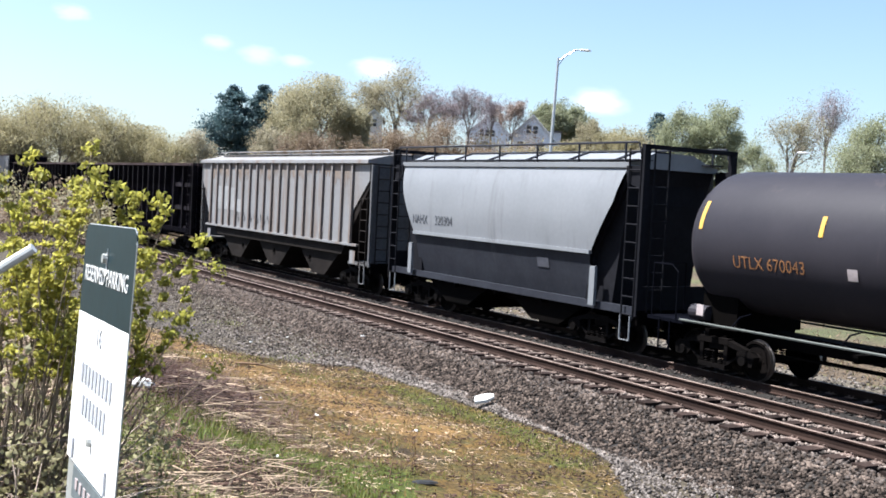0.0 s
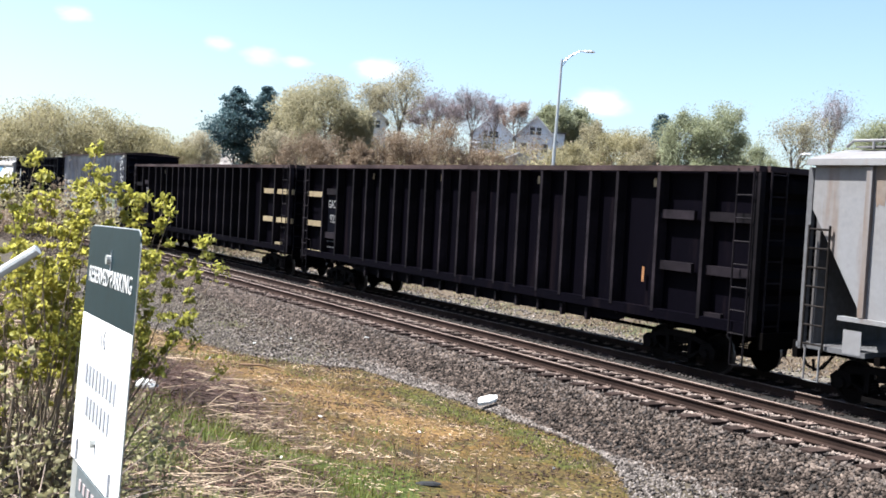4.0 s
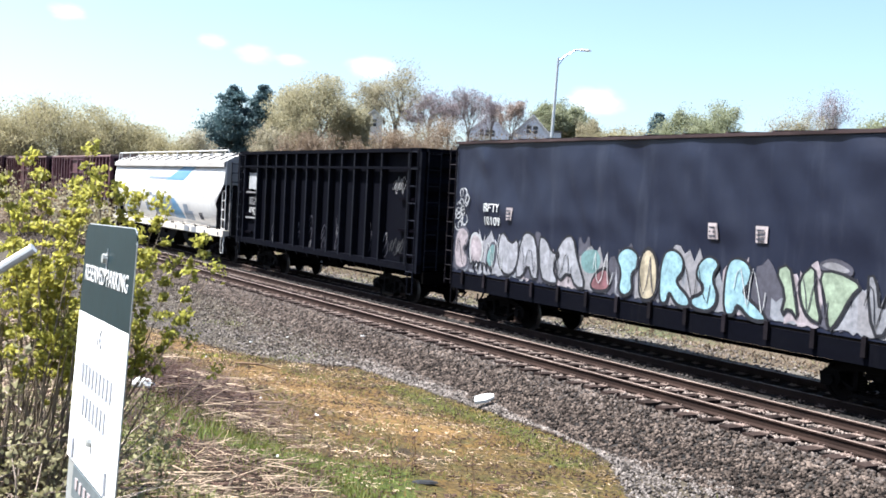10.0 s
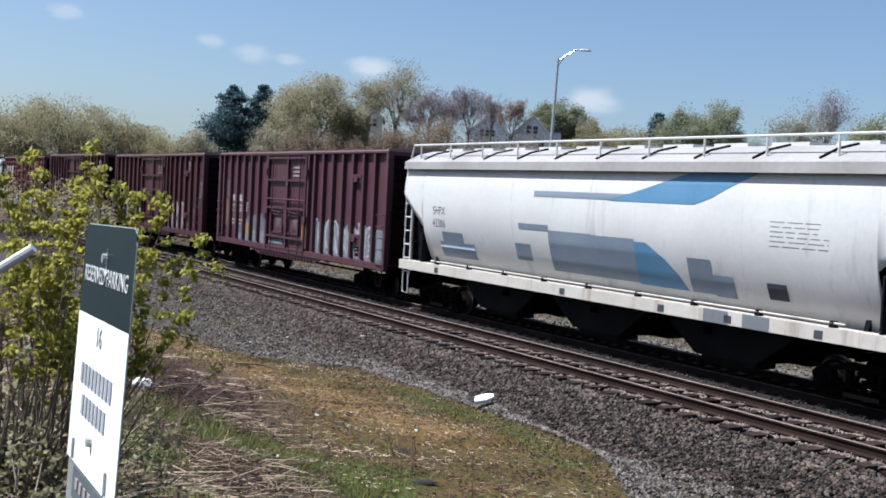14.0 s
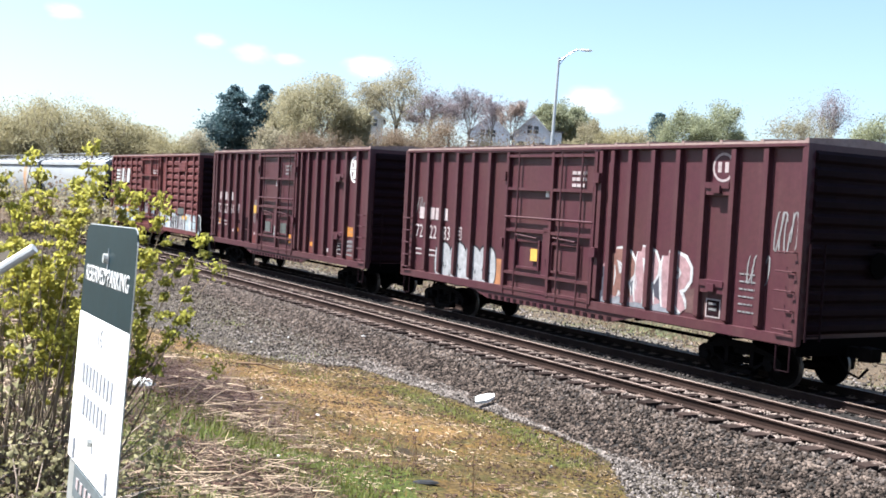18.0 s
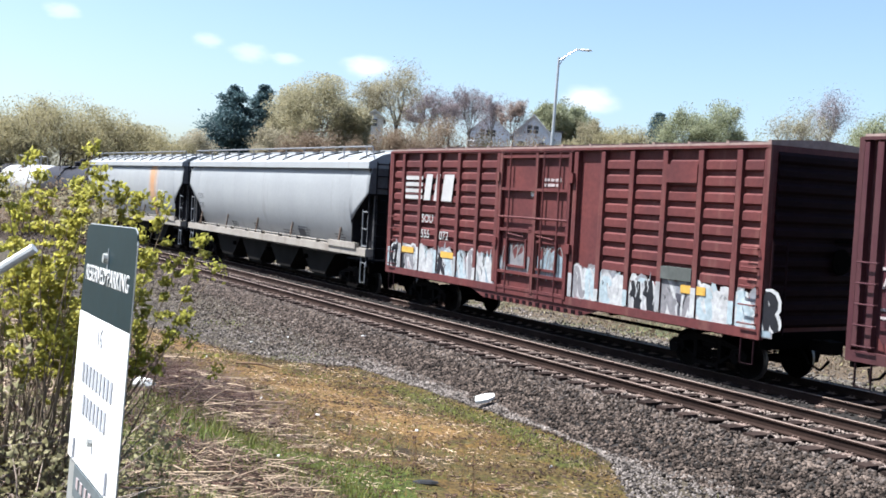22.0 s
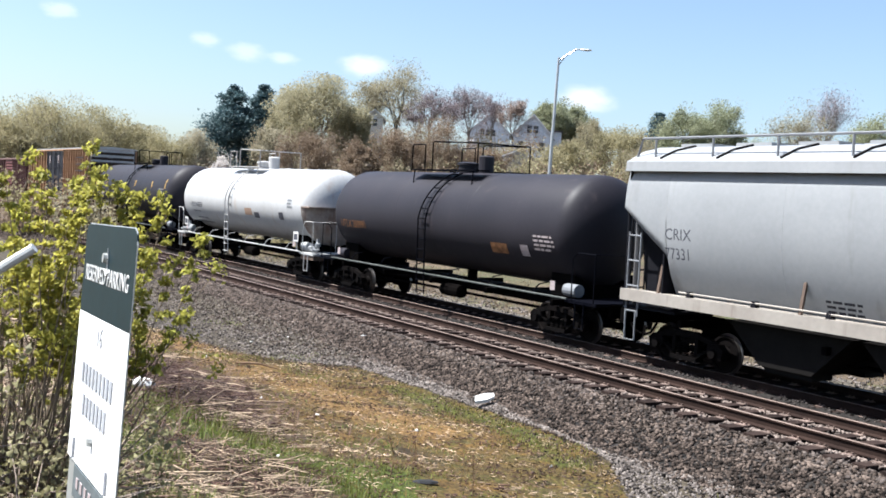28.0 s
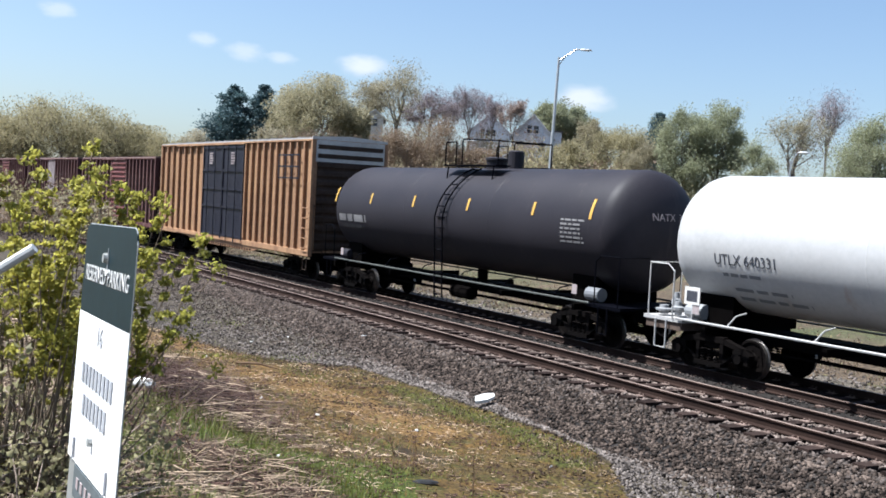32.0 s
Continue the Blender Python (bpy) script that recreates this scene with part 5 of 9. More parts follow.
for x in np.linspace(-hf + 0.5, hf - 0.5, 13):
    prism_x(bm, [(-1.6, 5.17), (-1.6, 5.2), (0, 5.32), (1.6, 5.2), (1.6, 5.17), (0, 5.27)], x - 0.04, x + 0.04)
part("roof", bm, M["chord"], r, "brown-rusted roof edge")
bm = B()
for sy in (-1, 1):
    y = sorted((sy * 1.42, sy * 1.6))
    box(bm, -hf + 0.05, hf - 0.05, y[0], y[1], 0.9, 1.3)
part("side_sill", bm, M["black"], r)
bm = B()
box(bm, -hf, hf, -1.55, 1.55, 1.26, 1.36)
part("deck", bm, M["under"], r)
for x in np.linspace(-hf + 0.7, hf - 0.7, 14):
    bm = B()
    box(bm, x - 0.05, x + 0.05, -1.67, -1.6, 1.05, 1.42)
    part("stake_pocket", bm, M["gondola_rib"], r)
yg = -1.69


for n_, c_ in (("worn blue", (0.25, 0.40, 0.45)), ("worn grey", (0.28, 0.28, 0.305)), ("worn green", (0.27, 0.33, 0.24)), ("worn pink", (0.32, 0.275, 0.29)), ("worn sand", (0.40, 0.34, 0.24)), ("worn brick", (0.20, 0.09, 0.10)), ("worn teal", (0.14, 0.24, 0.24))):
    PAINT[n_] = mat(n_ + " spray paint", tuple(k * 0.8 for k in c_), tuple(k * 0.5 for k in c_), rough=0.6, vary=0.35, blotch=3.0, dirt=tuple(k * 0.3 for k in c_), streak=0.3)


def sprayed(pts, fill, line, level, width=0.085, rounds=2):
    """A filled sprayed shape with a dark line round it; its corners are rounded off."""
    for _ in range(rounds):
        pts = [q for a, e in zip(pts, pts[1:] + pts[:1]) for q in ((a[0] * 0.75 + e[0] * 0.25, a[1] * 0.75 + e[1] * 0.25), (a[0] * 0.25 + e[0] * 0.75, a[1] * 0.25 + e[1] * 0.75))]
    if fill:
        flat_shape(r, "graffiti", pts, yg + 0.002 - 0.001 * level, PAINT[fill], t=0.001)
    if line:
        bm = B()
        paint_stroke(bm, pts + pts[:2], width, yg - 0.001 * level)
        part("graffiti", bm, PAINT[line], r)


rnd = random.Random(77)
# a haze of old paint along the foot of the side
for k in range(44):
    xc, w_ = -hf + 0.5 + (2 * hf - 1.0) * k / 43, rnd.uniform(0.2, 0.6)
    lo_, hi_ = 1.4, rnd.uniform(1.8, 2.78)
    top = [(min(max(xc + w_ - 2 * w_ * i / 7, -hf + 0.05), hf - 0.05), hi_ - rnd.uniform(0, 0.45)) for i in range(8)]
    foot = [(min(max(xc - w_ + 2 * w_ * i / 7, -hf + 0.05), hf - 0.05), lo_ + rnd.uniform(0, 0.12)) for i in range(8)]
    flat_shape(r, "graffiti", foot + top, yg + 0.004 - 0.0002 * (k % 6), PAINT[rnd.choice(("grey lilac", "violet", "worn grey", "worn pink", "grey wash", "violet"))], t=0.001)
# rounded pinkish letters
sprayed([(-7.95, 1.5), (-7.95, 2.5), (-7.6, 2.75), (-7.2, 2.55), (-7.3, 2.2), (-7.55, 2.1), (-7.2, 1.85), (-7.3, 1.5)], "worn pink", "violet", 1)
sprayed([(-7.1, 1.75), (-7.15, 2.4), (-6.85, 2.6), (-6.45, 2.3), (-6.5, 1.8), (-6.8, 1.6)], "worn pink", "silver", 2)
scrawl(r, -7.0, -6.0, 1.5, 1.8, yg - 0.004, PAINT["ink"], 402, 5, 0.03)
sprayed([(-6.35, 1.7), (-6.1, 2.35), (-5.75, 2.3), (-5.9, 1.6)], "worn teal", "violet", 1)
# tall grey angular letters
for q in ([(-5.75, 2.1), (-5.55, 2.75), (-5.1, 2.35), (-4.75, 2.55), (-4.7, 1.9), (-5.0, 1.5), (-5.5, 1.55)], [(-4.85, 1.5), (-4.6, 2.6), (-4.35, 2.75), (-3.95, 2.6), (-3.75, 1.55), (-4.05, 1.5), (-4.25, 1.9), (-4.5, 1.5)],
          [(-3.85, 2.65), (-3.5, 2.6), (-3.25, 2.25), (-2.85, 2.3), (-3.2, 1.9), (-2.9, 1.5), (-3.3, 1.45), (-3.7, 1.6)], [(-3.1, 2.25), (-2.75, 2.7), (-2.4, 2.75), (-2.2, 2.2), (-1.8, 1.5), (-2.2, 1.45), (-2.5, 1.85), (-2.95, 1.5)]):
    sprayed(q, "worn grey", "ink", 3, 0.08, 1)
sprayed([(-2.1, 2.35), (-1.5, 2.5), (-1.25, 2.2), (-1.5, 1.85), (-2.0, 1.9)], "worn teal", None, 1)
sprayed([(-1.7, 1.45), (-1.5, 1.9), (-1.0, 2.1), (-0.85, 1.5)], "worn brick", "ink", 2)
# pale blue rounded letters with one of sand
sprayed([(-0.75, 2.35), (-0.4, 2.62), (0.02, 2.5), (0.05, 2.15), (-0.2, 1.98), (-0.08, 1.6), (-0.4, 1.42), (-0.62, 1.6), (-0.5, 2.0)], "worn blue", "ink", 4)
sprayed([(0.1, 1.5), (0.08, 2.4), (0.35, 2.68), (0.68, 2.4), (0.72, 1.6), (0.4, 1.4)], "worn sand", "ink", 3)
sprayed([(0.8, 2.5), (1.15, 2.68), (1.5, 2.5), (1.5, 2.15), (1.25, 1.95), (1.75, 1.65), (1.75, 1.42), (1.35, 1.42), (1.1, 1.75), (1.05, 1.42), (0.78, 1.45)], "worn blue", "ink", 4)
sprayed([(1.95, 2.4), (2.25, 2.62), (2.6, 2.45), (2.35, 2.15), (2.6, 1.75), (2.4, 1.4), (1.85, 1.42), (1.75, 1.65), (2.1, 1.75), (2.15, 1.95), (1.9, 2.1)], "worn blue", "ink", 5)
sprayed([(2.75, 2.5), (3.1, 2.64), (3.45, 2.45), (3.42, 2.1), (3.2, 1.92), (3.75, 1.62), (3.95, 1.4), (3.5, 1.36), (3.1, 1.7), (3.05, 1.4), (2.72, 1.42)], "worn blue", "ink", 4)
# green pointed letters
for q in ([(4.05, 2.45), (4.4, 2.6), (4.55, 2.1), (4.7, 1.5), (4.45, 1.75), (4.25, 1.55), (4.35, 2.0)], [(4.65, 2.35), (5.0, 2.65), (5.05, 2.1), (5.25, 1.5), (4.9, 1.6), (4.7, 1.9)], [(5.1, 2.5), (5.5, 2.55), (6.1, 2.35), (5.85, 2.1), (5.6, 1.6), (5.4, 1.4), (5.3, 1.9)]):
    sprayed(q, "worn green", "ink", 4, 0.08, 1)
sprayed([(5.0, 2.6), (5.4, 2.78), (5.9, 2.6), (5.7, 2.45)], "grey lilac", "violet", 2)
for q in ([(6.15, 2.5), (6.35, 2.55), (6.5, 1.8), (6.7, 2.5), (6.9, 2.45), (6.65, 1.5), (6.35, 1.45)], [(6.95, 2.3), (7.3, 2.4), (7.1, 2.0), (7.35, 1.6), (6.9, 1.5)], [(7.35, 2.5), (7.6, 2.5), (7.5, 1.8), (7.35, 1.8)], [(7.6, 1.5), (7.75, 2.0), (7.95, 1.9), (7.9, 1.45)]):
    sprayed(q, "worn grey", "ink", 4, 0.075, 1)
for k in range(10):
    x = -7.8 + 1.55 * k
    scrawl(r, x, x + 0.8, 1.5, 2.45, yg - 0.005, PAINT[("ink", "chalk", "violet")[k % 3]], 500 + k, 2, 0.011)
rnd = random.Random(8)
for k in range(12):
    xc, zc, a0, w_ = -hf + rnd.uniform(0.2, 0.75), 2.75 + 0.085 * k, rnd.uniform(0, 6), rnd.uniform(0.08, 0.2)
    bm = B()
    paint_stroke(bm, [(xc + w_ * math.cos(a), zc + w_ * 1.2 * math.sin(a)) for a in np.linspace(a0, a0 + rnd.uniform(3, 6.5), 14)], 0.04, yg - 0.001 * k)
    part("graffiti", bm, PAINT["silver"], r)
rnd = random.Random(3)
for k in range(26):
    xc, zc = hf - 0.75 + rnd.gauss(0, 0.2), 2.55 + 0.095 * k + rnd.gauss(0, 0.05)
    a0, w_, h_ = rnd.uniform(0, 6), rnd.uniform(0.05, 0.24), rnd.uniform(0.05, 0.22)
    bm = B()
    if k % 4 == 3:
        paint_stroke(bm, [(xc - w_ + 2 * w_ * f, zc + rnd.uniform(-0.2, 0.2) * f) for f in np.linspace(0, 1, 4)], 0.045, yg - 0.0004 * k)
    else:
        paint_stroke(bm, [(xc + w_ * math.cos(a) * (1 + 0.3 * math.sin(2 * a)), zc + h_ * math.sin(a)) for a in np.linspace(a0, a0 + rnd.uniform(2.2, 5.5), 14)], rnd.uniform(0.03, 0.06), yg - 0.0004 * k)
    part("graffiti", bm, PAINT["chalk" if k % 3 else "silver"], r)
lettering(r, "10109", -6.47, 2.82, yg - 0.004, 0.33, M["letter"])
lettering(r, "BFTY", -6.42, 3.19, yg - 0.004, 0.33, M["letter"])
for x, z in ((-5.3, 3.0), (2.2, 2.95), (3.5, 2.95)):
    plate(r, "sticker", x, x + (0.3 if x > 0 else 0.2), z, z + 0.34, yg, M["letter_dull"], "white paper notice")
    bars(r, x + 0.04, z + 0.27, yg - 0.008, 0.2 if x > 0 else 0.13, 3, 0.04, 0.05, M["letter_dark"], 5)
for ob in r.children:
    if ob.name.split(".")[0] in ("graffiti", "lettering", "sticker", "small_print"):
        for v in ob.data.vertices:
            v.co.y = -sheet_y(v.co.x, v.co.z) - 0.008 + 2.5 * (v.co.y - (yg + 0.004))


# -- covered hoppers --
HOPPER = [(0.98, 1.30), (1.17, 1.62), (1.37, 2.05), (1.51, 2.5), (1.585, 2.95), (1.60, 3.35), (1.585, 3.75), (1.55, 4.1), (1.48, 4.38)]


def clipped(prof, z0):
    """The side outline above z0, with the same number of points."""
    zs = np.linspace(z0, prof[-1][1], len(prof))
    return [(float(np.interp(z, [p[1] for p in prof], [p[0] for p in prof])), float(z)) for z in zs]


def ring(prof, x):
    return [(x, -y, z) for y, z in prof] + [(x, y, z) for y, z in prof[::-1]]


def roof_rails(root, half, y, z0, z1, n, material, board):
    """Running boards with a handrail on stanchions along both edges of the roof."""
    for s in (-1, 1):
        bm = B()
        tube(bm, [(-half, s * y, z0 + 0.05), (-half + 0.15, s * y, z1), (half - 0.15, s * y, z1), (half, s * y, z0 + 0.05)], 0.028)
        part("handrail", bm, material, root)
        me = None
        for x in np.linspace(-half + 0.6, half - 0.6, n):
            if me is None:
                bm = B()
                tube(bm, [(0, s * y, z0), (0, s * y, z1)], 0.026)
                ob = part("stanchion", bm, material, root)
                me = ob.data
            else:
                ob = link("stanchion", me, None, root)
            ob.location.x = x
    for s in (-1, 1):
        ys = sorted((s * (y - 0.02), s * (y - 0.5)))
        bm = B()
        box(bm, -half + 0.2, half - 0.2, ys[0], ys[1], z0 + 0.03, z0 + 0.06)
        part("running_board", bm, board, root)


def covered_hopper(label, u_front, u_rear, paint, end_paint, rail_paint, sill_paint, bays, cut=(3.6, 2.6), cut_in=1.85, sill=(1.2, 1.48), top_end=0.25, ladder_top=4.64, roof=None, board=None):
    root, half = start_car("covered_hopper", label, "hopper car", u_front, u_rear, 1.75)
    P, E = M[paint], M[end_paint]
    xe, xb = half - top_end, half - cut_in
    bm = B()
    slant = [ring(clipped(HOPPER, cut[0] + (cut[1] - cut[0]) * k / 5), -xe + (xe - xb) * k / 5) for k in range(6)]
    rings = slant + [ring(clipped(HOPPER, 1.30), -xb + 0.02)]
    n = 14
    for i in range(n + 1):
        rings.append(ring(HOPPER, -xb + 0.03 + (2 * xb - 0.06) * i / n))
    rings += [ring(clipped(HOPPER, 1.30), xb - 0.02)] + [[(-x, y, z) for x, y, z in r] for r in slant[::-1]]
    loft(bm, rings)
    for f in bm.faces:
        c = f.calc_center_median()
        f.smooth = abs(c.y) > 1.2
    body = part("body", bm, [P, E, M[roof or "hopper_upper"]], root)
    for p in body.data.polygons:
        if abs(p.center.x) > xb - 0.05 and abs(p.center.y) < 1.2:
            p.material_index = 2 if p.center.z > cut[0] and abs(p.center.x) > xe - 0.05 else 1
    # weld seams down the side
    for i in range(1, 5):
        x = -xb + 2 * xb * i / 5
        bm = B()
        loft(bm, [[(x - 0.012, -y, z), (x + 0.012, -y, z), (x + 0.006, -y - 0.003, z), (x - 0.006, -y - 0.003, z)] for y, z in HOPPER])
        part("weld_seam", bm, P, root)
    # roof with its eave angle and hatch trough
    bm = B()
    loft(bm, [[(x, -1.64, 4.36), (x, -1.62, 4.58), (x, -1.5, 4.64), (x, -1.12, 4.84), (x, -0.6, 4.97), (x, 0.6, 4.97), (x, 1.12, 4.84), (x, 1.5, 4.64), (x, 1.62, 4.58), (x, 1.64, 4.36)] for x in np.linspace(-xe, xe, 9)])
    part("roof", bm, M[roof or paint], root)
    for x in np.linspace(-xe + 1.0, xe - 1.0, 11):
        bm = B()
        tube(bm, [(x, -1.5, 4.66), (x + 0.1, -1.12, 4.86), (x + 0.16, -0.6, 4.99)], 0.028)
        part("roof_rib", bm, M["bay"], root)
        bm = B()
        box(bm, x - 0.5, x + 0.5, -0.42, 0.42, 4.97, 5.06)
        part("hatch", bm, P, root)
    roof_rails(root, half - 0.1, 1.38, 4.64, 5.12, 11, M[rail_paint], M[board or rail_paint])
    # end slope sheet, bulkhead and cage, in the end colour darkened for shade
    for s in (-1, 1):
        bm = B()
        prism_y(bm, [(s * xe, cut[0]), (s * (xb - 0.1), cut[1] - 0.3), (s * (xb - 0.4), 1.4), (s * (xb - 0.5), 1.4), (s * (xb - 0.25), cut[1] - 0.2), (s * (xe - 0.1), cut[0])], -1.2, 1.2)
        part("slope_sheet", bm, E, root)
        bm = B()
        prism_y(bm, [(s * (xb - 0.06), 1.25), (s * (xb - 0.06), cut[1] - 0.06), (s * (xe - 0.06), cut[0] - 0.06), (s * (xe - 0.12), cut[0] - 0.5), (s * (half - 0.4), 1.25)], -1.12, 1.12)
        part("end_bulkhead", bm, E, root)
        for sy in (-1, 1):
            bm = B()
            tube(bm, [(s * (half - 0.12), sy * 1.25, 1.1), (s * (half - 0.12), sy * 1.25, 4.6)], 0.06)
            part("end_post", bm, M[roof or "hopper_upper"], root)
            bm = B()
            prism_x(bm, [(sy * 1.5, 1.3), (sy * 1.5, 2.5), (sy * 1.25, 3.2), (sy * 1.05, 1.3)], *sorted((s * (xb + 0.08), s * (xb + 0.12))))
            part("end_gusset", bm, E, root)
        x = s * (half - 0.32)
        ladder(root, x - 0.2, x + 0.2, -1.5, 1.0, ladder_top, int((ladder_top - 1.0) / 0.4), M[rail_paint], 0.024)
        if ladder_top < 4:
            bm = B()
            tube(bm, [(s * (half - 0.08), -1.5, 1.2), (s * (half - 0.08), -1.5, 4.6)], 0.035)
            part("corner_post", bm, E, root)
        end_ladder(root, s * (half + 0.02), -1.3, -0.85, 1.1, 4.6, 9, E)
        stirrup(root, x, -1.52, 0.45, 1.1, M[rail_paint])
        bm = B()
        box(bm, *sorted((s * (half - 1.7), s * half)), -1.45, 1.45, 1.18, 1.24)
        part("end_platform", bm, E, root)
        bm = B()
        turned(bm, [(-0.3, 0.04), (-0.26, 0.16), (0.26, 0.16), (0.3, 0.04)], n=12, centre=(s * (half - 1.0), -0.9, 1.45))
        part("brake_cylinder", bm, E, root)
    bm = B()
    for sy in (-1, 1):
        y = sorted((sy * 1.30, sy * 1.61))
        box(bm, -half + 0.02, half - 0.02, y[0], y[1], sill[0], sill[1])
    part("side_sill", bm, M[sill_paint], root)
    # pipe on brackets above the sill
    bm = B()
    tube(bm, [(-half + 1.9, -1.55, sill[1] + 0.09), (half - 1.9, -1.55, sill[1] + 0.09)], 0.022)
    part("side_pipe", bm, M[sill_paint], root)
    for x in np.linspace(-half + 2.2, half - 2.2, 9):
        bm = B()
        prism_y(bm, [(x - 0.07, sill[1]), (x + 0.07, sill[1]), (x + 0.04, sill[1] + 0.13), (x - 0.04, sill[1] + 0.13)], -1.57, -1.45)
        part("bracket", bm, E, root)
    w = 2 * (half - 3.0) / bays
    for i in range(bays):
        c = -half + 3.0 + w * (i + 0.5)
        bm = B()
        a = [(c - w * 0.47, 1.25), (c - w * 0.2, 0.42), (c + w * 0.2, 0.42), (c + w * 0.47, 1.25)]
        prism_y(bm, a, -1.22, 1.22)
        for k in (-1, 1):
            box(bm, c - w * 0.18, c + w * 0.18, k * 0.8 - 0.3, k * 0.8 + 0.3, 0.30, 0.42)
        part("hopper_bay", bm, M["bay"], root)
    return root, half


def curved_patch(root, name, pts, material, label="", off=0.008, cols=10):
    """A painted graphic that follows the hopper's curved side: (x, z) outline given as a left and a right edge by height."""
    bm = B()
    pts = sorted(pts, key=lambda p: p[2])
    knots = [p[2] for p in pts]
    rows = []
    for z in sorted(set(knots) | {p[1] for p in HOPPER if knots[0] < p[1] < knots[-1]} | set(np.linspace(knots[0], knots[-1], 6))):
        x0, x1 = (float(np.interp(z, knots, [p[k] for p in pts])) for k in (0, 1))
        y = -float(np.interp(z, [p[1] for p in HOPPER], [p[0] for p in HOPPER])) - off
        rows.append([bm.verts.new((x0 + (x1 - x0) * k / cols, y, z)) for k in range(cols + 1)])
    for a, b in zip(rows, rows[1:]):
        for k in range(cols):
            if (a[k].co - a[k + 1].co).length + (b[k].co - b[k + 1].co).length > 1e-4:
                bm.faces.new((a[k], a[k + 1], b[k + 1], b[k]))
    ob = part(name, bm, material, root, label)
    for p in ob.data.polygons:
        p.use_smooth = True
    return ob


def wrap(root, surface, stand=0.005):
    """Lays lettering, notices and panels onto the curved side."""
    for ob in root.children:
        if ob.name.split(".")[0] in ("lettering", "small_print", "number_panel", "sticker"):
            bm = bmesh.new()
            bm.from_mesh(ob.data)
            for z in sorted({q[1] for q in HOPPER} | {2.0, 2.2, 2.3, 2.4, 2.6, 2.7, 2.8}):
                bmesh.ops.bisect_plane(bm, geom=bm.verts[:] + bm.edges[:] + bm.faces[:], plane_co=(0, 0, z), plane_no=(0, 0, 1))
            bm.to_mesh(ob.data)
            bm.free()
            panel = ob.name.split(".")[0] in ("number_panel", "sticker")
            back, proud, thick = max(v.co.y for v in ob.data.vertices), 0.012 if panel else stand, 0.004 if panel else stand * 0.5
            for v in ob.data.vertices:
                v.co.y = surface(v.co.z) - proud + max(v.co.y - back, -thick)


def sill_stays(root, xs):
    """Rust-brown stays between the side sill and the curved side."""
    for x in xs:
        bm = B()
        prism_x(bm, [(-1.5, 1.62), (-1.56, 1.62), (side_y(2.25, 0.02), 2.25), (side_y(2.25, -0.03), 2.25)], x - 0.035, x + 0.035)
        part("sill_stay", bm, M["rust_dark"], root)


def side_y(z, off=0.012):
    return -float(np.interp(z, [p[1] for p in HOPPER], [p[0] for p in HOPPER])) - off


r, hf = covered_hopper("white covered hopper with faded blue and grey painted shapes", -62.9, -44.0, "white", "hopper_end", "white", "sill_white", 3, cut=(3.55, 2.6), cut_in=1.3, top_end=0.12, roof="roof_dusty", board="placard_grey")
curved_patch(r, "painted_shape", [(0.6, 3.5, 3.66), (1.3, 4.0, 3.82), (2.0, 4.35, 4.0), (2.8, 4.9, 4.22), (3.25, 5.2, 4.35)], M["blue"], "faded blue swoosh")
curved_patch(r, "painted_shape", [(-2.35, 0.6, 3.68), (-2.35, 1.0, 3.76), (-2.35, 1.35, 3.83)], M["blue_grey"], "grey-blue bar")
for x0, x1, z0, z1, m in ((-7.25, -5.35, 1.75, 2.2, "blue_grey"), (-7.05, -5.9, 2.2, 2.5, "blue_grey"), (-3.25, -2.55, 1.95, 2.4, "blue_grey"), (-3.0, -1.7, 2.8, 2.95, "blue_grey"), (-1.7, 0.05, 1.78, 2.82, "blue_grey"), (0.05, 1.6, 1.78, 2.8, "blue_grey"), (3.3, 4.0, 1.75, 2.5, "blue_grey"), (4.0, 4.6, 1.72, 2.18, "blue_grey")):
    curved_patch(r, "painted_shape", [(x0, x1, z) for z in np.linspace(z0, z1, 4)], M[m], "grey-blue block")
curved_patch(r, "painted_shape", [(1.6, 3.2, 1.75), (1.6, 3.0, 2.05), (1.6, 2.6, 2.4), (1.6, 2.0, 2.74)], M["blue"], "faded blue quarter-round")
bars(r, 5.65, 3.4, side_y(3.3) - 0.01, 1.5, 6, 0.022, 0.075, M["hopper_grey"], 13)
plate(r, "number_panel", 5.5, 6.0, 1.82, 2.15, side_y(2.2) - 0.01, M["letter_dark"], "black reporting panel")
lettering(r, "SHPX", -7.5, 3.0, side_y(3.0), 0.34, M["bay"], stretch=0.85)
lettering(r, "43386", -7.55, 2.62, side_y(2.8), 0.34, M["bay"], stretch=0.85)
for x in (-7.2, -1.0, 2.6, 4.6, 6.9, 8.7):
    plate(r, "sill_mark", x, x + 0.2, 1.24, 1.4, -1.612, M["letter_dark"])
plate(r, "sill_patch", 4.0, 4.7, 1.2, 1.48, -1.612, M["hopper_grey"])
plate(r, "sill_patch", 5.1, 5.8, 1.2, 1.48, -1.612, M["hopper_grey"])

wrap(r, lambda z: side_y(z, 0), 0.0007)
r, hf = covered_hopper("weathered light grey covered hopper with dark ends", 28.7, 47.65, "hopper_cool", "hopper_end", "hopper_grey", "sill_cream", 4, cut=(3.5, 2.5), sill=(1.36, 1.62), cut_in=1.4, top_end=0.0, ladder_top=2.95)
lettering(r, "CRIX", -8.25, 2.85, side_y(3.3), 0.36, M["letter_dark"])
bm = B()
box(bm, 6.55, 8.75, -1.66, -1.5, 1.58, 1.78)
part("equipment_box", bm, M["sill_cream"], r, "pale box on the side sill")
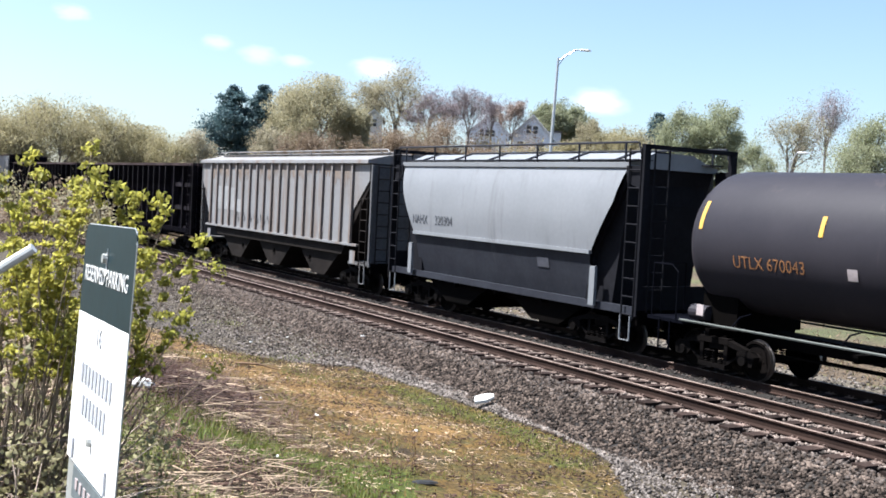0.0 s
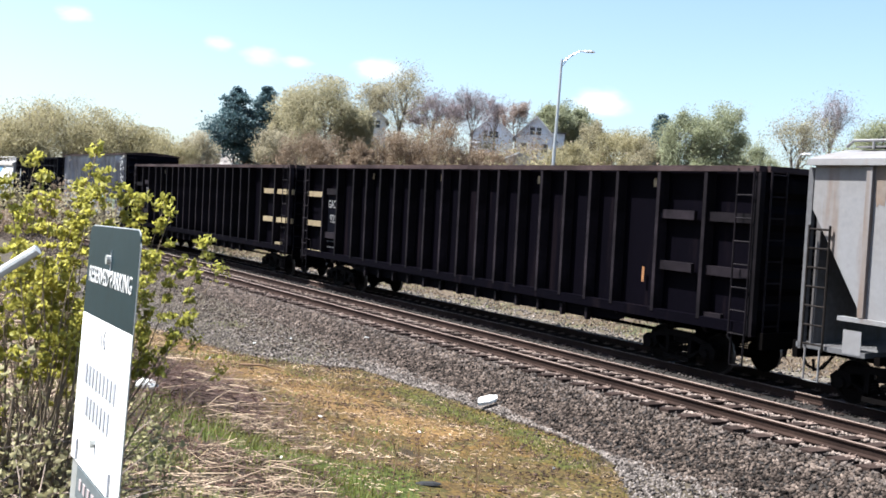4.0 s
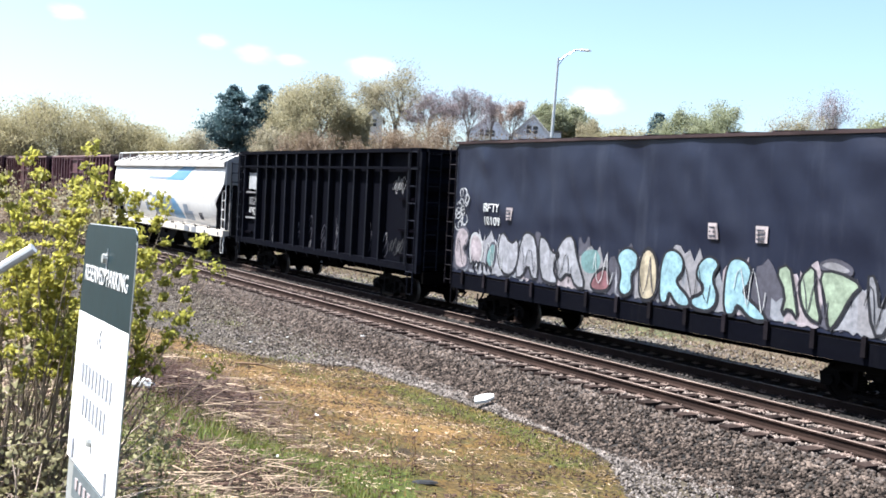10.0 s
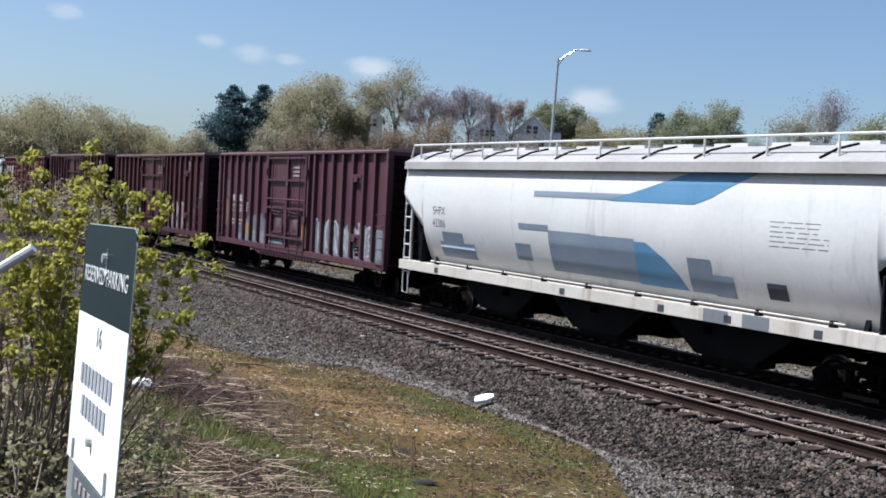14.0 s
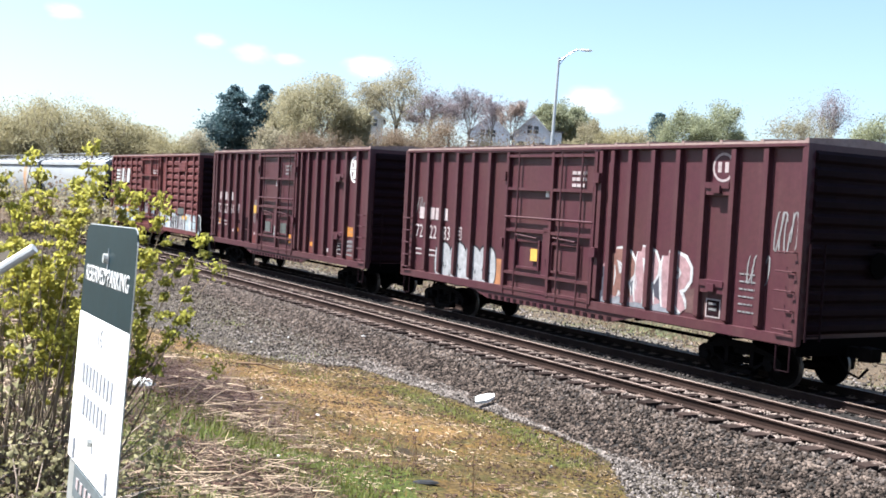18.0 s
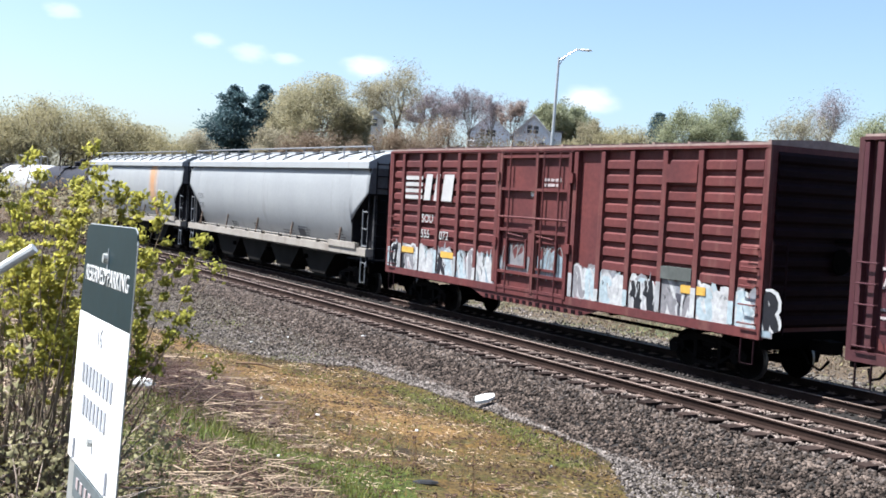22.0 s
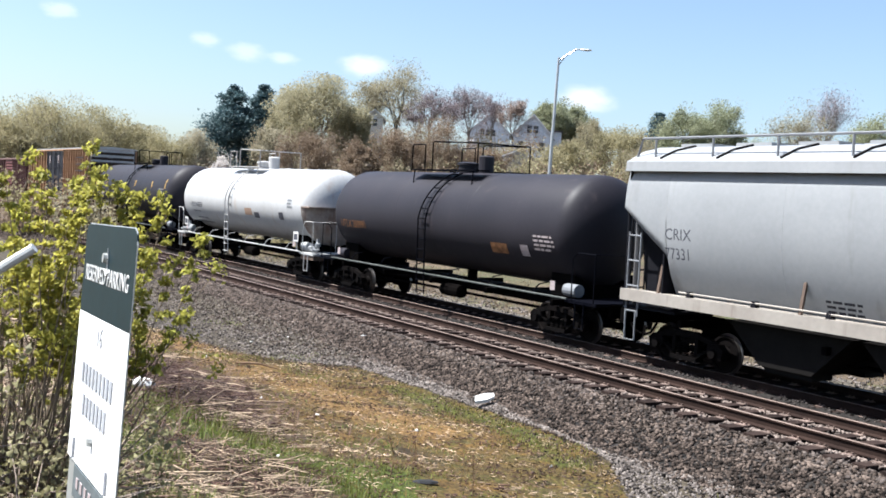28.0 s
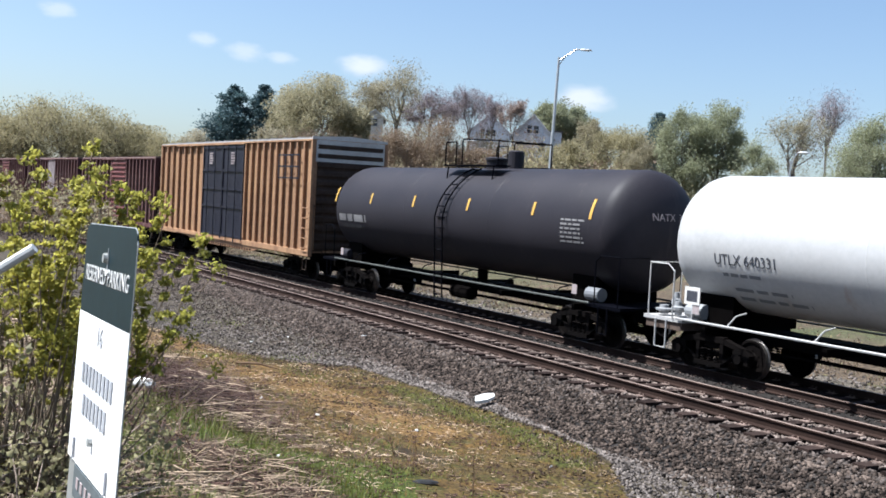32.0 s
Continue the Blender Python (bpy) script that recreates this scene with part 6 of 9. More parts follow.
lettering(r, "77345", -8.27, 2.42, side_y(2.8), 0.36, M["letter_dark"], stretch=0.9)
for x, z, w, n in ((-4.2, 1.95, 0.9, 3), (-1.5, 2.0, 0.6, 3), (1.6, 1.9, 1.1, 4), (3.2, 2.1, 1.1, 5), (6.5, 2.0, 0.9, 4)):
    bars(r, x, z, side_y(z) - 0.02, w, n, 0.05, 0.05, M["letter_dark"] if n != 3 else M["hopper_band"], int(x * 10) + 99)
plate(r, "number_panel", 3.2, 3.8, 1.72, 2.02, side_y(1.85) - 0.02, M["letter_dark"])
sill_stays(r, (-7.9, -4.4, -0.8, 2.85, 7.15))

wrap(r, lambda z: side_y(z, 0), 0.0007)
r, hf = covered_hopper("light grey covered hopper with an orange rust stain", 48.85, 68.1, "hopper_cool", "hopper_end", "hopper_grey", "sill_cream", 4, cut=(3.5, 2.5), sill=(1.36, 1.62), cut_in=1.4, top_end=0.0, ladder_top=2.95)
lettering(r, "CRIX", -8.25, 2.85, side_y(3.3), 0.36, M["letter_dark"])
bm = B()
box(bm, 6.55, 8.75, -1.66, -1.5, 1.58, 1.78)
part("equipment_box", bm, M["sill_cream"], r, "pale box on the side sill")
lettering(r, "77331", -8.27, 2.42, side_y(2.8), 0.36, M["letter_dark"], stretch=0.9)
lettering(r, "ESTX", 5.6, 2.75, side_y(3.0), 0.5, M["letter"], stretch=1.1)
sill_stays(r, (-8.4, -4.4, -0.8, 2.85, 7.15))
rust_m = mat("thin rust stain", (0.36, 0.165, 0.06), (0.34, 0.23, 0.15), rough=0.8, blotch=1.3, dirt=(0.3, 0.2, 0.13), streak=0.5, vary=0.1)
rust_pale = mat("faint rust wash", (0.29, 0.245, 0.22), (0.27, 0.25, 0.245), rough=0.7, blotch=1.0, vary=0.08)
rust_mid = mat("rust wash", (0.31, 0.2, 0.12), (0.28, 0.22, 0.175), rough=0.7, blotch=1.0, vary=0.08)
rnd = random.Random(4)
for k in range(14):
    x = 3.85 + 0.125 * k
    m_ = rust_pale if k < 2 or k > 10 else rust_mid if k < 4 or k > 7 else rust_m
    lo = 1.65 if m_ is rust_m else rnd.uniform(1.7, 2.6)
    curved_patch(r, "rust_stain", [(x, x + 0.12, lo), (x + rnd.uniform(-0.02, 0.02), x + 0.125, 3.0), (x, x + 0.125, rnd.uniform(4.1, 4.36) if m_ is rust_pale else 4.36)], m_, "orange rust stain", off=0.006 + 0.0006 * (k % 3), cols=1)
for x, z, w, n in ((-4.0, 1.95, 0.9, 3), (1.2, 1.9, 1.1, 4), (6.0, 2.0, 0.7, 3)):
    bars(r, x, z, side_y(z) - 0.02, w, n, 0.05, 0.05, M["hopper_band"], int(x * 10) + 77)
wrap(r, lambda z: side_y(z, 0), 0.0007)
# the white letters lie over the stain
for ob in r.children:
    if ob.name.startswith("lettering") and ob.data.vertices[0].co.x > 0:
        for v in ob.data.vertices:
            v.co.y -= 0.009

# -- the short round-sided hopper --
r, hf = start_car("covered_hopper", "pale grey round-sided two-bay covered hopper with a dark lower band", "hopper car", -179.1, -167.0, 1.75)
PROF = [(1.28, 1.2), (1.36, 1.5), (1.46, 2.0), (1.55, 2.4), (1.6, 2.9), (1.6, 3.4), (1.55, 3.9), (1.46, 4.3), (1.38, 4.5)]
ends = ((4.5, hf - 0.65), (3.6, hf - 0.95), (2.3, hf - 1.75), (1.2, hf - 1.8))


def x_end(z):
    return float(np.interp(z, [e[0] for e in ends[::-1]], [e[1] for e in ends[::-1]]))


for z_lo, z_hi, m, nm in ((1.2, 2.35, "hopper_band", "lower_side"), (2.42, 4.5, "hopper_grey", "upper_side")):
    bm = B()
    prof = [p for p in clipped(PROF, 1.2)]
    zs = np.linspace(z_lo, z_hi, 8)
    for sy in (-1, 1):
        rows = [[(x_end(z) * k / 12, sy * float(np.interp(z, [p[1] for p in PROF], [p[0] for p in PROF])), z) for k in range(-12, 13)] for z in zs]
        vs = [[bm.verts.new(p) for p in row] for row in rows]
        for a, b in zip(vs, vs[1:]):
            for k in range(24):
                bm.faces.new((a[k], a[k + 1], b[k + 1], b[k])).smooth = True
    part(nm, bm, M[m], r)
bm = B()
for sy in (-1, 1):
    y = sorted((sy * 1.5, sy * 1.6))
    box(bm, -x_end(2.38), x_end(2.38), y[0], y[1], 2.34, 2.43)
part("belt_rail", bm, M["hopper_grey"], r)
bm = B()
loft(bm, [[(x, -1.45, 4.46), (x, -1.45, 4.58), (x, -1.2, 4.62), (x, -0.6, 4.86), (x, 0.6, 4.86), (x, 1.2, 4.62), (x, 1.45, 4.58), (x, 1.45, 4.46)] for x in np.linspace(-hf + 0.6, hf - 0.6, 7)])
part("roof", bm, M["hopper_grey"], r)
for x in np.linspace(-hf + 1.4, hf - 1.4, 6):
    bm = B()
    tube(bm, [(x, -1.2, 4.64), (x + 0.1, -0.6, 4.88), (x + 0.12, 0.0, 4.9)], 0.035)
    part("roof_rib", bm, M["hopper_band"], r)
roof_rails(r, hf - 0.15, 1.42, 4.6, 5.05, 7, M["hopper_band"], M["hopper_band"])
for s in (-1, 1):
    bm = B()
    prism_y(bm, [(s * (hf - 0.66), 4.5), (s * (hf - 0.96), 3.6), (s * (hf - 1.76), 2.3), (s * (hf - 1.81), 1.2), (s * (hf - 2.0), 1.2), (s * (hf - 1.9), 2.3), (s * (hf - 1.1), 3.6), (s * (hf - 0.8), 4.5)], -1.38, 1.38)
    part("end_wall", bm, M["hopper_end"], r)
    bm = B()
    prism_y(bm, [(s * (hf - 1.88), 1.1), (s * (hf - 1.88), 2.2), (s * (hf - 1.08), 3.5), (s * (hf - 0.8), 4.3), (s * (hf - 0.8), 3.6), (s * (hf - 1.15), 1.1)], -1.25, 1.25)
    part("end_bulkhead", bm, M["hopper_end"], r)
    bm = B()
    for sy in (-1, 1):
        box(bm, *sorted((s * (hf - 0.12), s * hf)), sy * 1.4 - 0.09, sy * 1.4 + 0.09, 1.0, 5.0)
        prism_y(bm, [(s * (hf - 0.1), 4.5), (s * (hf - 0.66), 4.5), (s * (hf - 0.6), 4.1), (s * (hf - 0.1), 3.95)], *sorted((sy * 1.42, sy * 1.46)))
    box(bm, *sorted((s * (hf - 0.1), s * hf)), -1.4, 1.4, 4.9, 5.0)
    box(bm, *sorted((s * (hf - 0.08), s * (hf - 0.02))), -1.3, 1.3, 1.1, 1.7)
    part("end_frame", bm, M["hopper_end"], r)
    ladder(r, s * (hf - 0.3) - 0.2, s * (hf - 0.3) + 0.2, -1.5, 0.9, 4.9, 10, M["hopper_end"], 0.022)
    end_ladder(r, s * (hf + 0.03), -1.2, -0.75, 1.1, 4.9, 10, M["hopper_end"])
    stirrup(r, s * (hf - 0.35), -1.5, 0.42, 1.0, M["hopper_grey"])
    bm = B()
    box(bm, s * (hf - 1.55) - 0.1, s * (hf - 1.55) + 0.1, -1.58, -1.5, 1.1, 2.05)
    part("jack_pad", bm, M["hopper_grey"], r)
    bm = B()
    box(bm, *sorted((s * (hf - 1.8), s * hf)), -1.35, 1.35, 1.02, 1.1)
    part("end_platform", bm, M["hopper_end"], r)
bm = B()
for sy in (-1, 1):
    box(bm, -hf + 0.1, hf - 0.1, *sorted((sy * 1.3, sy * 1.42)), 1.02, 1.2)
part("side_sill", bm, M["hopper_band"], r)
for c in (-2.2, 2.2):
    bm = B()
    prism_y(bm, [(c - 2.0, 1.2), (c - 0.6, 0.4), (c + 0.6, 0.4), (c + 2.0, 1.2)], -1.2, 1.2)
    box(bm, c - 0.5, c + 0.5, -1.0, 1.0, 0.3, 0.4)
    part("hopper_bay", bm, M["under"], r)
lettering(r, "NAHX", -4.4, 2.68, -1.6, 0.4, M["letter_dark"], stretch=0.8)
lettering(r, "320304", -3.05, 2.68, -1.6, 0.4, M["letter_dark"], stretch=0.85)
plate(r, "number_panel", 2.1, 2.6, 1.85, 2.1, -1.53, M["letter_dark"])
wrap(r, lambda z: -float(np.interp(z, [p[1] for p in PROF], [p[0] for p in PROF])))

# -- the ribbed beige hopper --
r, hf = start_car("covered_hopper", "rust-stained beige ribbed three-bay covered hopper", "hopper car", -165.65, -148.1, 1.75)
bm = B()
for sy in (-1, 1):
    y = sorted((sy * 1.46, sy * 1.49))
    prism_y(bm, [(-hf + 0.2, 4.6), (-hf + 0.2, 3.7), (-hf + 1.5, 1.7), (hf - 1.5, 1.7), (hf - 1.5, 2.8), (hf - 0.28, 3.95), (hf - 0.28, 4.6)], y[0], y[1])
part("side_sheet", bm, M["hopper_tan"], r)
bm = B()
loft(bm, [[(x, -1.62, 4.54), (x, -1.61, 4.66), (x, -1.3, 4.74), (x, -0.5, 4.9), (x, 0.5, 4.9), (x, 1.3, 4.74), (x, 1.61, 4.66), (x, 1.62, 4.54)] for x in (-hf + 0.1, 0, hf - 0.2)])
part("roof", bm, M["hopper_tan"], r)
me = None
for side in (-1, 1):
    for x in np.arange(-7.29, 7.4, 0.81):
        if me is None:
            bm = B()
            prism_x(bm, [(-1.49, 1.72), (-1.575, 1.76), (-1.575, 4.52), (-1.49, 4.55)], -0.06, 0.06)
            ob = part("side_post", bm, M["hopper_tan"], r)
            me = ob.data
        else:
            ob = link("side_post", me, None, r)
        ob.location.x = x
        if side > 0:
            ob.rotation_euler.z = math.pi
bm = B()
for sy in (-1, 1):
    box(bm, -hf + 1.0, hf - 0.9, *sorted((sy * 1.44, sy * 1.58)), 1.66, 1.74)
part("side_sill", bm, M["hopper_tan"], r)
# its dark colour stands in for the triangular shade at the ends
bm = B()
prism_y(bm, [(-hf + 0.25, 4.46), (-hf + 0.25, 3.6), (-hf + 2.3, 1.3), (hf - 2.3, 1.3), (hf - 0.35, 3.7), (hf - 0.35, 4.46)], -1.45, 1.45)
part("slope_sheet", bm, M["hopper_tan_shade"], r)
for i in range(3):
    c = (-4.3, 0, 4.3)[i]
    bm = B()
    prism_y(bm, [(c - 2.1, 1.6), (c - 0.55, 0.42), (c + 0.55, 0.42), (c + 2.1, 1.6)], -1.3, 1.3)
    box(bm, c - 0.5, c + 0.5, -1.1, 1.1, 0.3, 0.42)
    part("hopper_bay", bm, M["hopper_tan_shade"], r)
for s in (-1, 1):
    bm = B()
    for sy in (-1, 1):
        box(bm, *sorted((s * (hf - 0.18), s * (hf - 0.06))), sy * 1.45 - 0.05, sy * 1.45 + 0.05, 1.0, 4.5)
    box(bm, *sorted((s * (hf - 1.6), s * (hf - 0.02))), -1.5, 1.5, 1.02, 1.12)
    box(bm, *sorted((s * (hf - 0.34), s * (hf - 0.24))), -1.4, 1.4, 1.12, 4.5)
    part("end_frame", bm, M["hopper_upper"], r)
    ladder(r, s * (hf - 0.45) - 0.24, s * (hf - 0.45) + 0.24, -1.56, 1.0, 3.4, 7, M["hopper_tan_shade"], 0.024)
    end_ladder(r, s * (hf + 0.02), -1.3, -0.85, 1.1, 4.5, 9, M["hopper_tan_shade"])
    stirrup(r, s * (hf - 0.45), -1.54, 0.42, 1.05, M["hopper_tan"])
    plate(r, "end_board", *sorted((s * (hf - 1.5), s * (hf - 1.1))), 1.05, 1.5, -1.5, M["hopper_tan"])
roof_rails(r, hf - 0.3, 0.75, 4.9, 5.06, 9, M["hopper_tan"], M["hopper_tan"])
PALE = mat("thin pale overpaint", (0.235, 0.235, 0.24), (0.17, 0.168, 0.168), rough=0.6, blotch=1.5, vary=0.12)
plate(r, "paint_patch", -6.42, -4.92, 2.45, 3.5, -1.495, PALE, "patch of thin pale overpaint")
plate(r, "paint_patch", -4.8, -4.1, 2.45, 3.45, -1.495, PALE)
plate(r, "paint_patch", -3.98, -3.3, 2.4, 2.95, -1.495, PALE)
# rust that has run down from the eave
RUST_RUN = mat("rust run from a roof edge", (0.135, 0.1, 0.078), (0.142, 0.124, 0.112), rough=0.8, blotch=1.2, vary=0.14)
for k, x in enumerate(np.arange(-7.29, 6.5, 0.81)):
    rnd = random.Random(900 + k)
    deep = rnd.uniform(0.35, 0.8)
    low = [(x + 0.08 + 0.65 * i / 12, 4.5 - deep * rnd.uniform(0.25, 1.15)) for i in range(13)]
    flat_shape(r, "rust_run", low + [(x + 0.73, 4.52), (x + 0.08, 4.52)], -1.494, RUST_RUN, "rust run down from the roof edge", t=0.003)
for k in range(6):
    scrawl(r, -4.2 + k * 0.75, -3.65 + k * 0.75, 1.95, 2.45, -1.495, PAINT["ink"], 80 + k, 2, 0.02)
plate(r, "number_panel", hf - 4.15, hf - 3.8, 1.98, 2.32, -1.5, M["letter_dull"])


# -- tank cars --
def tank_car(label, u_front, u_rear, x0, x1, axis, rad, paint, rail_paint, plat, plat_kind, ladder_x, head_paint=None, stripes=()):
    """x0, x1: ends of the shell; plat: (x0, x1) of the platform on top."""
    root, half = start_car("tank_car", label, "tank car", u_front, u_rear, 1.85, frame_z=(0.72, 1.02), wide_sill=False)
    R_, P = M["overpaint" if rail_paint == "white" else rail_paint], M[paint]
    dome = rad * 0.52
    prof = [(x0 + dome * (1 - math.cos(a)), max(rad * math.sin(a), 0.02)) for a in np.linspace(0, math.pi / 2, 9)]
    prof += [(x, rad) for x in np.linspace(x0 + dome, x1 - dome, 8)[1:-1]]
    prof += [(x1 - dome * (1 - math.cos(a)), max(rad * math.sin(a), 0.02)) for a in np.linspace(math.pi / 2, 0, 9)]
    bm = B()
    turned(bm, prof, n=48, centre=(0, 0, axis))
    for f in bm.faces:
        f.smooth = True
    part("shell", bm, P, root)
    for x in np.linspace(x0 + dome, x1 - dome, 4)[1:3]:
        bm = B()
        turned(bm, [(x - 0.02, rad), (x - 0.012, rad + 0.003), (x + 0.012, rad + 0.003), (x + 0.02, rad)], n=48, centre=(0, 0, axis))
        part("weld_seam", bm, P, root)
    if head_paint:
        bm = B()
        zc = axis + 0.05
        rows = []
        for a in np.linspace(0.12, math.pi / 2 - 0.05, 7):
            rr, x = rad * math.sin(a) + 0.012, x1 - dome * (1 - math.cos(a)) + 0.012
            rows.append([(x, rr * math.cos(b), axis + rr * math.sin(b)) for b in np.linspace(math.pi, 2 * math.pi, 15)])
        loft(bm, rows, closed=False)
        part("jacket_end", bm, M[head_paint], root, "grimy lower half of the tank's end", smooth=True)
        bm = B()
        box(bm, x1 - dome * 0.9, x1 + 0.03, -rad, rad, axis - 0.02, axis + 0.03)
        part("jacket_seam", bm, M[head_paint], root)
    for s in (-1, 1):
        bm = B()
        prism_x(bm, [(-1.0, 1.0), (-1.0, axis - rad * 0.75), (-0.5, axis - rad * 0.92), (0.5, axis - rad * 0.92), (1.0, axis - rad * 0.75), (1.0, 1.0)], s * (half - 1.85) - 0.5, s * (half - 1.85) + 0.5)
        part("saddle", bm, M["under"], root)
        bm = B()
        box(bm, *sorted((s * (half - 1.25), s * half)), -1.4, 1.4, 1.02, 1.1)
        part("end_platform", bm, R_, root)
        if rail_paint == "white":
            bm = B()
            box(bm, *sorted((s * (half - 1.2), s * (half - 0.05))), -1.36, 1.36, 0.84, 1.018)
            part("platform_beam", bm, M["rust_dark"], root, "rusty beam under the platform")
            xp = s * (half - 1.55)
            bm = B()
            tube(bm, [(xp, -1.4, 1.1), (xp + 0.06, -1.42, 1.5)], 0.035)
            part("placard_post", bm, R_, root)
            plate(root, "placard", xp - 0.2, xp + 0.26, 1.48, 1.86, -1.45, M["white"], "white placard with a dark label", t=0.02)
            plate(root, "label", xp - 0.13, xp + 0.19, 1.55, 1.78, -1.473, M["letter_dark"], t=0.003)
            for k, (dx, y, z, w, h_) in enumerate(((0.5, -1.1, 1.3, 0.16, 0.3), (0.75, -0.95, 1.42, 0.12, 0.45), (0.95, -1.15, 1.24, 0.2, 0.2))):
                bm = B()
                turned(bm, [(z - h_ / 2, w * 0.5), (z - h_ * 0.2, w * 0.6), (z - h_ * 0.1, w), (z + h_ * 0.1, w), (z + h_ * 0.2, w * 0.55), (z + h_ / 2, w * 0.5)], n=10, centre=(s * (half - 1.25) + s * dx * 0.9, y, 0), axis="z")
                part("brake_valve", bm, M["hopper_cool"], root)
        xh = s * (half - 0.12)
        for path in [[(s * (half - 0.95), sy * 1.42, 1.1), (s * (half - 0.95), sy * 1.42, 2.15), (s * (half - 0.75), sy * 1.42, 2.3), (xh, sy * 1.38, 2.3)] for sy in (-1, 1)] + [[(xh, -1.38, 1.1), (xh, -1.38, 2.3), (xh, -0.4, 2.3), (xh, -0.4, 1.1)]]:
            bm = B()
            tube(bm, path, 0.017)
            part("end_handrail", bm, R_, root)
        stirrup(root, s * (half - 0.6), -1.42, 0.42, 1.05, R_)
        bm = B()
        turned(bm, [(-0.28, 0.03), (-0.25, 0.17), (0.25, 0.17), (0.28, 0.03)], n=14, centre=(s * (half - 1.35), -1.05, 1.3))
        part("brake_cylinder", bm, M["hopper_cool"] if rail_paint == "white" else P if s < 0 else M["hopper_grey"], root)
        plate(root, "placard", s * (half - 1.7) - 0.1, s * (half - 1.7) + 0.1, 1.28, 1.52, -1.45, M["letter_dull"], "diamond hazard placard holder")
    # the rail along the side, on brackets
    for sy in (-1, 1):
        bm = B()
        tube(bm, [(-half + 1.1, sy * 1.45, 1.12), (half - 1.1, sy * 1.45, 1.12)], 0.028)
        # black cars: rail coloured grey, standing in for its sunlit top
        part("side_rail", bm, R_ if rail_paint == "white" else M["placard_grey"], root)
        for x in np.linspace(-half + 2.6, half - 2.6, 6):
            bm = B()
            tube(bm, [(x, sy * 1.45, 1.1), (x + 0.14, sy * 1.32, 1.36), (x + 0.17, sy * 1.05, 1.42)], 0.018)
            part("bracket", bm, R_, root)
    # ladder from rail over the shell to the platform
    bm = B()
    for x in (ladder_x - 0.22, ladder_x + 0.22):
        pts = [(x, -1.52, 0.5), (x, -1.56, 1.2), (x, -rad - 0.1, axis)]
        pts += [(x + 0.45 * a, -(rad + 0.1) * math.cos(a), axis + (rad + 0.1) * math.sin(a)) for a in np.linspace(0.2, 1.15, 7)]
        tube(bm, pts, 0.024)
    for z in np.linspace(0.6, axis, 8):
        tube(bm, [(ladder_x - 0.22, -1.57, z), (ladder_x + 0.22, -1.57, z)], 0.02)
    for a in np.linspace(0.2, 1.1, 5):
        y, z = -(rad + 0.1) * math.cos(a), axis + (rad + 0.1) * math.sin(a)
        tube(bm, [(ladder_x - 0.22 + 0.45 * a, y, z), (ladder_x + 0.22 + 0.45 * a, y, z)], 0.02)
    part("ladder", bm, R_, root)
    # platform, its rails and the manway
    a, b = plat
    top = axis + rad
    for sy in (-1, 1):
        bm = B()
        box(bm, a, b, *sorted((sy * 0.5, sy * 1.0)), top + 0.02, top + 0.06)
        part("platform", bm, R_, root)
        for x in (a + 0.2, b - 0.2):
            bm = B()
            tube(bm, [(x, sy * 0.95, top + 0.04), (x, sy * 1.0, top - 0.5)], 0.022)
            part("platform_leg", bm, R_, root)
    bm = B()
    h = top + plat_kind
    mid = (a + b) / 2
    for sy in (-1, 1):
        y = sy * 0.95
        w = b - a
        for p in ([(a, y, top), (a, y, h - 0.06), (a + 0.05, y, h), (a + 0.21 * w, y, h), (a + 0.21 * w, y, top)], [(a + 0.33 * w, y, top), (a + 0.33 * w, y, h + 0.04), (a + 0.36 * w, y, h + 0.08), (b, y, h), (b, y, top)]):
            bm = B()
            tube(bm, p, 0.024)
            part("platform_rail", bm, R_, root)
    bm = B()
    tube(bm, [(b, -0.95, h), (b, 0.95, h)], 0.022)
    part("platform_rail", bm, R_, root)
    bm = B()
    turned(bm, [(top - 0.1, 0.32), (top + 0.22, 0.32), (top + 0.24, 0.36), (top + 0.3, 0.36), (top + 0.34, 0.2)], n=18, centre=(mid, 0, 0), axis="z")
    part("manway", bm, P, root)
    bm = B()
    turned(bm, [(top - 0.1, 0.24), (top + 0.5, 0.24), (top + 0.54, 0.18)], n=16, centre=(mid + 0.85, 0.1, 0), axis="z")
    part("valve_housing", bm, P, root)
    bm = B()
    turned(bm, [(0.95, 0.16), (axis - rad + 0.05, 0.16)], n=12, centre=(0.3, 0, 0), axis="z")
    part("bottom_outlet", bm, M["under"], root)
    for x, ln in stripes:
        bm = B()
        rr = rad + 0.006
        zs = np.linspace(axis + 0.25, axis + 0.25 + ln, 5)
        loft(bm, [[(x - 0.05, -math.sqrt(max(rr * rr - (z - axis) ** 2, 0)), z), (x + 0.05, -math.sqrt(max(rr * rr - (z - axis) ** 2, 0)), z), (x + 0.05, -math.sqrt(max(rr * rr - (z - axis) ** 2, 0)) - 0.006, z), (x - 0.05, -math.sqrt(max(rr * rr - (z - axis) ** 2, 0)) - 0.006, z)] for z in zs])
        part("reflector", bm, M["yellow"], root, "yellow reflective strip")
    return root, half


r, hf = tank_car("sun-faded black tank car with yellow reflective strips", -198.2, -179.4, -8.6, 8.65, 2.9, 1.55, "tank_black", "black", (-1.35, 1.85), 0.7, -0.75, stripes=((-7.75, 0.6), (-4.6, 0.4), (0.75, 0.5), (4.75, 0.5)))
lettering(r, "UTLX 670043", -6.8, 2.4, -1.53, 0.36, M["letter_orange"], stretch=0.9)
plate(r, "number_panel", -3.95, -3.73, 2.38, 2.6, -1.53, M["letter_dull"])
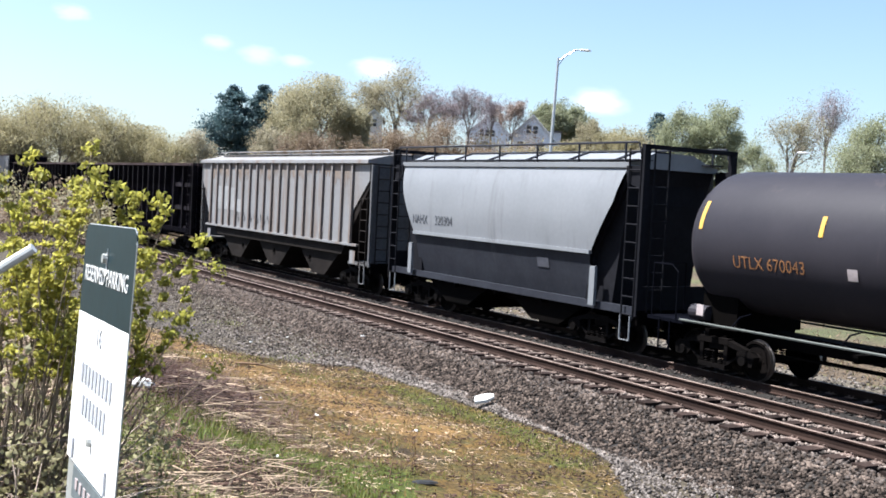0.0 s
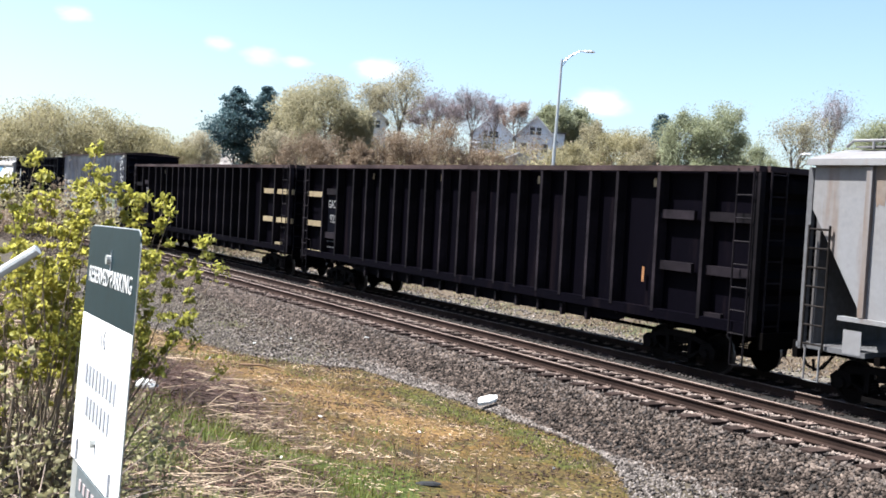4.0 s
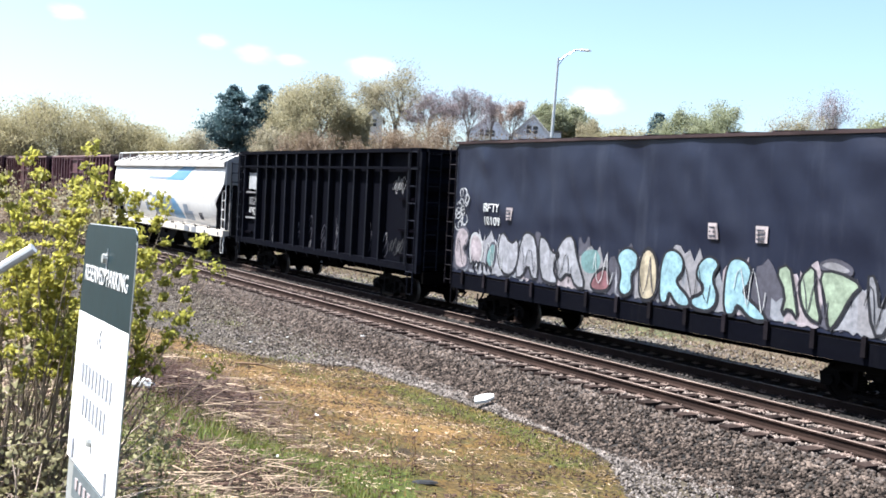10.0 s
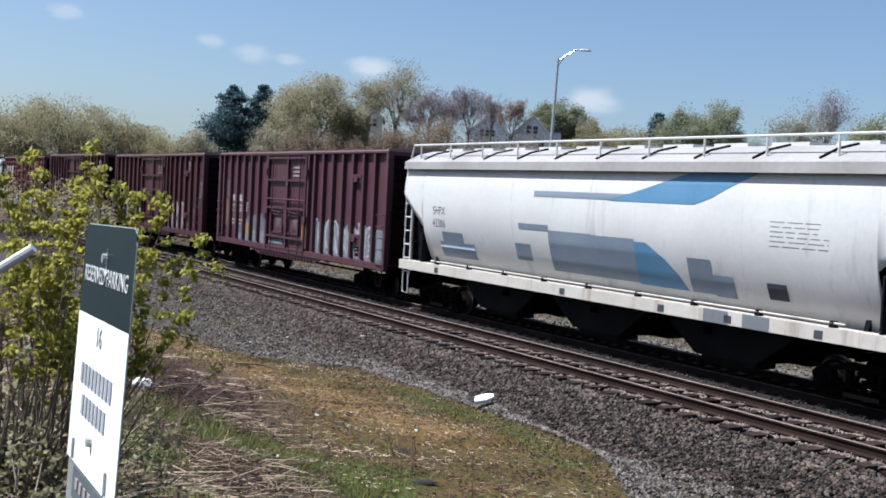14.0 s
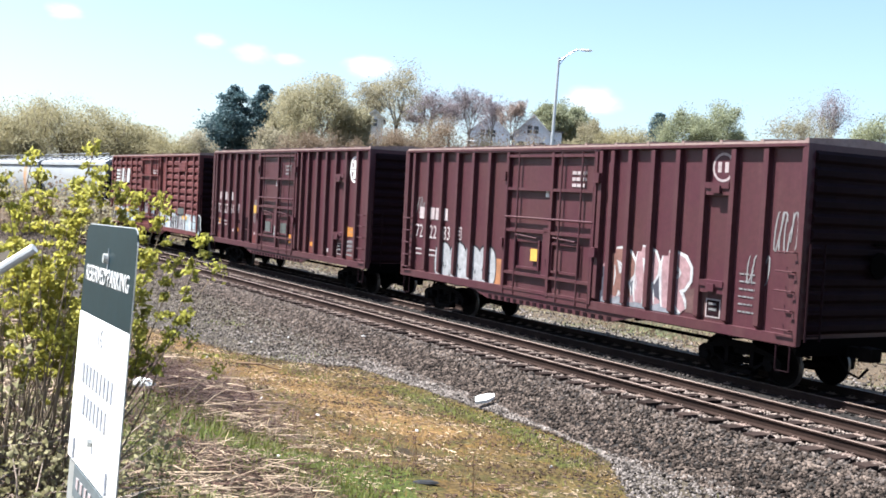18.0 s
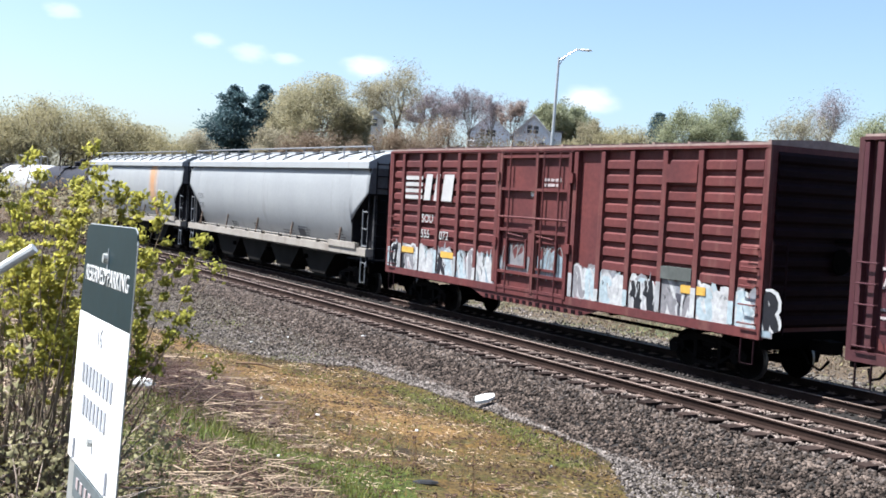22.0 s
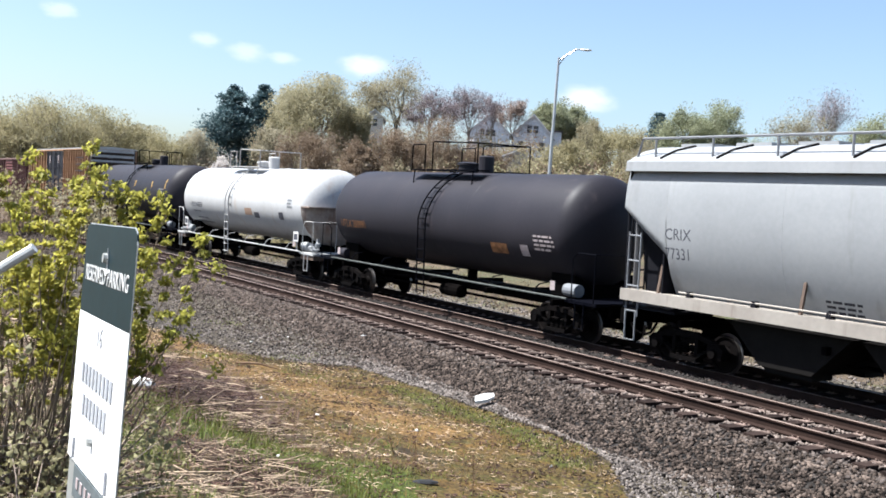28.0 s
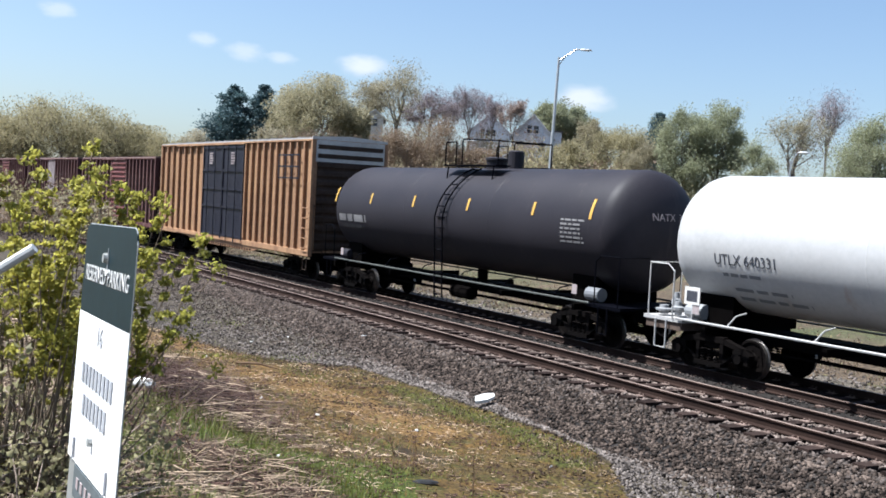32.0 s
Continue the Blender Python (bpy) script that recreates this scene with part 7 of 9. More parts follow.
wrap(r, lambda z: -math.sqrt(max(1.55 ** 2 - (z - 2.9) ** 2, 0.01)))
r, hf = tank_car("sun-faded black tank car with a railed platform on top", 69.2, 85.25, -7.35, 7.15, 2.82, 1.5, "tank_black", "black", (-2.2, 1.7), 0.85, -0.3)
lettering(r, "UTLX 200990", -6.25, 2.3, -1.47, 0.36, M["letter_orange"], stretch=0.9)
plate(r, "sticker", 3.3, 4.1, 2.05, 2.33, -1.43, M["letter_orange"], "orange-yellow notice panel")
plate(r, "sticker", 4.75, 5.1, 2.05, 2.35, -1.43, M["letter_dull"])
bars(r, 5.4, 2.65, -1.5, 0.95, 4, 0.055, 0.06, M["letter_dull"], 41)
wrap(r, lambda z: -math.sqrt(max(1.5 ** 2 - (z - 2.82) ** 2, 0.01)))
r, hf = tank_car("white tank car with white handrails and a grimy end", 85.9, 102.4, -7.8, 7.9, 2.85, 1.5, "tank_white", "white", (-2.2, 1.4), 0.75, -0.75, head_paint="tank_grime")
lettering(r, "UTLX 640331", -6.1, 2.42, -1.515, 0.33, M["letter_dark"], stretch=0.9)
bars(r, -5.9, 2.25, -1.46, 1.2, 1, 0.07, 0.1, M["hopper_grey"], 42)
bars(r, -5.7, 1.95, -1.38, 2.0, 2, 0.07, 0.12, M["hopper_grey"], 43)
plate(r, "sticker", 1.15, 1.95, 2.3, 2.6, -1.48, M["tan_panel"], "buff notice panel")
plate(r, "sticker", 2.2, 2.75, 2.22, 2.45, -1.47, M["letter_dark"])
plate(r, "sticker", 4.9, 5.35, 2.25, 2.55, -1.47, M["letter_dark"])
bars(r, 5.8, 3.1, -1.5, 0.5, 3, 0.08, 0.05, M["hopper_grey"], 44)
wrap(r, lambda z: -math.sqrt(max(1.5 ** 2 - (z - 2.85) ** 2, 0.01)))
r, hf = tank_car("sun-faded black tank car with orange reflective strips", 103.25, 119.95, -7.8, 8.35, 2.92, 1.55, "tank_black", "black", (-0.7, 2.2), 0.75, 0.2, stripes=((-7.2, 0.5), (-4.5, 0.35), (-1.6, 0.35), (1.58, 0.35), (4.8, 0.35), (7.2, 0.5)))
bars(r, -6.85, 2.75, -1.555, 2.5, 1, 0.24, 0.05, M["letter_faint"], 51)
bars(r, 6.05, 3.15, -1.565, 0.95, 6, 0.05, 0.06, M["letter_faint"], 52)
bars(r, -6.7, 2.4, -1.48, 1.8, 1, 0.1, 0.05, M["letter_ghost"], 53)
wrap(r, lambda z: -math.sqrt(max(1.55 ** 2 - (z - 2.92) ** 2, 0.01)))
# the mark and number on the rounded end
for words, y0, z0, size in (("NATX", -0.5, 3.22, 0.26), ("30", 0.34, 3.22, 0.26)):
    ob = lettering(r, words, 0.0, z0, 0.0, size, M["letter_dull"], name="end_lettering")
    for v in ob.data.vertices:
        q, proud = (y0 + v.co.x, v.co.z), 0.014 - 0.5 * v.co.y
        f = max(1 - (q[0] ** 2 + (q[1] - 2.92) ** 2) / 1.55 ** 2, 0.02)
        v.co = (8.35 - 1.55 * 0.52 * (1 - math.sqrt(f)) + proud, q[0], q[1])

# ---- beyond the railway ----


def along_and_off(x, y):
    """The track coordinates of a place."""
    s, o = 0.0, 0.0
    for _ in range(4):
        h = TH + BEND * s
        d = Vector((x, y, 0)) - track(s)
        s += -d.x * math.cos(h) + d.y * math.sin(h)
        h = TH + BEND * s
        d = Vector((x, y, 0)) - track(s)
        o = -d.x * math.sin(h) - d.y * math.cos(h)
    return s, o


def at_bearing(az, d):
    """The ground at a bearing in degrees (right of straight ahead) and a distance."""
    x, y = d * math.sin(radians(az)), d * math.cos(radians(az))
    return Vector((x, y, ground_z(*along_and_off(x, y))))


LEAF = {
    "olive": leaf_mat("olive spring leaves", (0.3, 0.265, 0.15), (0.228, 0.205, 0.12), 0.5, island=0.15),
    "pale": leaf_mat("pale young leaves", (0.345, 0.307, 0.215), (0.27, 0.243, 0.168), 0.5, island=0.15),
    "willow": leaf_mat("yellowish willow leaves", (0.335, 0.305, 0.192), (0.262, 0.24, 0.152), 0.5, island=0.15),
    "sage": leaf_mat("grey-green young leaves", (0.29, 0.258, 0.165), (0.225, 0.2, 0.132), 0.5, island=0.15),
    "brown": leaf_mat("brown buds and dry leaves", (0.215, 0.158, 0.108), (0.165, 0.122, 0.085), 0.4, island=0.2),
    "green": leaf_mat("mid-green leaves", (0.26, 0.272, 0.168), (0.205, 0.216, 0.138), 0.5, island=0.15),
    "fresh": leaf_mat("fresh green leaves", (0.268, 0.28, 0.172), (0.21, 0.225, 0.14), 0.5, island=0.15),
    "olivefresh": leaf_mat("yellow-green leaves", (0.26, 0.27, 0.16), (0.2, 0.21, 0.13), 0.5, island=0.15),
    "pine": leaf_mat("dark pine needles", (0.080, 0.128, 0.133), (0.051, 0.089, 0.103), 0.3, island=0.2),
    "twig": leaf_mat("grey-lilac buds", (0.242, 0.203, 0.214), (0.187, 0.154, 0.163), 0.3, island=0.2),
    "twigbrown": leaf_mat("brown buds", (0.274, 0.209, 0.175), (0.209, 0.160, 0.138), 0.3, island=0.2),
    "blossom": leaf_mat("white blossom", (0.62, 0.58, 0.55), (0.5, 0.46, 0.43), 0.4, island=0.15),
    "bush": leaf_mat("bright yellow-green spring leaves", (0.407, 0.367, 0.0735), (0.237, 0.243, 0.0508), 0.5, island=0.35),
}
BARK = mat("grey-brown bark", (0.15, 0.125, 0.11), (0.10, 0.085, 0.075), rough=0.95, grain=20)
LABEL = {"round": "broad deciduous tree in young {} leaf", "open": "open-crowned tree with thin {} leaf", "bare": "leafless tree with fine {} twigs", "pine": "dark green pine with layered boughs", "bush": "dense {} shrub on the slope"}
WORD = {"olive": "olive", "pale": "pale green", "willow": "yellowish", "sage": "grey-green", "brown": "brown", "green": "green", "fresh": "fresh green", "olivefresh": "yellow-green", "pine": "dark", "twig": "grey", "twigbrown": "brown", "blossom": "white blossoming"}


def cards(name, centres, size, material, parent, rnd, up=0.0, aspect=1.0, lit=False):
    """Many small leaves or clumps as bent four-cornered blades in one mesh."""
    c = np.asarray(centres)
    n = len(c)
    a = rnd.normal(size=(n, 3))
    a[:, 2] += up
    a /= np.linalg.norm(a, axis=1)[:, None]
    b = np.cross(a, rnd.normal(size=(n, 3)))
    b /= np.linalg.norm(b, axis=1)[:, None] + 1e-9
    k = (size * rnd.uniform(0.6, 1.4, n))[:, None]
    if lit:
        # leaves lie every way, most of them turned somewhat to the light
        face = rnd.normal(size=(n, 3)) * 0.62 + np.array(SUN) * 0.5
        face /= np.linalg.norm(face, axis=1)[:, None] + 1e-9
        a = np.cross(face, rnd.normal(size=(n, 3)))
        a /= np.linalg.norm(a, axis=1)[:, None] + 1e-9
        b = np.cross(face, a)
    nrm = np.cross(a, b) * k * 0.25
    if lit:
        # one three-cornered leaf each
        v = np.stack([c - a * k * 0.5, c + a * k * 0.4 + b * k * 0.45 * aspect, c + a * k * 0.3 - b * k * 0.45 * aspect], 1).reshape(-1, 3)
        me = bpy.data.meshes.new(name)
        me.vertices.add(3 * n)
        me.vertices.foreach_set("co", v.ravel())
        me.loops.add(3 * n)
        me.loops.foreach_set("vertex_index", np.arange(3 * n))
        me.polygons.add(n)
        me.polygons.foreach_set("loop_start", np.arange(0, 3 * n, 3))
        me.update()
        me.materials.append(material)
        return link(name, me, None, parent)
    v = np.stack([c - a * k * 0.5, c + b * k * 0.36 * aspect + nrm, c + a * k * 0.5, c - b * k * 0.36 * aspect + nrm], 1).reshape(-1, 3)
    me = bpy.data.meshes.new(name)
    me.vertices.add(4 * n)
    me.vertices.foreach_set("co", v.ravel())
    me.loops.add(6 * n)
    i = np.arange(n)[:, None] * 4
    me.loops.foreach_set("vertex_index", np.concatenate([i, i + 1, i + 2, i, i + 2, i + 3], 1).ravel())
    me.polygons.add(2 * n)
    me.polygons.foreach_set("loop_start", np.arange(0, 6 * n, 3))
    me.update()
    me.validate()
    me.materials.append(material)
    return link(name, me, None, parent)


def in_ball(rnd, n):
    """Points in a ball, thinning out to its edge."""
    u = rnd.normal(size=(n, 3))
    return u / np.linalg.norm(u, axis=1)[:, None] * rnd.uniform(0, 1, (n, 1)) ** 0.5


def limbs(bm, p, d, length, r, level, rnd, tips, spread=0.6, up=0.25, kids=(3, 4), sides=5):
    """A limb that bends, tapers and divides."""
    pts, q = [p.copy()], p.copy()
    d = d.copy()
    for _ in range(3):
        d = (d + Vector((rnd.gauss(0, 0.13), rnd.gauss(0, 0.13), rnd.gauss(0, 0.1) + up * 0.12))).normalized()
        q = q + d * length / 3
        pts.append(q.copy())
    tube(bm, pts, [r, r * 0.85, r * 0.68, r * 0.5], n=sides if level > 1 else 3, cap=False)
    if level == 0:
        tips.append(q)
        return
    tips.append(q)
    for k in range(rnd.randint(*kids)):
        f = rnd.uniform(0.45, 1.0)
        j = min(int(f * 3), 2)
        start = pts[j].lerp(pts[j + 1], f * 3 - j)
        turn = Vector((rnd.gauss(0, spread), rnd.gauss(0, spread), rnd.gauss(0, spread * 0.5) + up))
        limbs(bm, start, (d + turn).normalized(), length * rnd.uniform(0.55, 0.8), r * 0.5, level - 1, rnd, tips, spread, up, kids, sides)


def grow(kind, leaf, az, d, top, width, seed):
    """A tree or shrub at a bearing and distance, up to a given height above the rail."""
    base = at_bearing(az, d)
    height = max(top - base.z, 2.0) * 1.05
    base.z -= 0.15
    root = tagged(new({"round": "tree", "open": "tree", "bare": "bare_tree", "pine": "pine_tree", "bush": "shrub"}[kind]), LABEL[kind].format(WORD[leaf]), "shrub" if kind == "bush" else "tree", "trees beyond the railway")
    root.location = base
    rnd, nr = random.Random(seed), np.random.default_rng(seed)
    m = LEAF[leaf]
    half = width / 2
    bm = B()
    pts = []
    if kind == "pine":
        tube(bm, [(0, 0, 0), (0.1, 0, height * 0.5), (0, 0, height * 0.98)], [0.28, 0.18, 0.03], n=6)
        tiers = 15
        for i in range(tiers):
            f = i / (tiers - 1)
            z = height * (0.14 + 0.84 * f)
            reach = half * min(1.0, 1.25 * (1.0 - f) ** 0.6) * rnd.uniform(0.6, 1.1) + 0.2
            for k in range(rnd.randint(5, 7)):
                a = rnd.uniform(0, 2 * math.pi)
                e = Vector((math.cos(a) * reach, math.sin(a) * reach, z + reach * 0.12))
                tube(bm, [(0, 0, z), e], [0.05, 0.015], n=3, cap=False)
                nn = int(140 + 240 * reach / half)
                t = nr.uniform(0.2, 1, nn)
                pts.append(np.stack([e.x * t, e.y * t, z + (e.z - z) * t], 1) + nr.normal(size=(nn, 3)) * np.array([0.45, 0.45, 0.25]) * (0.5 + reach / half))
        part("trunk", bm, BARK, root)
        cards("crown", np.concatenate(pts), 0.28, m, root, nr, lit=True)
        return
    tips = []
    if kind == "bush":
        for k in range(6):
            a = rnd.uniform(0, 6.28)
            limbs(bm, Vector((rnd.gauss(0, half * 0.3), rnd.gauss(0, half * 0.3), 0)), Vector((math.cos(a) * 0.5, math.sin(a) * 0.5, 1)).normalized(), height * 0.4, 0.06, 2, rnd, tips, kids=(2, 3), sides=4)
    else:
        trunk_h = height * (0.28 if kind == "round" else 0.35)
        lean = Vector((rnd.gauss(0, 0.04), rnd.gauss(0, 0.04), 1)).normalized()
        r0 = 0.018 * height + 0.04
        tube(bm, [(0, 0, 0), lean * trunk_h * 0.5, lean * trunk_h], [r0 * 1.25, r0, r0 * 0.8], n=7)
        up = 0.22 if kind == "bare" else 0.2
        for k in range(6 if kind != "bare" else 5):
            a = 2 * math.pi * k / 6 + rnd.uniform(-0.4, 0.4)
            limbs(bm, lean * trunk_h * rnd.uniform(0.75, 1.0), Vector((math.cos(a) * 0.6 * half / height * 2.4, math.sin(a) * 0.6 * half / height * 2.4, 1.0 if k else 1.6)).normalized(), height * 0.30, r0 * 0.5, 4 if kind == "bare" else 3, rnd, tips, 0.6, up, (2, 4) if kind == "bare" else (2, 3), 5)
    # fit the branches to the crown's height and width
    zs, rs = max(v.co.z for v in bm.verts), sorted(math.hypot(v.co.x, v.co.y) for v in bm.verts)[int(len(bm.verts) * 0.97)]
    fz, fr = height * 0.97 / zs, half * 0.95 / max(rs, 0.1)
    for v in bm.verts:
        f = smooth(0, height * 0.3, v.co.z)
        v.co = (v.co.x * (1 + (fr - 1) * f), v.co.y * (1 + (fr - 1) * f), v.co.z * fz)
    part("trunk", bm, BARK, root)
    tip = np.array([(t.x * fr, t.y * fr, t.z * fz) for t in tips])
    per, spread, size = {"round": (40, 0.08, 0.155), "open": (34, 0.055, 0.13), "bare": (9, 0.035, 0.1), "bush": (60, 0.11, 0.135)}[kind]
    scale = d / 130
    c = np.repeat(tip, per, 0) + in_ball(nr, len(tip) * per) * 1.15 * height * spread * np.array([1, 1, 0.8])
    if kind in ("bare", "open"):
        # a haze of fine twigs that rounds the crown off
        u = in_ball(nr, 30) * np.array([half, half, height * 0.34]) + np.array([0, 0, height * 0.66])
        c = np.concatenate([c] + [q + in_ball(nr, 90 if kind == "bare" else 150) * height * 0.13 for q in u])
    if kind in ("round", "bush"):
        # clumps that round the crown off, with gaps between them
        nc = 50 if kind == "round" else 30
        u = nr.normal(size=(nc, 3))
        u /= np.linalg.norm(u, axis=1)[:, None]
        lift, squat = (0.6, 0.40) if kind == "round" else (0.5, 0.46)
        centre = u * nr.uniform(0.55, 0.95, (nc, 1)) * np.array([half, half, height * squat]) + np.array([0, 0, height * lift])
        centre[:, 2] = np.clip(centre[:, 2], height * 0.08, None)
        rad = nr.uniform(0.12, 0.24, nc) * min(width, height)
        add = np.concatenate([centre[i] + in_ball(nr, 560) * rad[i] * 0.95 for i in range(nc)])
        c = np.concatenate([c, add])
    keep = (c[:, 2] > 0.1) & (c[:, 2] < height * 1.03)
    c = c[keep]
    cards("crown", c, size * scale * 0.95, m, root, nr, lit=True, aspect=1.35)


grow("round", "olive", -22.42, 112, 8.8, 6.5, 1)
grow("round", "olive", -20.50, 118, 11.6, 12.5, 2)
grow("round", "olive", -18.05, 122, 11.0, 9.7, 3)
grow("round", "olive", -16.34, 126, 9.8, 8.7, 4)
grow("bush", "olive", -14.63, 120, 9.0, 6.4, 5)
grow("bush", "pale", -13.36, 135, 10.6, 5.7, 6)
grow("pine", "pine", -11.65, 150, 17.7, 8.8, 7)
grow("pine", "pine", -10.14, 152, 18.4, 5.0, 8)
grow("bush", "pale", -9.62, 128, 11.8, 4.8, 9)
grow("round", "willow", -7.13, 138, 18.7, 11.0, 10)
grow("round", "willow", -8.43, 145, 18.1, 6.9, 11)
grow("round", "willow", -5.48, 140, 16.0, 5.9, 12)
grow("bush", "brown", -7.68, 112, 10.7, 7.1, 13)
grow("open", "sage", -3.13, 150, 23.2, 9.9, 14)
grow("open", "sage", -4.58, 165, 21.9, 5.3, 15)
grow("bare", "twig", -1.25, 175, 23.2, 8.4, 16)
grow("bare", "twig", -0.16, 180, 22.7, 6.7, 17)
grow("bare", "twig", 0.84, 170, 23.6, 7.2, 18)
grow("bare", "twig", 2.09, 190, 24.7, 7.1, 19)
grow("bare", "twig", -1.97, 180, 21.9, 7.6, 20)
grow("bush", "brown", -0.52, 118, 13.3, 8.1, 21)
grow("bush", "brown", -3.04, 115, 11.4, 6.7, 22)
grow("bush", "brown", 1.80, 120, 10.6, 5.7, 23)
grow("bare", "twigbrown", 3.22, 185, 23.7, 5.9, 24)
grow("round", "green", 5.12, 245, 30.6, 9.9, 25)
grow("round", "green", 6.43, 250, 29.8, 10.6, 26)
grow("bush", "sage", 7.44, 170, 19.4, 6.3, 27)
grow("bush", "olive", 8.50, 150, 16.9, 8.0, 28)
grow("bush", "olive", 9.70, 140, 15.6, 5.2, 29)
grow("pine", "pine", 10.83, 165, 20.2, 3.9, 30)
grow("round", "fresh", 12.42, 98, 14.2, 5.2, 31)
grow("round", "fresh", 13.95, 100, 14.7, 5.8, 32)
grow("bush", "fresh", 16.03, 96, 11.6, 4.1, 33)
grow("open", "sage", 17.74, 105, 15.5, 6.1, 34)
grow("bare", "twig", 19.34, 112, 18.2, 4.8, 35)
grow("round", "olivefresh", 21.43, 92, 13.2, 5.9, 36)
grow("bush", "olivefresh", 20.29, 88, 10.5, 4.2, 37)
grow("bush", "sage", 10.47, 120, 12.8, 5.7, 38)
grow("bush", "brown", -4.81, 110, 10.0, 3.5, 39)
grow("bush", "brown", 4.57, 125, 9.6, 6.0, 40)
grow("bush", "olive", 6.34, 130, 13.0, 6.2, 41)

grow("bush", "blossom", -12.14, 72, 5.85, 2.0, 42)


# shrubs that cover the slope between the trees
nr = np.random.default_rng(77)
for leaf, count, seed in (("brown", 95, 1), ("olive", 70, 2), ("sage", 45, 3)):
    pts = []
    for i in range(count):
        az, d = nr.uniform(-24, 25), nr.uniform(62, 175)
        p = at_bearing(az, d)
        w, hgt = nr.uniform(1.5, 3.4), nr.uniform(1.2, 3.6) * (1.0 if d < 90 else 1.3)
        q = nr.normal(size=(800, 3)) * np.array([w * 0.5, w * 0.5, hgt * 0.3]) + np.array([p.x, p.y, p.z + hgt * 0.5])
        pts.append(q[q[:, 2] > p.z])
    ob = cards("slope_shrubs", np.concatenate(pts), 0.2, LEAF[leaf], None, nr, lit=True, aspect=1.3)
    tagged(ob, "tangled {} shrubs covering the slope".format(WORD[leaf]), "shrubs", kind="stuff")
# low weeds and dry stalks just beyond the train
for leaf, count, size in (("brown", 15000, 0.12), ("olive", 5000, 0.12)):
    s_, o_ = nr.uniform(-18, 60, count), -nr.gamma(3.0, 1.1, count) - 3.6
    clump = np.floor(s_ * 0.8) * 0.37
    keep = np.sin(clump * 7.3) + np.sin(o_ * 1.7 + clump) > -0.3
    pts = [tuple(place(float(a), float(b), float(z))) for a, b, z in zip(s_[keep], o_[keep], np.abs(nr.normal(0, 0.28, keep.sum())))]
    ob = cards("weeds", pts, size, LEAF[leaf], None, nr, up=1.2, aspect=0.5)
    tagged(ob, "dry weeds and low brush beside the far ballast", "weeds", kind="stuff")

# ---- houses on the hill ----
SIDING = mat("pale grey clapboard", (0.64, 0.66, 0.70), (0.56, 0.59, 0.63), rough=0.7)
SIDING_WHITE = mat("white clapboard", (0.70, 0.70, 0.69), (0.6, 0.6, 0.6), rough=0.7)
SHINGLE = mat("dark grey shingles", (0.10, 0.10, 0.115), (0.07, 0.07, 0.08), rough=0.9)
GLASS = mat("dark window glass", (0.03, 0.035, 0.045), (0.05, 0.055, 0.07), rough=0.15, bump=0)
TRIM = mat("white trim paint", (0.7, 0.7, 0.7), (0.6, 0.6, 0.6), rough=0.6)
CONCRETE = mat("weathered retaining wall", (0.3, 0.27, 0.24), (0.22, 0.2, 0.18), rough=0.9)


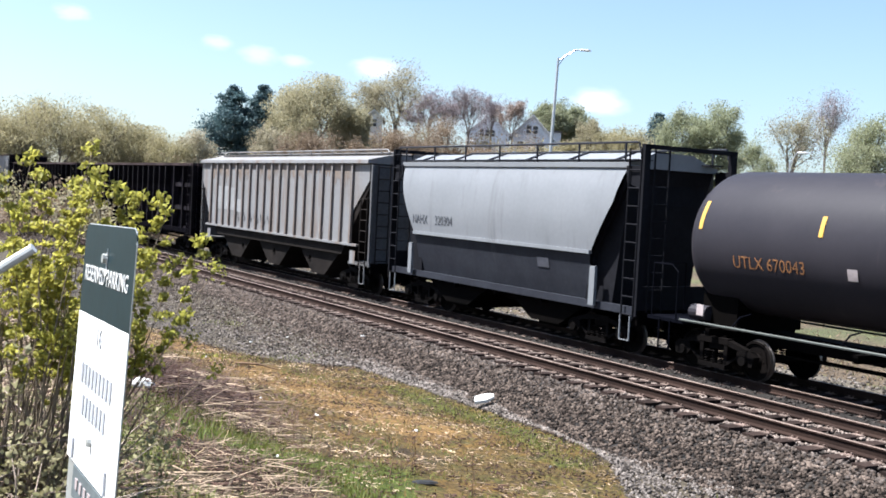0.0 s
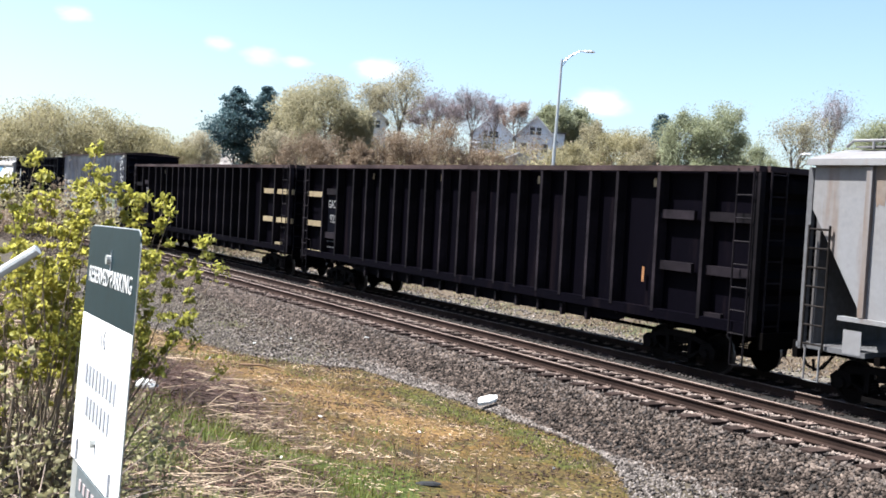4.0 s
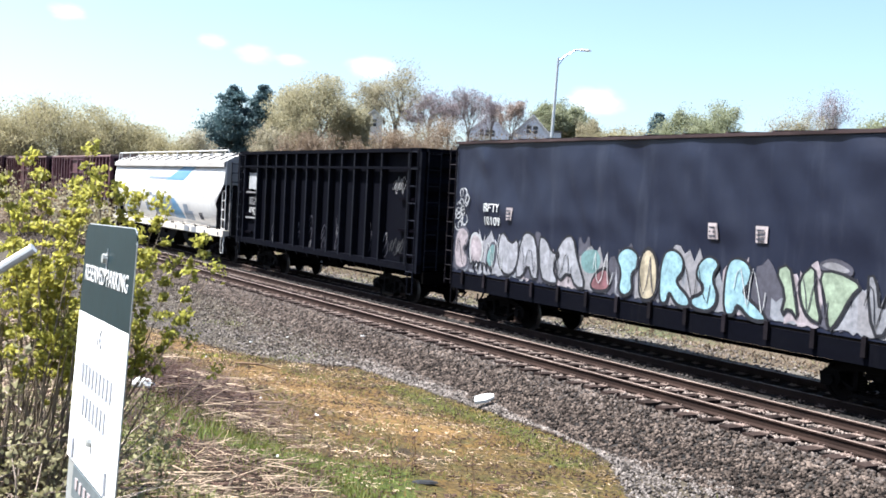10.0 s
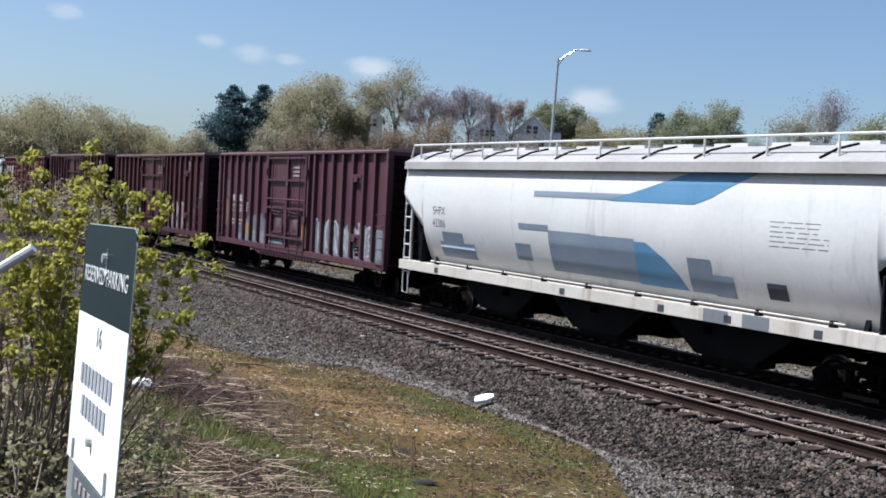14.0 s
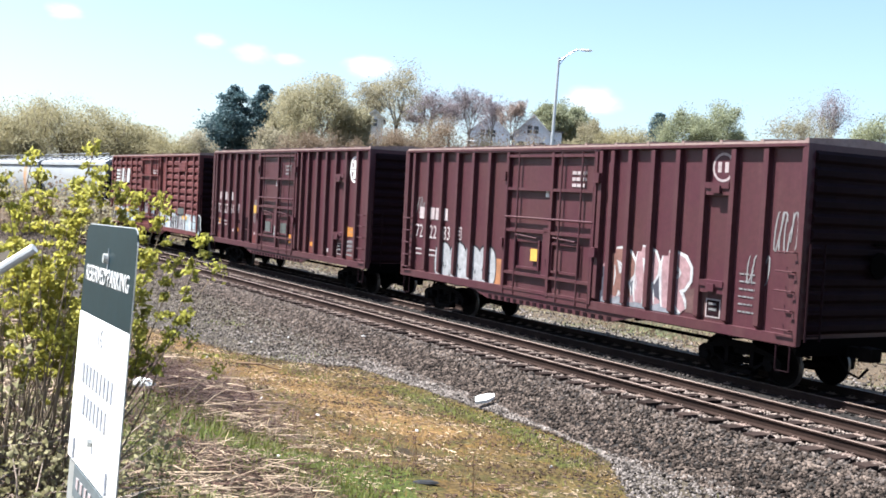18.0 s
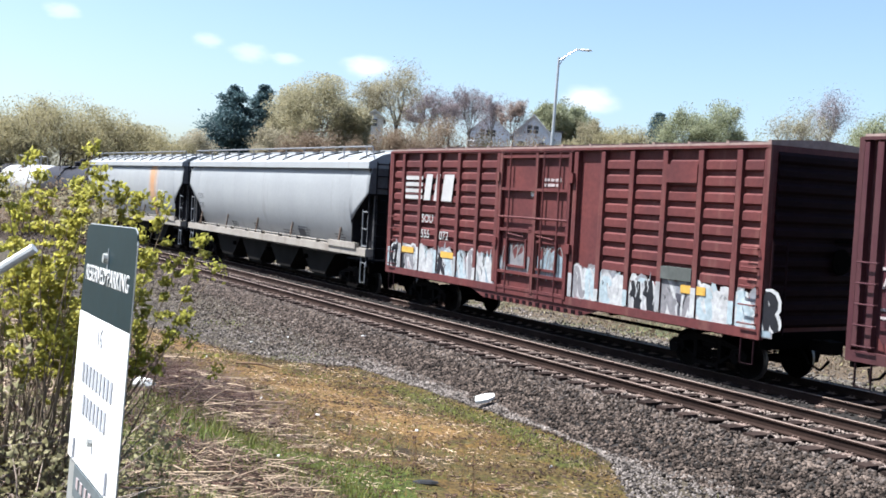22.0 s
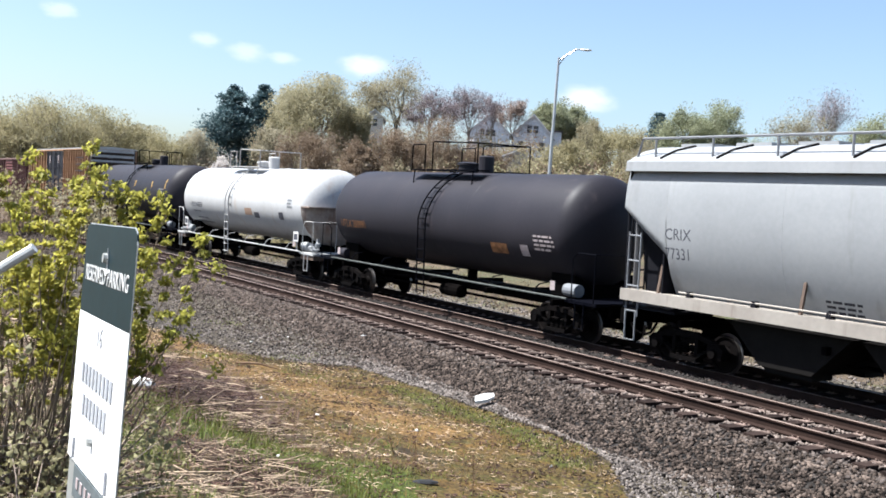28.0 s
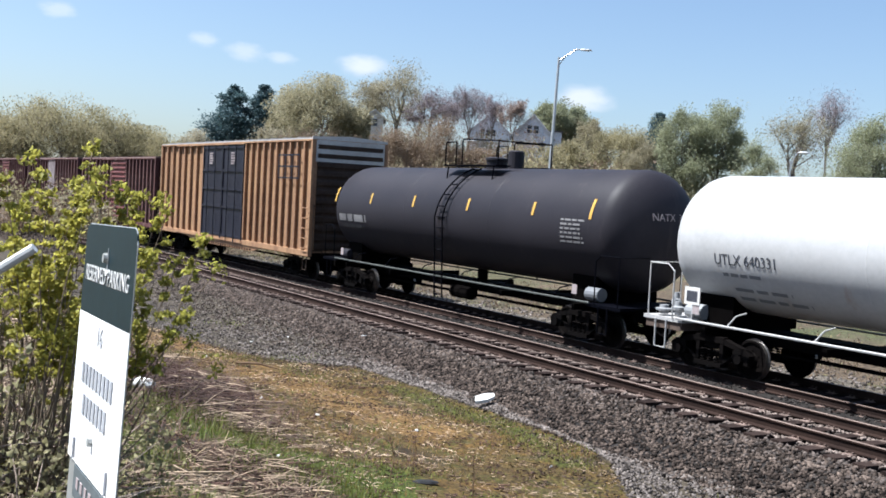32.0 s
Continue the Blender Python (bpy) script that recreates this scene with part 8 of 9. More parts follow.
def house(label, az, d, half_w, eave, peak, depth, siding, windows, chimney=None, dormer=False, turn=0):
    """A gabled house, its gable end to the railway; heights above the rail."""
    p = at_bearing(az, d)
    root = tagged(new("house"), label, "house")
    root.matrix_world = Matrix.Translation((p.x, p.y, p.z - 0.5)) @ Matrix.Rotation(radians(-az + turn), 4, "Z")
    e, k = eave - p.z + 0.5, peak - p.z + 0.5
    bm = B()
    prism_y(bm, [(-half_w, 0), (half_w, 0), (half_w, e), (0, k), (-half_w, e)], 0, depth)
    n = int(k / 0.28)
    part("wall", bm, siding, root)
    for i in range(1, n):
        z = i * 0.28
        w = half_w if z < e else half_w * (k - z) / (k - e)
        if w > 0.3:
            bm = B()
            prism_x(bm, [(0, z), (-0.03, z), (0, z + 0.26)], -w + 0.02, w - 0.02)
            part("clapboard", bm, siding, root)
    for s in (-1, 1):
        bm = B()
        prism_y(bm, [(0, k + 0.02), (0, k + 0.2), (s * (half_w + 0.4), e - 0.22), (s * (half_w + 0.4), e - 0.4)], -0.35, depth + 0.3)
        part("roof", bm, SHINGLE, root)
        bm = B()
        prism_y(bm, [(0, k - 0.05), (0, k + 0.21), (s * (half_w + 0.42), e - 0.2), (s * (half_w + 0.42), e - 0.42)], -0.42, -0.36)
        part("verge_board", bm, TRIM, root)
    for x, z, w, h in windows:
        z = z - p.z + 0.5
        bm = B()
        box(bm, x - w / 2, x + w / 2, -0.05, 0.02, z, z + h)
        win = part("window", bm, GLASS, root)
        bm = B()
        for a, b, c, f in ((x - w / 2 - 0.1, x - w / 2, z - 0.1, z + h + 0.1), (x + w / 2, x + w / 2 + 0.1, z - 0.1, z + h + 0.1), (x - w / 2, x + w / 2, z - 0.1, z), (x - w / 2, x + w / 2, z + h, z + h + 0.1), (x - w / 2, x + w / 2, z + h / 2 - 0.04, z + h / 2 + 0.04)):
            box(bm, a, b, -0.09, 0.0, c, f)
        part("window_frame", bm, TRIM, win)
    if chimney is not None:
        bm = B()
        box(bm, chimney - 0.4, chimney + 0.4, depth * 0.4, depth * 0.4 + 0.8, e, k + 1.0)
        part("chimney", bm, M["rust"], root)
    if dormer:
        bm = B()
        box(bm, half_w * 0.2, half_w + 1.6, depth * 0.35, depth * 0.75, e - 1.2, e + 1.4)
        part("wing", bm, siding, root)
        bm = B()
        prism_y(bm, [(half_w * 0.1, e + 1.4), (half_w + 1.8, e + 1.4), (half_w + 1.8, e + 1.6), (half_w * 0.1, e + 1.6)], depth * 0.3, depth * 0.8)
        part("wing_roof", bm, SHINGLE, root)
    return root, p


house("pale blue-grey clapboard house with a steep gable", 4.25, 200, 3.9, 18.6, 22.6, 9, SIDING, [(-0.6, 19.2, 0.9, 1.4), (0.6, 19.2, 0.9, 1.4), (-2.0, 15.9, 1.1, 1.7), (1.9, 15.9, 1.2, 1.7)], dormer=True)
house("pale grey clapboard house half hidden by trees", 1.95, 215, 4.2, 20.0, 23.4, 9, SIDING, [(-1.4, 19.2, 0.8, 1.3), (-0.3, 19.2, 0.8, 1.3), (0.8, 19.2, 0.8, 1.3)], chimney=2.2)
house("narrow white house wall seen between trees", -4.25, 150, 1.3, 15.6, 16.6, 6, SIDING_WHITE, [(0.1, 14.4, 0.7, 1.0), (0.3, 11.8, 0.6, 0.9)])
# porch roof and wall below the grey house
p = at_bearing(3.1, 128)
porch = tagged(new("porch_roof"), "white-trimmed porch gable below the grey house", "porch")
porch.matrix_world = Matrix.Translation(p) @ Matrix.Rotation(radians(-3), 4, "Z")
hgt = 11.2 - p.z
for k in range(3):
    bm = B()
    tube(bm, [(-2.4, k * 0.5, hgt - 1.5 - 0.1 * k), (0.9, k * 0.5, hgt - 0.05 * k)], 0.06, n=4)
    part("verge_board", bm, TRIM, porch)
bm = B()
prism_y(bm, [(-2.2, 0), (2.2, 0), (2.2, hgt - 0.5), (0.9, hgt - 0.1), (-2.2, hgt - 1.5)], 0.05, 3)
part("wall", bm, CONCRETE, porch)


# ---- street lamps ----
STEEL = mat("galvanised lamp steel", (0.42, 0.43, 0.44), (0.34, 0.35, 0.36), rough=0.4, metal=0.5)


def street_lamp(label, az, d, top, arm, r):
    p = at_bearing(az, d)
    root = tagged(new("street_lamp"), label, "street lamp")
    root.matrix_world = Matrix.Translation(p) @ Matrix.Rotation(radians(-az), 4, "Z")
    h = top - p.z
    bm = B()
    tube(bm, [(0, 0, 0), (0, 0, h * 0.5), (0, 0, h)], [r * 1.5, r * 1.2, r * 0.8], n=10)
    part("pole", bm, STEEL, root)
    bm = B()
    box(bm, -r * 2, r * 2, -r * 2, r * 2, 0, 0.12)
    part("base_plate", bm, STEEL, root)
    bm = B()
    tube(bm, [(0, 0, h - 0.25), (arm * 0.35, 0, h + 0.2), (arm * 0.75, 0, h + 0.62), (arm, 0, h + 0.66)], r * 0.5, n=6)
    tube(bm, [(0, 0, h - 0.6), (arm * 0.3, 0, h + 0.1)], r * 0.3, n=5)
    part("arm", bm, STEEL, root)
    bm = B()
    loft(bm, [[(arm + x, y * w, h + 0.62 + z * t) for y, z in ((-1, 0), (-0.7, 0.8), (0, 1), (0.7, 0.8), (1, 0), (0.5, -0.6), (-0.5, -0.6))] for x, w, t in ((-0.12, 0.07, 0.06), (0.1, 0.13, 0.1), (0.45, 0.17, 0.11), (0.68, 0.08, 0.05))])
    part("lamp_head", bm, STEEL, root)
    return root


street_lamp("tall galvanised street lamp with a curved arm", 5.32, 75, 14.45, 1.55, 0.1)
street_lamp("galvanised street lamp behind the trees", 17.6, 84, 9.0, 0.6, 0.07)
street_lamp("small galvanised street lamp on the slope", 0.35, 118, 10.6, 1.2, 0.08)


# ---- clouds, far off ----
def cloud_mat(name, cover):
    m = bpy.data.materials.new(name)
    m.use_nodes = True
    n, l = m.node_tree.nodes, m.node_tree.links
    n.remove(n["Principled BSDF"])
    tc = n.new("ShaderNodeTexCoord")
    g = n.new("ShaderNodeTexGradient")
    g.gradient_type = "SPHERICAL"
    l.new(tc.outputs["Object"], g.inputs[0])
    t = n.new("ShaderNodeTexNoise")
    t.inputs["Scale"].default_value, t.inputs["Detail"].default_value = 1.7, 5
    info = n.new("ShaderNodeObjectInfo")
    add = n.new("ShaderNodeVectorMath")
    mul = n.new("ShaderNodeMath")
    mul.operation, mul.inputs[1].default_value = "MULTIPLY", 40
    l.new(info.outputs["Random"], mul.inputs[0])
    l.new(tc.outputs["Object"], add.inputs[0])
    l.new(mul.outputs[0], add.inputs[1])
    l.new(add.outputs[0], t.inputs["Vector"])
    a = n.new("ShaderNodeMath")
    a.operation = "MULTIPLY_ADD"
    l.new(g.outputs["Fac"], a.inputs[0])
    a.inputs[1].default_value = 1.5
    l.new(t.outputs["Fac"], a.inputs[2])
    r = n.new("ShaderNodeMapRange")
    r.interpolation_type = "SMOOTHSTEP"
    r.inputs["From Min"].default_value, r.inputs["From Max"].default_value = 0.72, 1.75
    r.inputs["To Max"].default_value = cover
    l.new(a.outputs[0], r.inputs["Value"])
    # emission stands in for the sunlight on the cloud
    e, tr, x = n.new("ShaderNodeEmission"), n.new("ShaderNodeBsdfTransparent"), n.new("ShaderNodeMixShader")
    e.inputs["Color"].default_value, e.inputs["Strength"].default_value = (1, 0.98, 0.96, 1), 0.4
    l.new(r.outputs[0], x.inputs[0])
    l.new(tr.outputs[0], x.inputs[1])
    l.new(e.outputs[0], x.inputs[2])
    l.new(x.outputs[0], n["Material Output"].inputs["Surface"])
    return m


CLOUD, CLOUD_THIN = cloud_mat("sunlit cloud", 0.75), cloud_mat("thin cloud", 0.42)
CLOUDS = []
for az, z, w, h in ((-10.5, 333, 95, 44), (-4.2, 327, 125, 52), (7.6, 290, 140, 62), (-19.9, 379, 85, 38), (-12.7, 352, 80, 34), (-8.6, 327, 75, 30)):
    bm = B()
    vs = [bm.verts.new(v) for v in ((-1, 0, -1), (1, 0, -1), (1, 0, 1), (-1, 0, 1))]
    bm.faces.new(vs)
    c = link("cloud", bm, CLOUD if w > 100 else CLOUD_THIN)
    tagged(c, "small white fair-weather cloud", "cloud", "clouds")
    c.scale = (w / 2 * 1.35, 1, h / 2 * 1.5)
    CLOUDS.append((c, az, z))

# ---- ballast stones, near the camera ----


def stones(name, label, n, s_range, o_of, size, seed, material, lift=0.0):
    """Broken stones, each its own small hull, all in one mesh."""
    nr = np.random.default_rng(seed)
    s = nr.uniform(*s_range, n)
    o = o_of(nr, n, s)
    v0 = np.array([(x, y, z) for x in (-1, 1) for y in (-1, 1) for z in (-1, 1)]) * 0.66
    f0 = np.array([(0, 1, 3), (0, 3, 2), (4, 6, 7), (4, 7, 5), (0, 4, 5), (0, 5, 1), (2, 3, 7), (2, 7, 6), (0, 2, 6), (0, 6, 4), (1, 5, 7), (1, 7, 3)])
    k = len(v0)
    c = np.array([tuple(place(float(a), float(b))) for a, b in zip(s, o)])
    r = size * nr.uniform(0.6, 1.35, n)
    squash = nr.uniform(0.6, 1.2, (n, 1, 3))
    q = nr.normal(size=(n, 4))
    q /= np.linalg.norm(q, axis=1)[:, None]
    w, x, y, z = q.T
    rot = np.stack([1 - 2 * (y * y + z * z), 2 * (x * y - z * w), 2 * (x * z + y * w), 2 * (x * y + z * w), 1 - 2 * (x * x + z * z), 2 * (y * z - x * w), 2 * (x * z - y * w), 2 * (y * z + x * w), 1 - 2 * (x * x + y * y)], 1).reshape(n, 3, 3)
    v = v0[None] * squash * nr.uniform(0.6, 1.25, (n, k, 1))
    v = np.einsum("nij,nkj->nki", rot, v) * r[:, None, None] + c[:, None, :]
    v[:, :, 2] += (r * 0.25)[:, None] + lift
    me = bpy.data.meshes.new(name)
    me.vertices.add(n * k)
    me.vertices.foreach_set("co", v.ravel())
    idx = (f0[None] + (np.arange(n) * k)[:, None, None]).ravel()
    me.loops.add(len(idx))
    me.loops.foreach_set("vertex_index", idx)
    me.polygons.add(len(idx) // 3)
    me.polygons.foreach_set("loop_start", np.arange(0, len(idx), 3))
    me.update()
    me.materials.append(material)
    return tagged(link(name, me, None), label, "gravel", kind="stuff")


STONE_RED = mat("rust-dusted ballast", (0.0892, 0.0714, 0.062), (0.0382, 0.0298, 0.0255), rough=0.9, grain=60, blotch=5, island=0.7)
stones("ballast_stones", "grey and brown broken ballast stones", 36000, (-24, 14), lambda g, n, s: 5.55 + g.uniform(0, 1, n) * (np.interp(s, BALLAST_FOOT[0], BALLAST_FOOT[1]) + 0.1 - 5.55) + (g.random(n) < 0.22) * np.abs(g.normal(0, 1, n)) * np.where(s > -9, 0.9, 0.15), 0.031, 3, M["stone"])
stones("ballast_stones", "broken ballast stones between the ties", 12000, (-24, 12), lambda g, n, s: np.where(g.random(n) < 0.7, g.uniform(2.5, 5.7, n), 5.5 + np.abs(g.normal(0, 0.35, n))), 0.034, 4, STONE_RED)
stones("ballast_stones", "grey ballast stones along the far shoulder of the slope", 7000, (10, 50), lambda g, n, s: g.uniform(5.7, 7.4, n), 0.045, 5, M["stone"])
STONE_FINE = mat("pale crushed stone", (0.132, 0.114, 0.103), (0.0616, 0.0528, 0.0475), rough=0.95, grain=40, blotch=5, island=0.95, spec=0.1)
stones("crushed_stone", "pale fine crushed stone beside the grass", 22000, (-21, 16), lambda g, n, s: (lambda a, b: a + g.uniform(-0.1, 1.08, n) * (b - a))(np.interp(s, BALLAST_FOOT[0], BALLAST_FOOT[1]), np.maximum(np.interp(s, GRASS_EDGE[0], GRASS_EDGE[1]), np.interp(s, BALLAST_FOOT[0], BALLAST_FOOT[1]) + 0.05)), 0.026, 8, STONE_FINE)
STONE_DUST = mat("rust-dusted pale ballast", (0.21, 0.168, 0.145), (0.13, 0.103, 0.09), rough=0.95, grain=60, blotch=5, island=0.4, spec=0.1)
for side in (-0.755, 0.755):
    stones("rail_ballast", "pale rust-dusted ballast along the rail", 5200, (-24, 16), lambda g, n, s: SPACING + side + np.where(g.random(n) < 0.2, -g.uniform(0.07, 0.25, n), 0.07 + np.abs(g.normal(0, 0.11, n))), 0.026, 9 + int(side > 0), STONE_DUST, lift=0.035)
# Darker ballast colour stands in for the shade under the train.
STONE_SHADE = mat("shade-darkened ballast", (0.04, 0.034, 0.031), (0.018, 0.0155, 0.0145), rough=0.9, grain=60, blotch=5, island=0.7, spec=0.1)
stones("ballast_stones", "shade-darkened ballast stones between the ties under the train", 9000, (-20, 36), lambda g, n, s: g.uniform(-2.0, 2.4, n), 0.036, 6, STONE_SHADE)
# Paler colour carries the sunlight on the stones beyond the train.
STONE_PALE = mat("pale sunlit stone", (0.15, 0.13, 0.118), (0.05, 0.043, 0.038), rough=0.95, grain=60, blotch=5, island=0.9, spec=0.1)
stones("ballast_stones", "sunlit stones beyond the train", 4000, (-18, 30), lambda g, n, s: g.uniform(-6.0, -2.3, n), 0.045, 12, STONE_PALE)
stones("scattered_stones", "loose stones strewn over the grass edge", 3500, (-22, 6), lambda g, n, s: np.interp(s, GRASS_EDGE[0], GRASS_EDGE[1]) + np.abs(g.normal(0, 0.7, n)), 0.017, 7, M["stone"])


# ---- grass and dead stalks ----
def blades(name, label, n, where, length, width, lean, material, seed):
    """Blades or stalks of grass, each a bent tapering strip."""
    nr = np.random.default_rng(seed)
    so = where(nr, n)
    base = np.array([tuple(place(float(a), float(b), -0.01)) for a, b in so])
    n = len(base)
    a = nr.uniform(0, 2 * math.pi, n)
    ln, wd = length * nr.uniform(0.5, 1.4, n), width * nr.uniform(0.7, 1.3, n)
    le = np.clip(nr.normal(lean, 0.25, n), 0, 1.5)
    d = np.stack([np.cos(a), np.sin(a), np.zeros(n)], 1)
    side = np.stack([-np.sin(a), np.cos(a), np.zeros(n)], 1) * wd[:, None] * 0.5
    mid = base + d * (ln * 0.5 * np.sin(le * 0.85))[:, None]
    mid[:, 2] += ln * 0.5 * np.cos(le * 0.85)
    tip = mid + d * (ln * 0.5 * np.sin(le * 1.15))[:, None]
    tip[:, 2] += ln * 0.5 * np.cos(np.clip(le * 1.15, 0, 1.7))
    v = np.stack([base - side, base + side, mid + side * 0.8, mid - side * 0.8, tip], 1).reshape(-1, 3)
    i = np.arange(n)[:, None] * 5
    tri = np.concatenate([i, i + 1, i + 2, i, i + 2, i + 3, i + 3, i + 2, i + 4], 1).ravel()
    me = bpy.data.meshes.new(name)
    me.vertices.add(5 * n)
    me.vertices.foreach_set("co", v.ravel())
    me.loops.add(len(tri))
    me.loops.foreach_set("vertex_index", tri)
    me.polygons.add(3 * n)
    me.polygons.foreach_set("loop_start", np.arange(0, len(tri), 3))
    me.update()
    me.materials.append(material)
    return tagged(link(name, me, None), label, "grass", kind="stuff")


def sticks(name, label, n, where, length, width, rise, material, seed, heading=0.25, spread=0.7):
    """Fallen stems, each a thin three-sided rod lying almost flat."""
    nr = np.random.default_rng(seed)
    so = where(nr, n)
    n = len(so)
    p = np.array([tuple(place(float(a), float(b))) for a, b in so])
    p[:, 2] += np.abs(nr.normal(0, rise, n))
    a = nr.normal(heading, spread, n) + np.where(nr.random(n) < 0.2, 1.3, 0.0)
    ln = length * nr.uniform(0.35, 1.3, n)
    d = np.stack([np.cos(a), np.sin(a), np.clip(nr.normal(0.04, 0.13, n), -0.2, 0.5)], 1) * ln[:, None] * 0.5
    bow = np.stack([-np.sin(a), np.cos(a), np.full(n, 0.4)], 1) * (ln * nr.normal(0, 0.07, n))[:, None]
    side = np.stack([-np.sin(a), np.cos(a), np.zeros(n)], 1)
    w = width * nr.uniform(0.5, 1.4, n)
    rings = []
    for t, k in ((-1, 1.0), (0, 0.85), (1, 0.45)):
        c = p + d * t + (bow if t == 0 else 0)
        c[:, 2] = np.maximum(c[:, 2], p[:, 2] - 0.03)
        r = (w * 0.5 * k)[:, None]
        rings += [c - side * r, c + side * r, c + np.array([0, 0, 1.5]) * r]
    v = np.stack(rings, 1).reshape(-1, 3)
    f0 = np.array([(j * 3 + m, j * 3 + (m + 1) % 3, j * 3 + 3 + (m + 1) % 3, j * 3 + 3 + m) for j in (0, 1) for m in range(3)])
    idx = (f0[None] + (np.arange(n) * 9)[:, None, None]).ravel()
    me = bpy.data.meshes.new(name)
    me.vertices.add(9 * n)
    me.vertices.foreach_set("co", v.ravel())
    me.loops.add(len(idx))
    me.loops.foreach_set("vertex_index", idx)
    me.polygons.add(len(idx) // 4)
    me.polygons.foreach_set("loop_start", np.arange(0, len(idx), 4))
    me.update()
    me.materials.append(material)
    return tagged(link(name, me, None), label, "dead stems", kind="stuff")


def patchy(s_range, o_range, scale, level, seed, bias=None):
    """Places in a stretch of ground, kept where a slow pattern is high."""
    def where(nr, n):
        s, o = nr.uniform(*s_range, n * 3), nr.uniform(*o_range, n * 3)
        v = np.array([noise.noise((a * scale, b * scale, seed)) for a, b in zip(s, o)]) + nr.normal(0, 0.12, len(s))
        if bias is not None:
            v = v + bias(s, o)
        keep = np.nonzero(v > level)[0][:n]
        return np.stack([s[keep], o[keep]], 1)
    return where


GRASS = leaf_mat("green spring grass", (0.09, 0.122, 0.0198), (0.135, 0.131, 0.0315), 0.3, island=0.35)
STRAW = leaf_mat("dead straw", (0.252, 0.189, 0.113), (0.081, 0.0576, 0.036), 0.25, island=0.8)
DRY = leaf_mat("tawny short grass", (0.15, 0.092, 0.0275), (0.058, 0.046, 0.0125), 0.25, island=0.75)
REDDISH = leaf_mat("reddish-brown dead stems", (0.09, 0.05, 0.038), (0.05, 0.03, 0.024), 0.1, island=0.4)
blades("grass", "short green spring grass in patches", 26000, patchy((-24, 0), (7.3, 17.5), 0.6, 0.38, 11.0, lambda s, o: np.array([0.75 * grassy(a, b) for a, b in zip(s, o)])), 0.08, 0.010, 0.5, GRASS, 21)
blades("dry_grass", "short tawny grass over sandy soil", 24000, patchy((-22, 4), (7.2, 15), 0.5, -0.1, 31.0, lambda s, o: np.where(o > np.interp(s, GRASS_EDGE[0], GRASS_EDGE[1]), 0.0, -9.0)), 0.055, 0.010, 0.6, DRY, 22)
blades("straw", "dead straw lying in tangles", 4200, patchy((-23, -6), (11.4, 17.5), 0.6, -0.02, 41.0, lambda s, o: np.array([0.2 * min(1.0, b - 12.4) - 0.7 * grassy(a, b) for a, b in zip(s, o)])), 0.4, 0.009, 1.45, STRAW, 23)
STEM_PALE = mat("bleached fallen stems", (0.40, 0.31, 0.22), (0.16, 0.11, 0.08), rough=0.9, island=0.7, spec=0.15)
STEM_DARK = mat("dark brown fallen twigs", (0.09, 0.056, 0.044), (0.035, 0.021, 0.017), rough=0.9, island=0.7, spec=0.1)
LITTER_BIAS = lambda s, o: np.array([0.25 * min(1.0, b - 12.6) - 0.8 * grassy(a, b) for a, b in zip(s, o)])
sticks("fallen_stems", "bleached tan stems lying flat in a tangle", 2600, patchy((-23, -6), (12.0, 17.5), 0.6, 0.05, 41.0, LITTER_BIAS), 0.62, 0.013, 0.07, STEM_PALE, 61)
sticks("fallen_twigs", "dark brown twigs and leaf litter under pale stems", 6000, patchy((-23, -5), (11.9, 17.5), 0.9, 0.0, 43.0, LITTER_BIAS), 0.26, 0.014, 0.05, STEM_DARK, 62, spread=1.6)
sticks("brush_pile", "heap of reddish-brown dead brush", 3200, lambda g, n: np.stack([g.normal(-12.3, 1.3, n), g.normal(12.75, 0.45, n)], 1), 0.34, 0.013, 0.13, REDDISH, 63, spread=0.9)
sticks("fallen_stems", "long pale stems across the brush pile", 90, lambda g, n: np.stack([g.normal(-13.0, 1.6, n), g.normal(12.6, 0.5, n)], 1), 0.9, 0.02, 0.15, STEM_PALE, 64, heading=-0.15, spread=0.3)
sticks("soil_crumbs", "small dark twigs and crumbs strewn over sandy ground", 9000, patchy((-22, 2), (7.4, 14), 1.3, -0.05, 45.0, lambda s, o: np.where(o > np.interp(s, GRASS_EDGE[0], GRASS_EDGE[1]), 0.0, -9.0)), 0.06, 0.018, 0.004, STEM_DARK, 65, spread=2.0)
sticks("straw_flecks", "short pale straw flecks on the ground", 7000, patchy((-22, 2), (7.4, 14), 1.1, -0.05, 46.0, lambda s, o: np.where(o > np.interp(s, GRASS_EDGE[0], GRASS_EDGE[1]), 0.0, -9.0)), 0.08, 0.011, 0.008, STEM_PALE, 66, spread=2.0)
blades("grass", "sparse green grass tufts on sandy soil", 6000, patchy((-22, 2), (7.3, 14), 1.5, 0.22, 71.0, lambda s, o: np.where(o > np.interp(s, GRASS_EDGE[0], GRASS_EDGE[1]), 0.0, -9.0)), 0.075, 0.011, 0.6, GRASS, 27)
blades("brush_stems", "reddish-brown dead brush stems", 2600, lambda g, n: np.stack([g.normal(-12.2, 1.8, n), g.normal(12.6, 0.7, n)], 1), 0.55, 0.013, 1.5, REDDISH, 24)
blades("brush_stems", "grey-brown dead stems under the bush", 1800, lambda g, n: np.stack([g.uniform(-19, 4, n), g.uniform(13.6, 17.0, n)], 1), 0.6, 0.011, 1.45, REDDISH, 25)
blades("grass", "taller green grass at the foot of the bank", 5000, patchy((-22, -6), (12.6, 17.3), 0.7, 0.25, 51.0, lambda s, o: np.array([0.5 * grassy(a, b) for a, b in zip(s, o)])), 0.16, 0.012, 0.5, GRASS, 26)

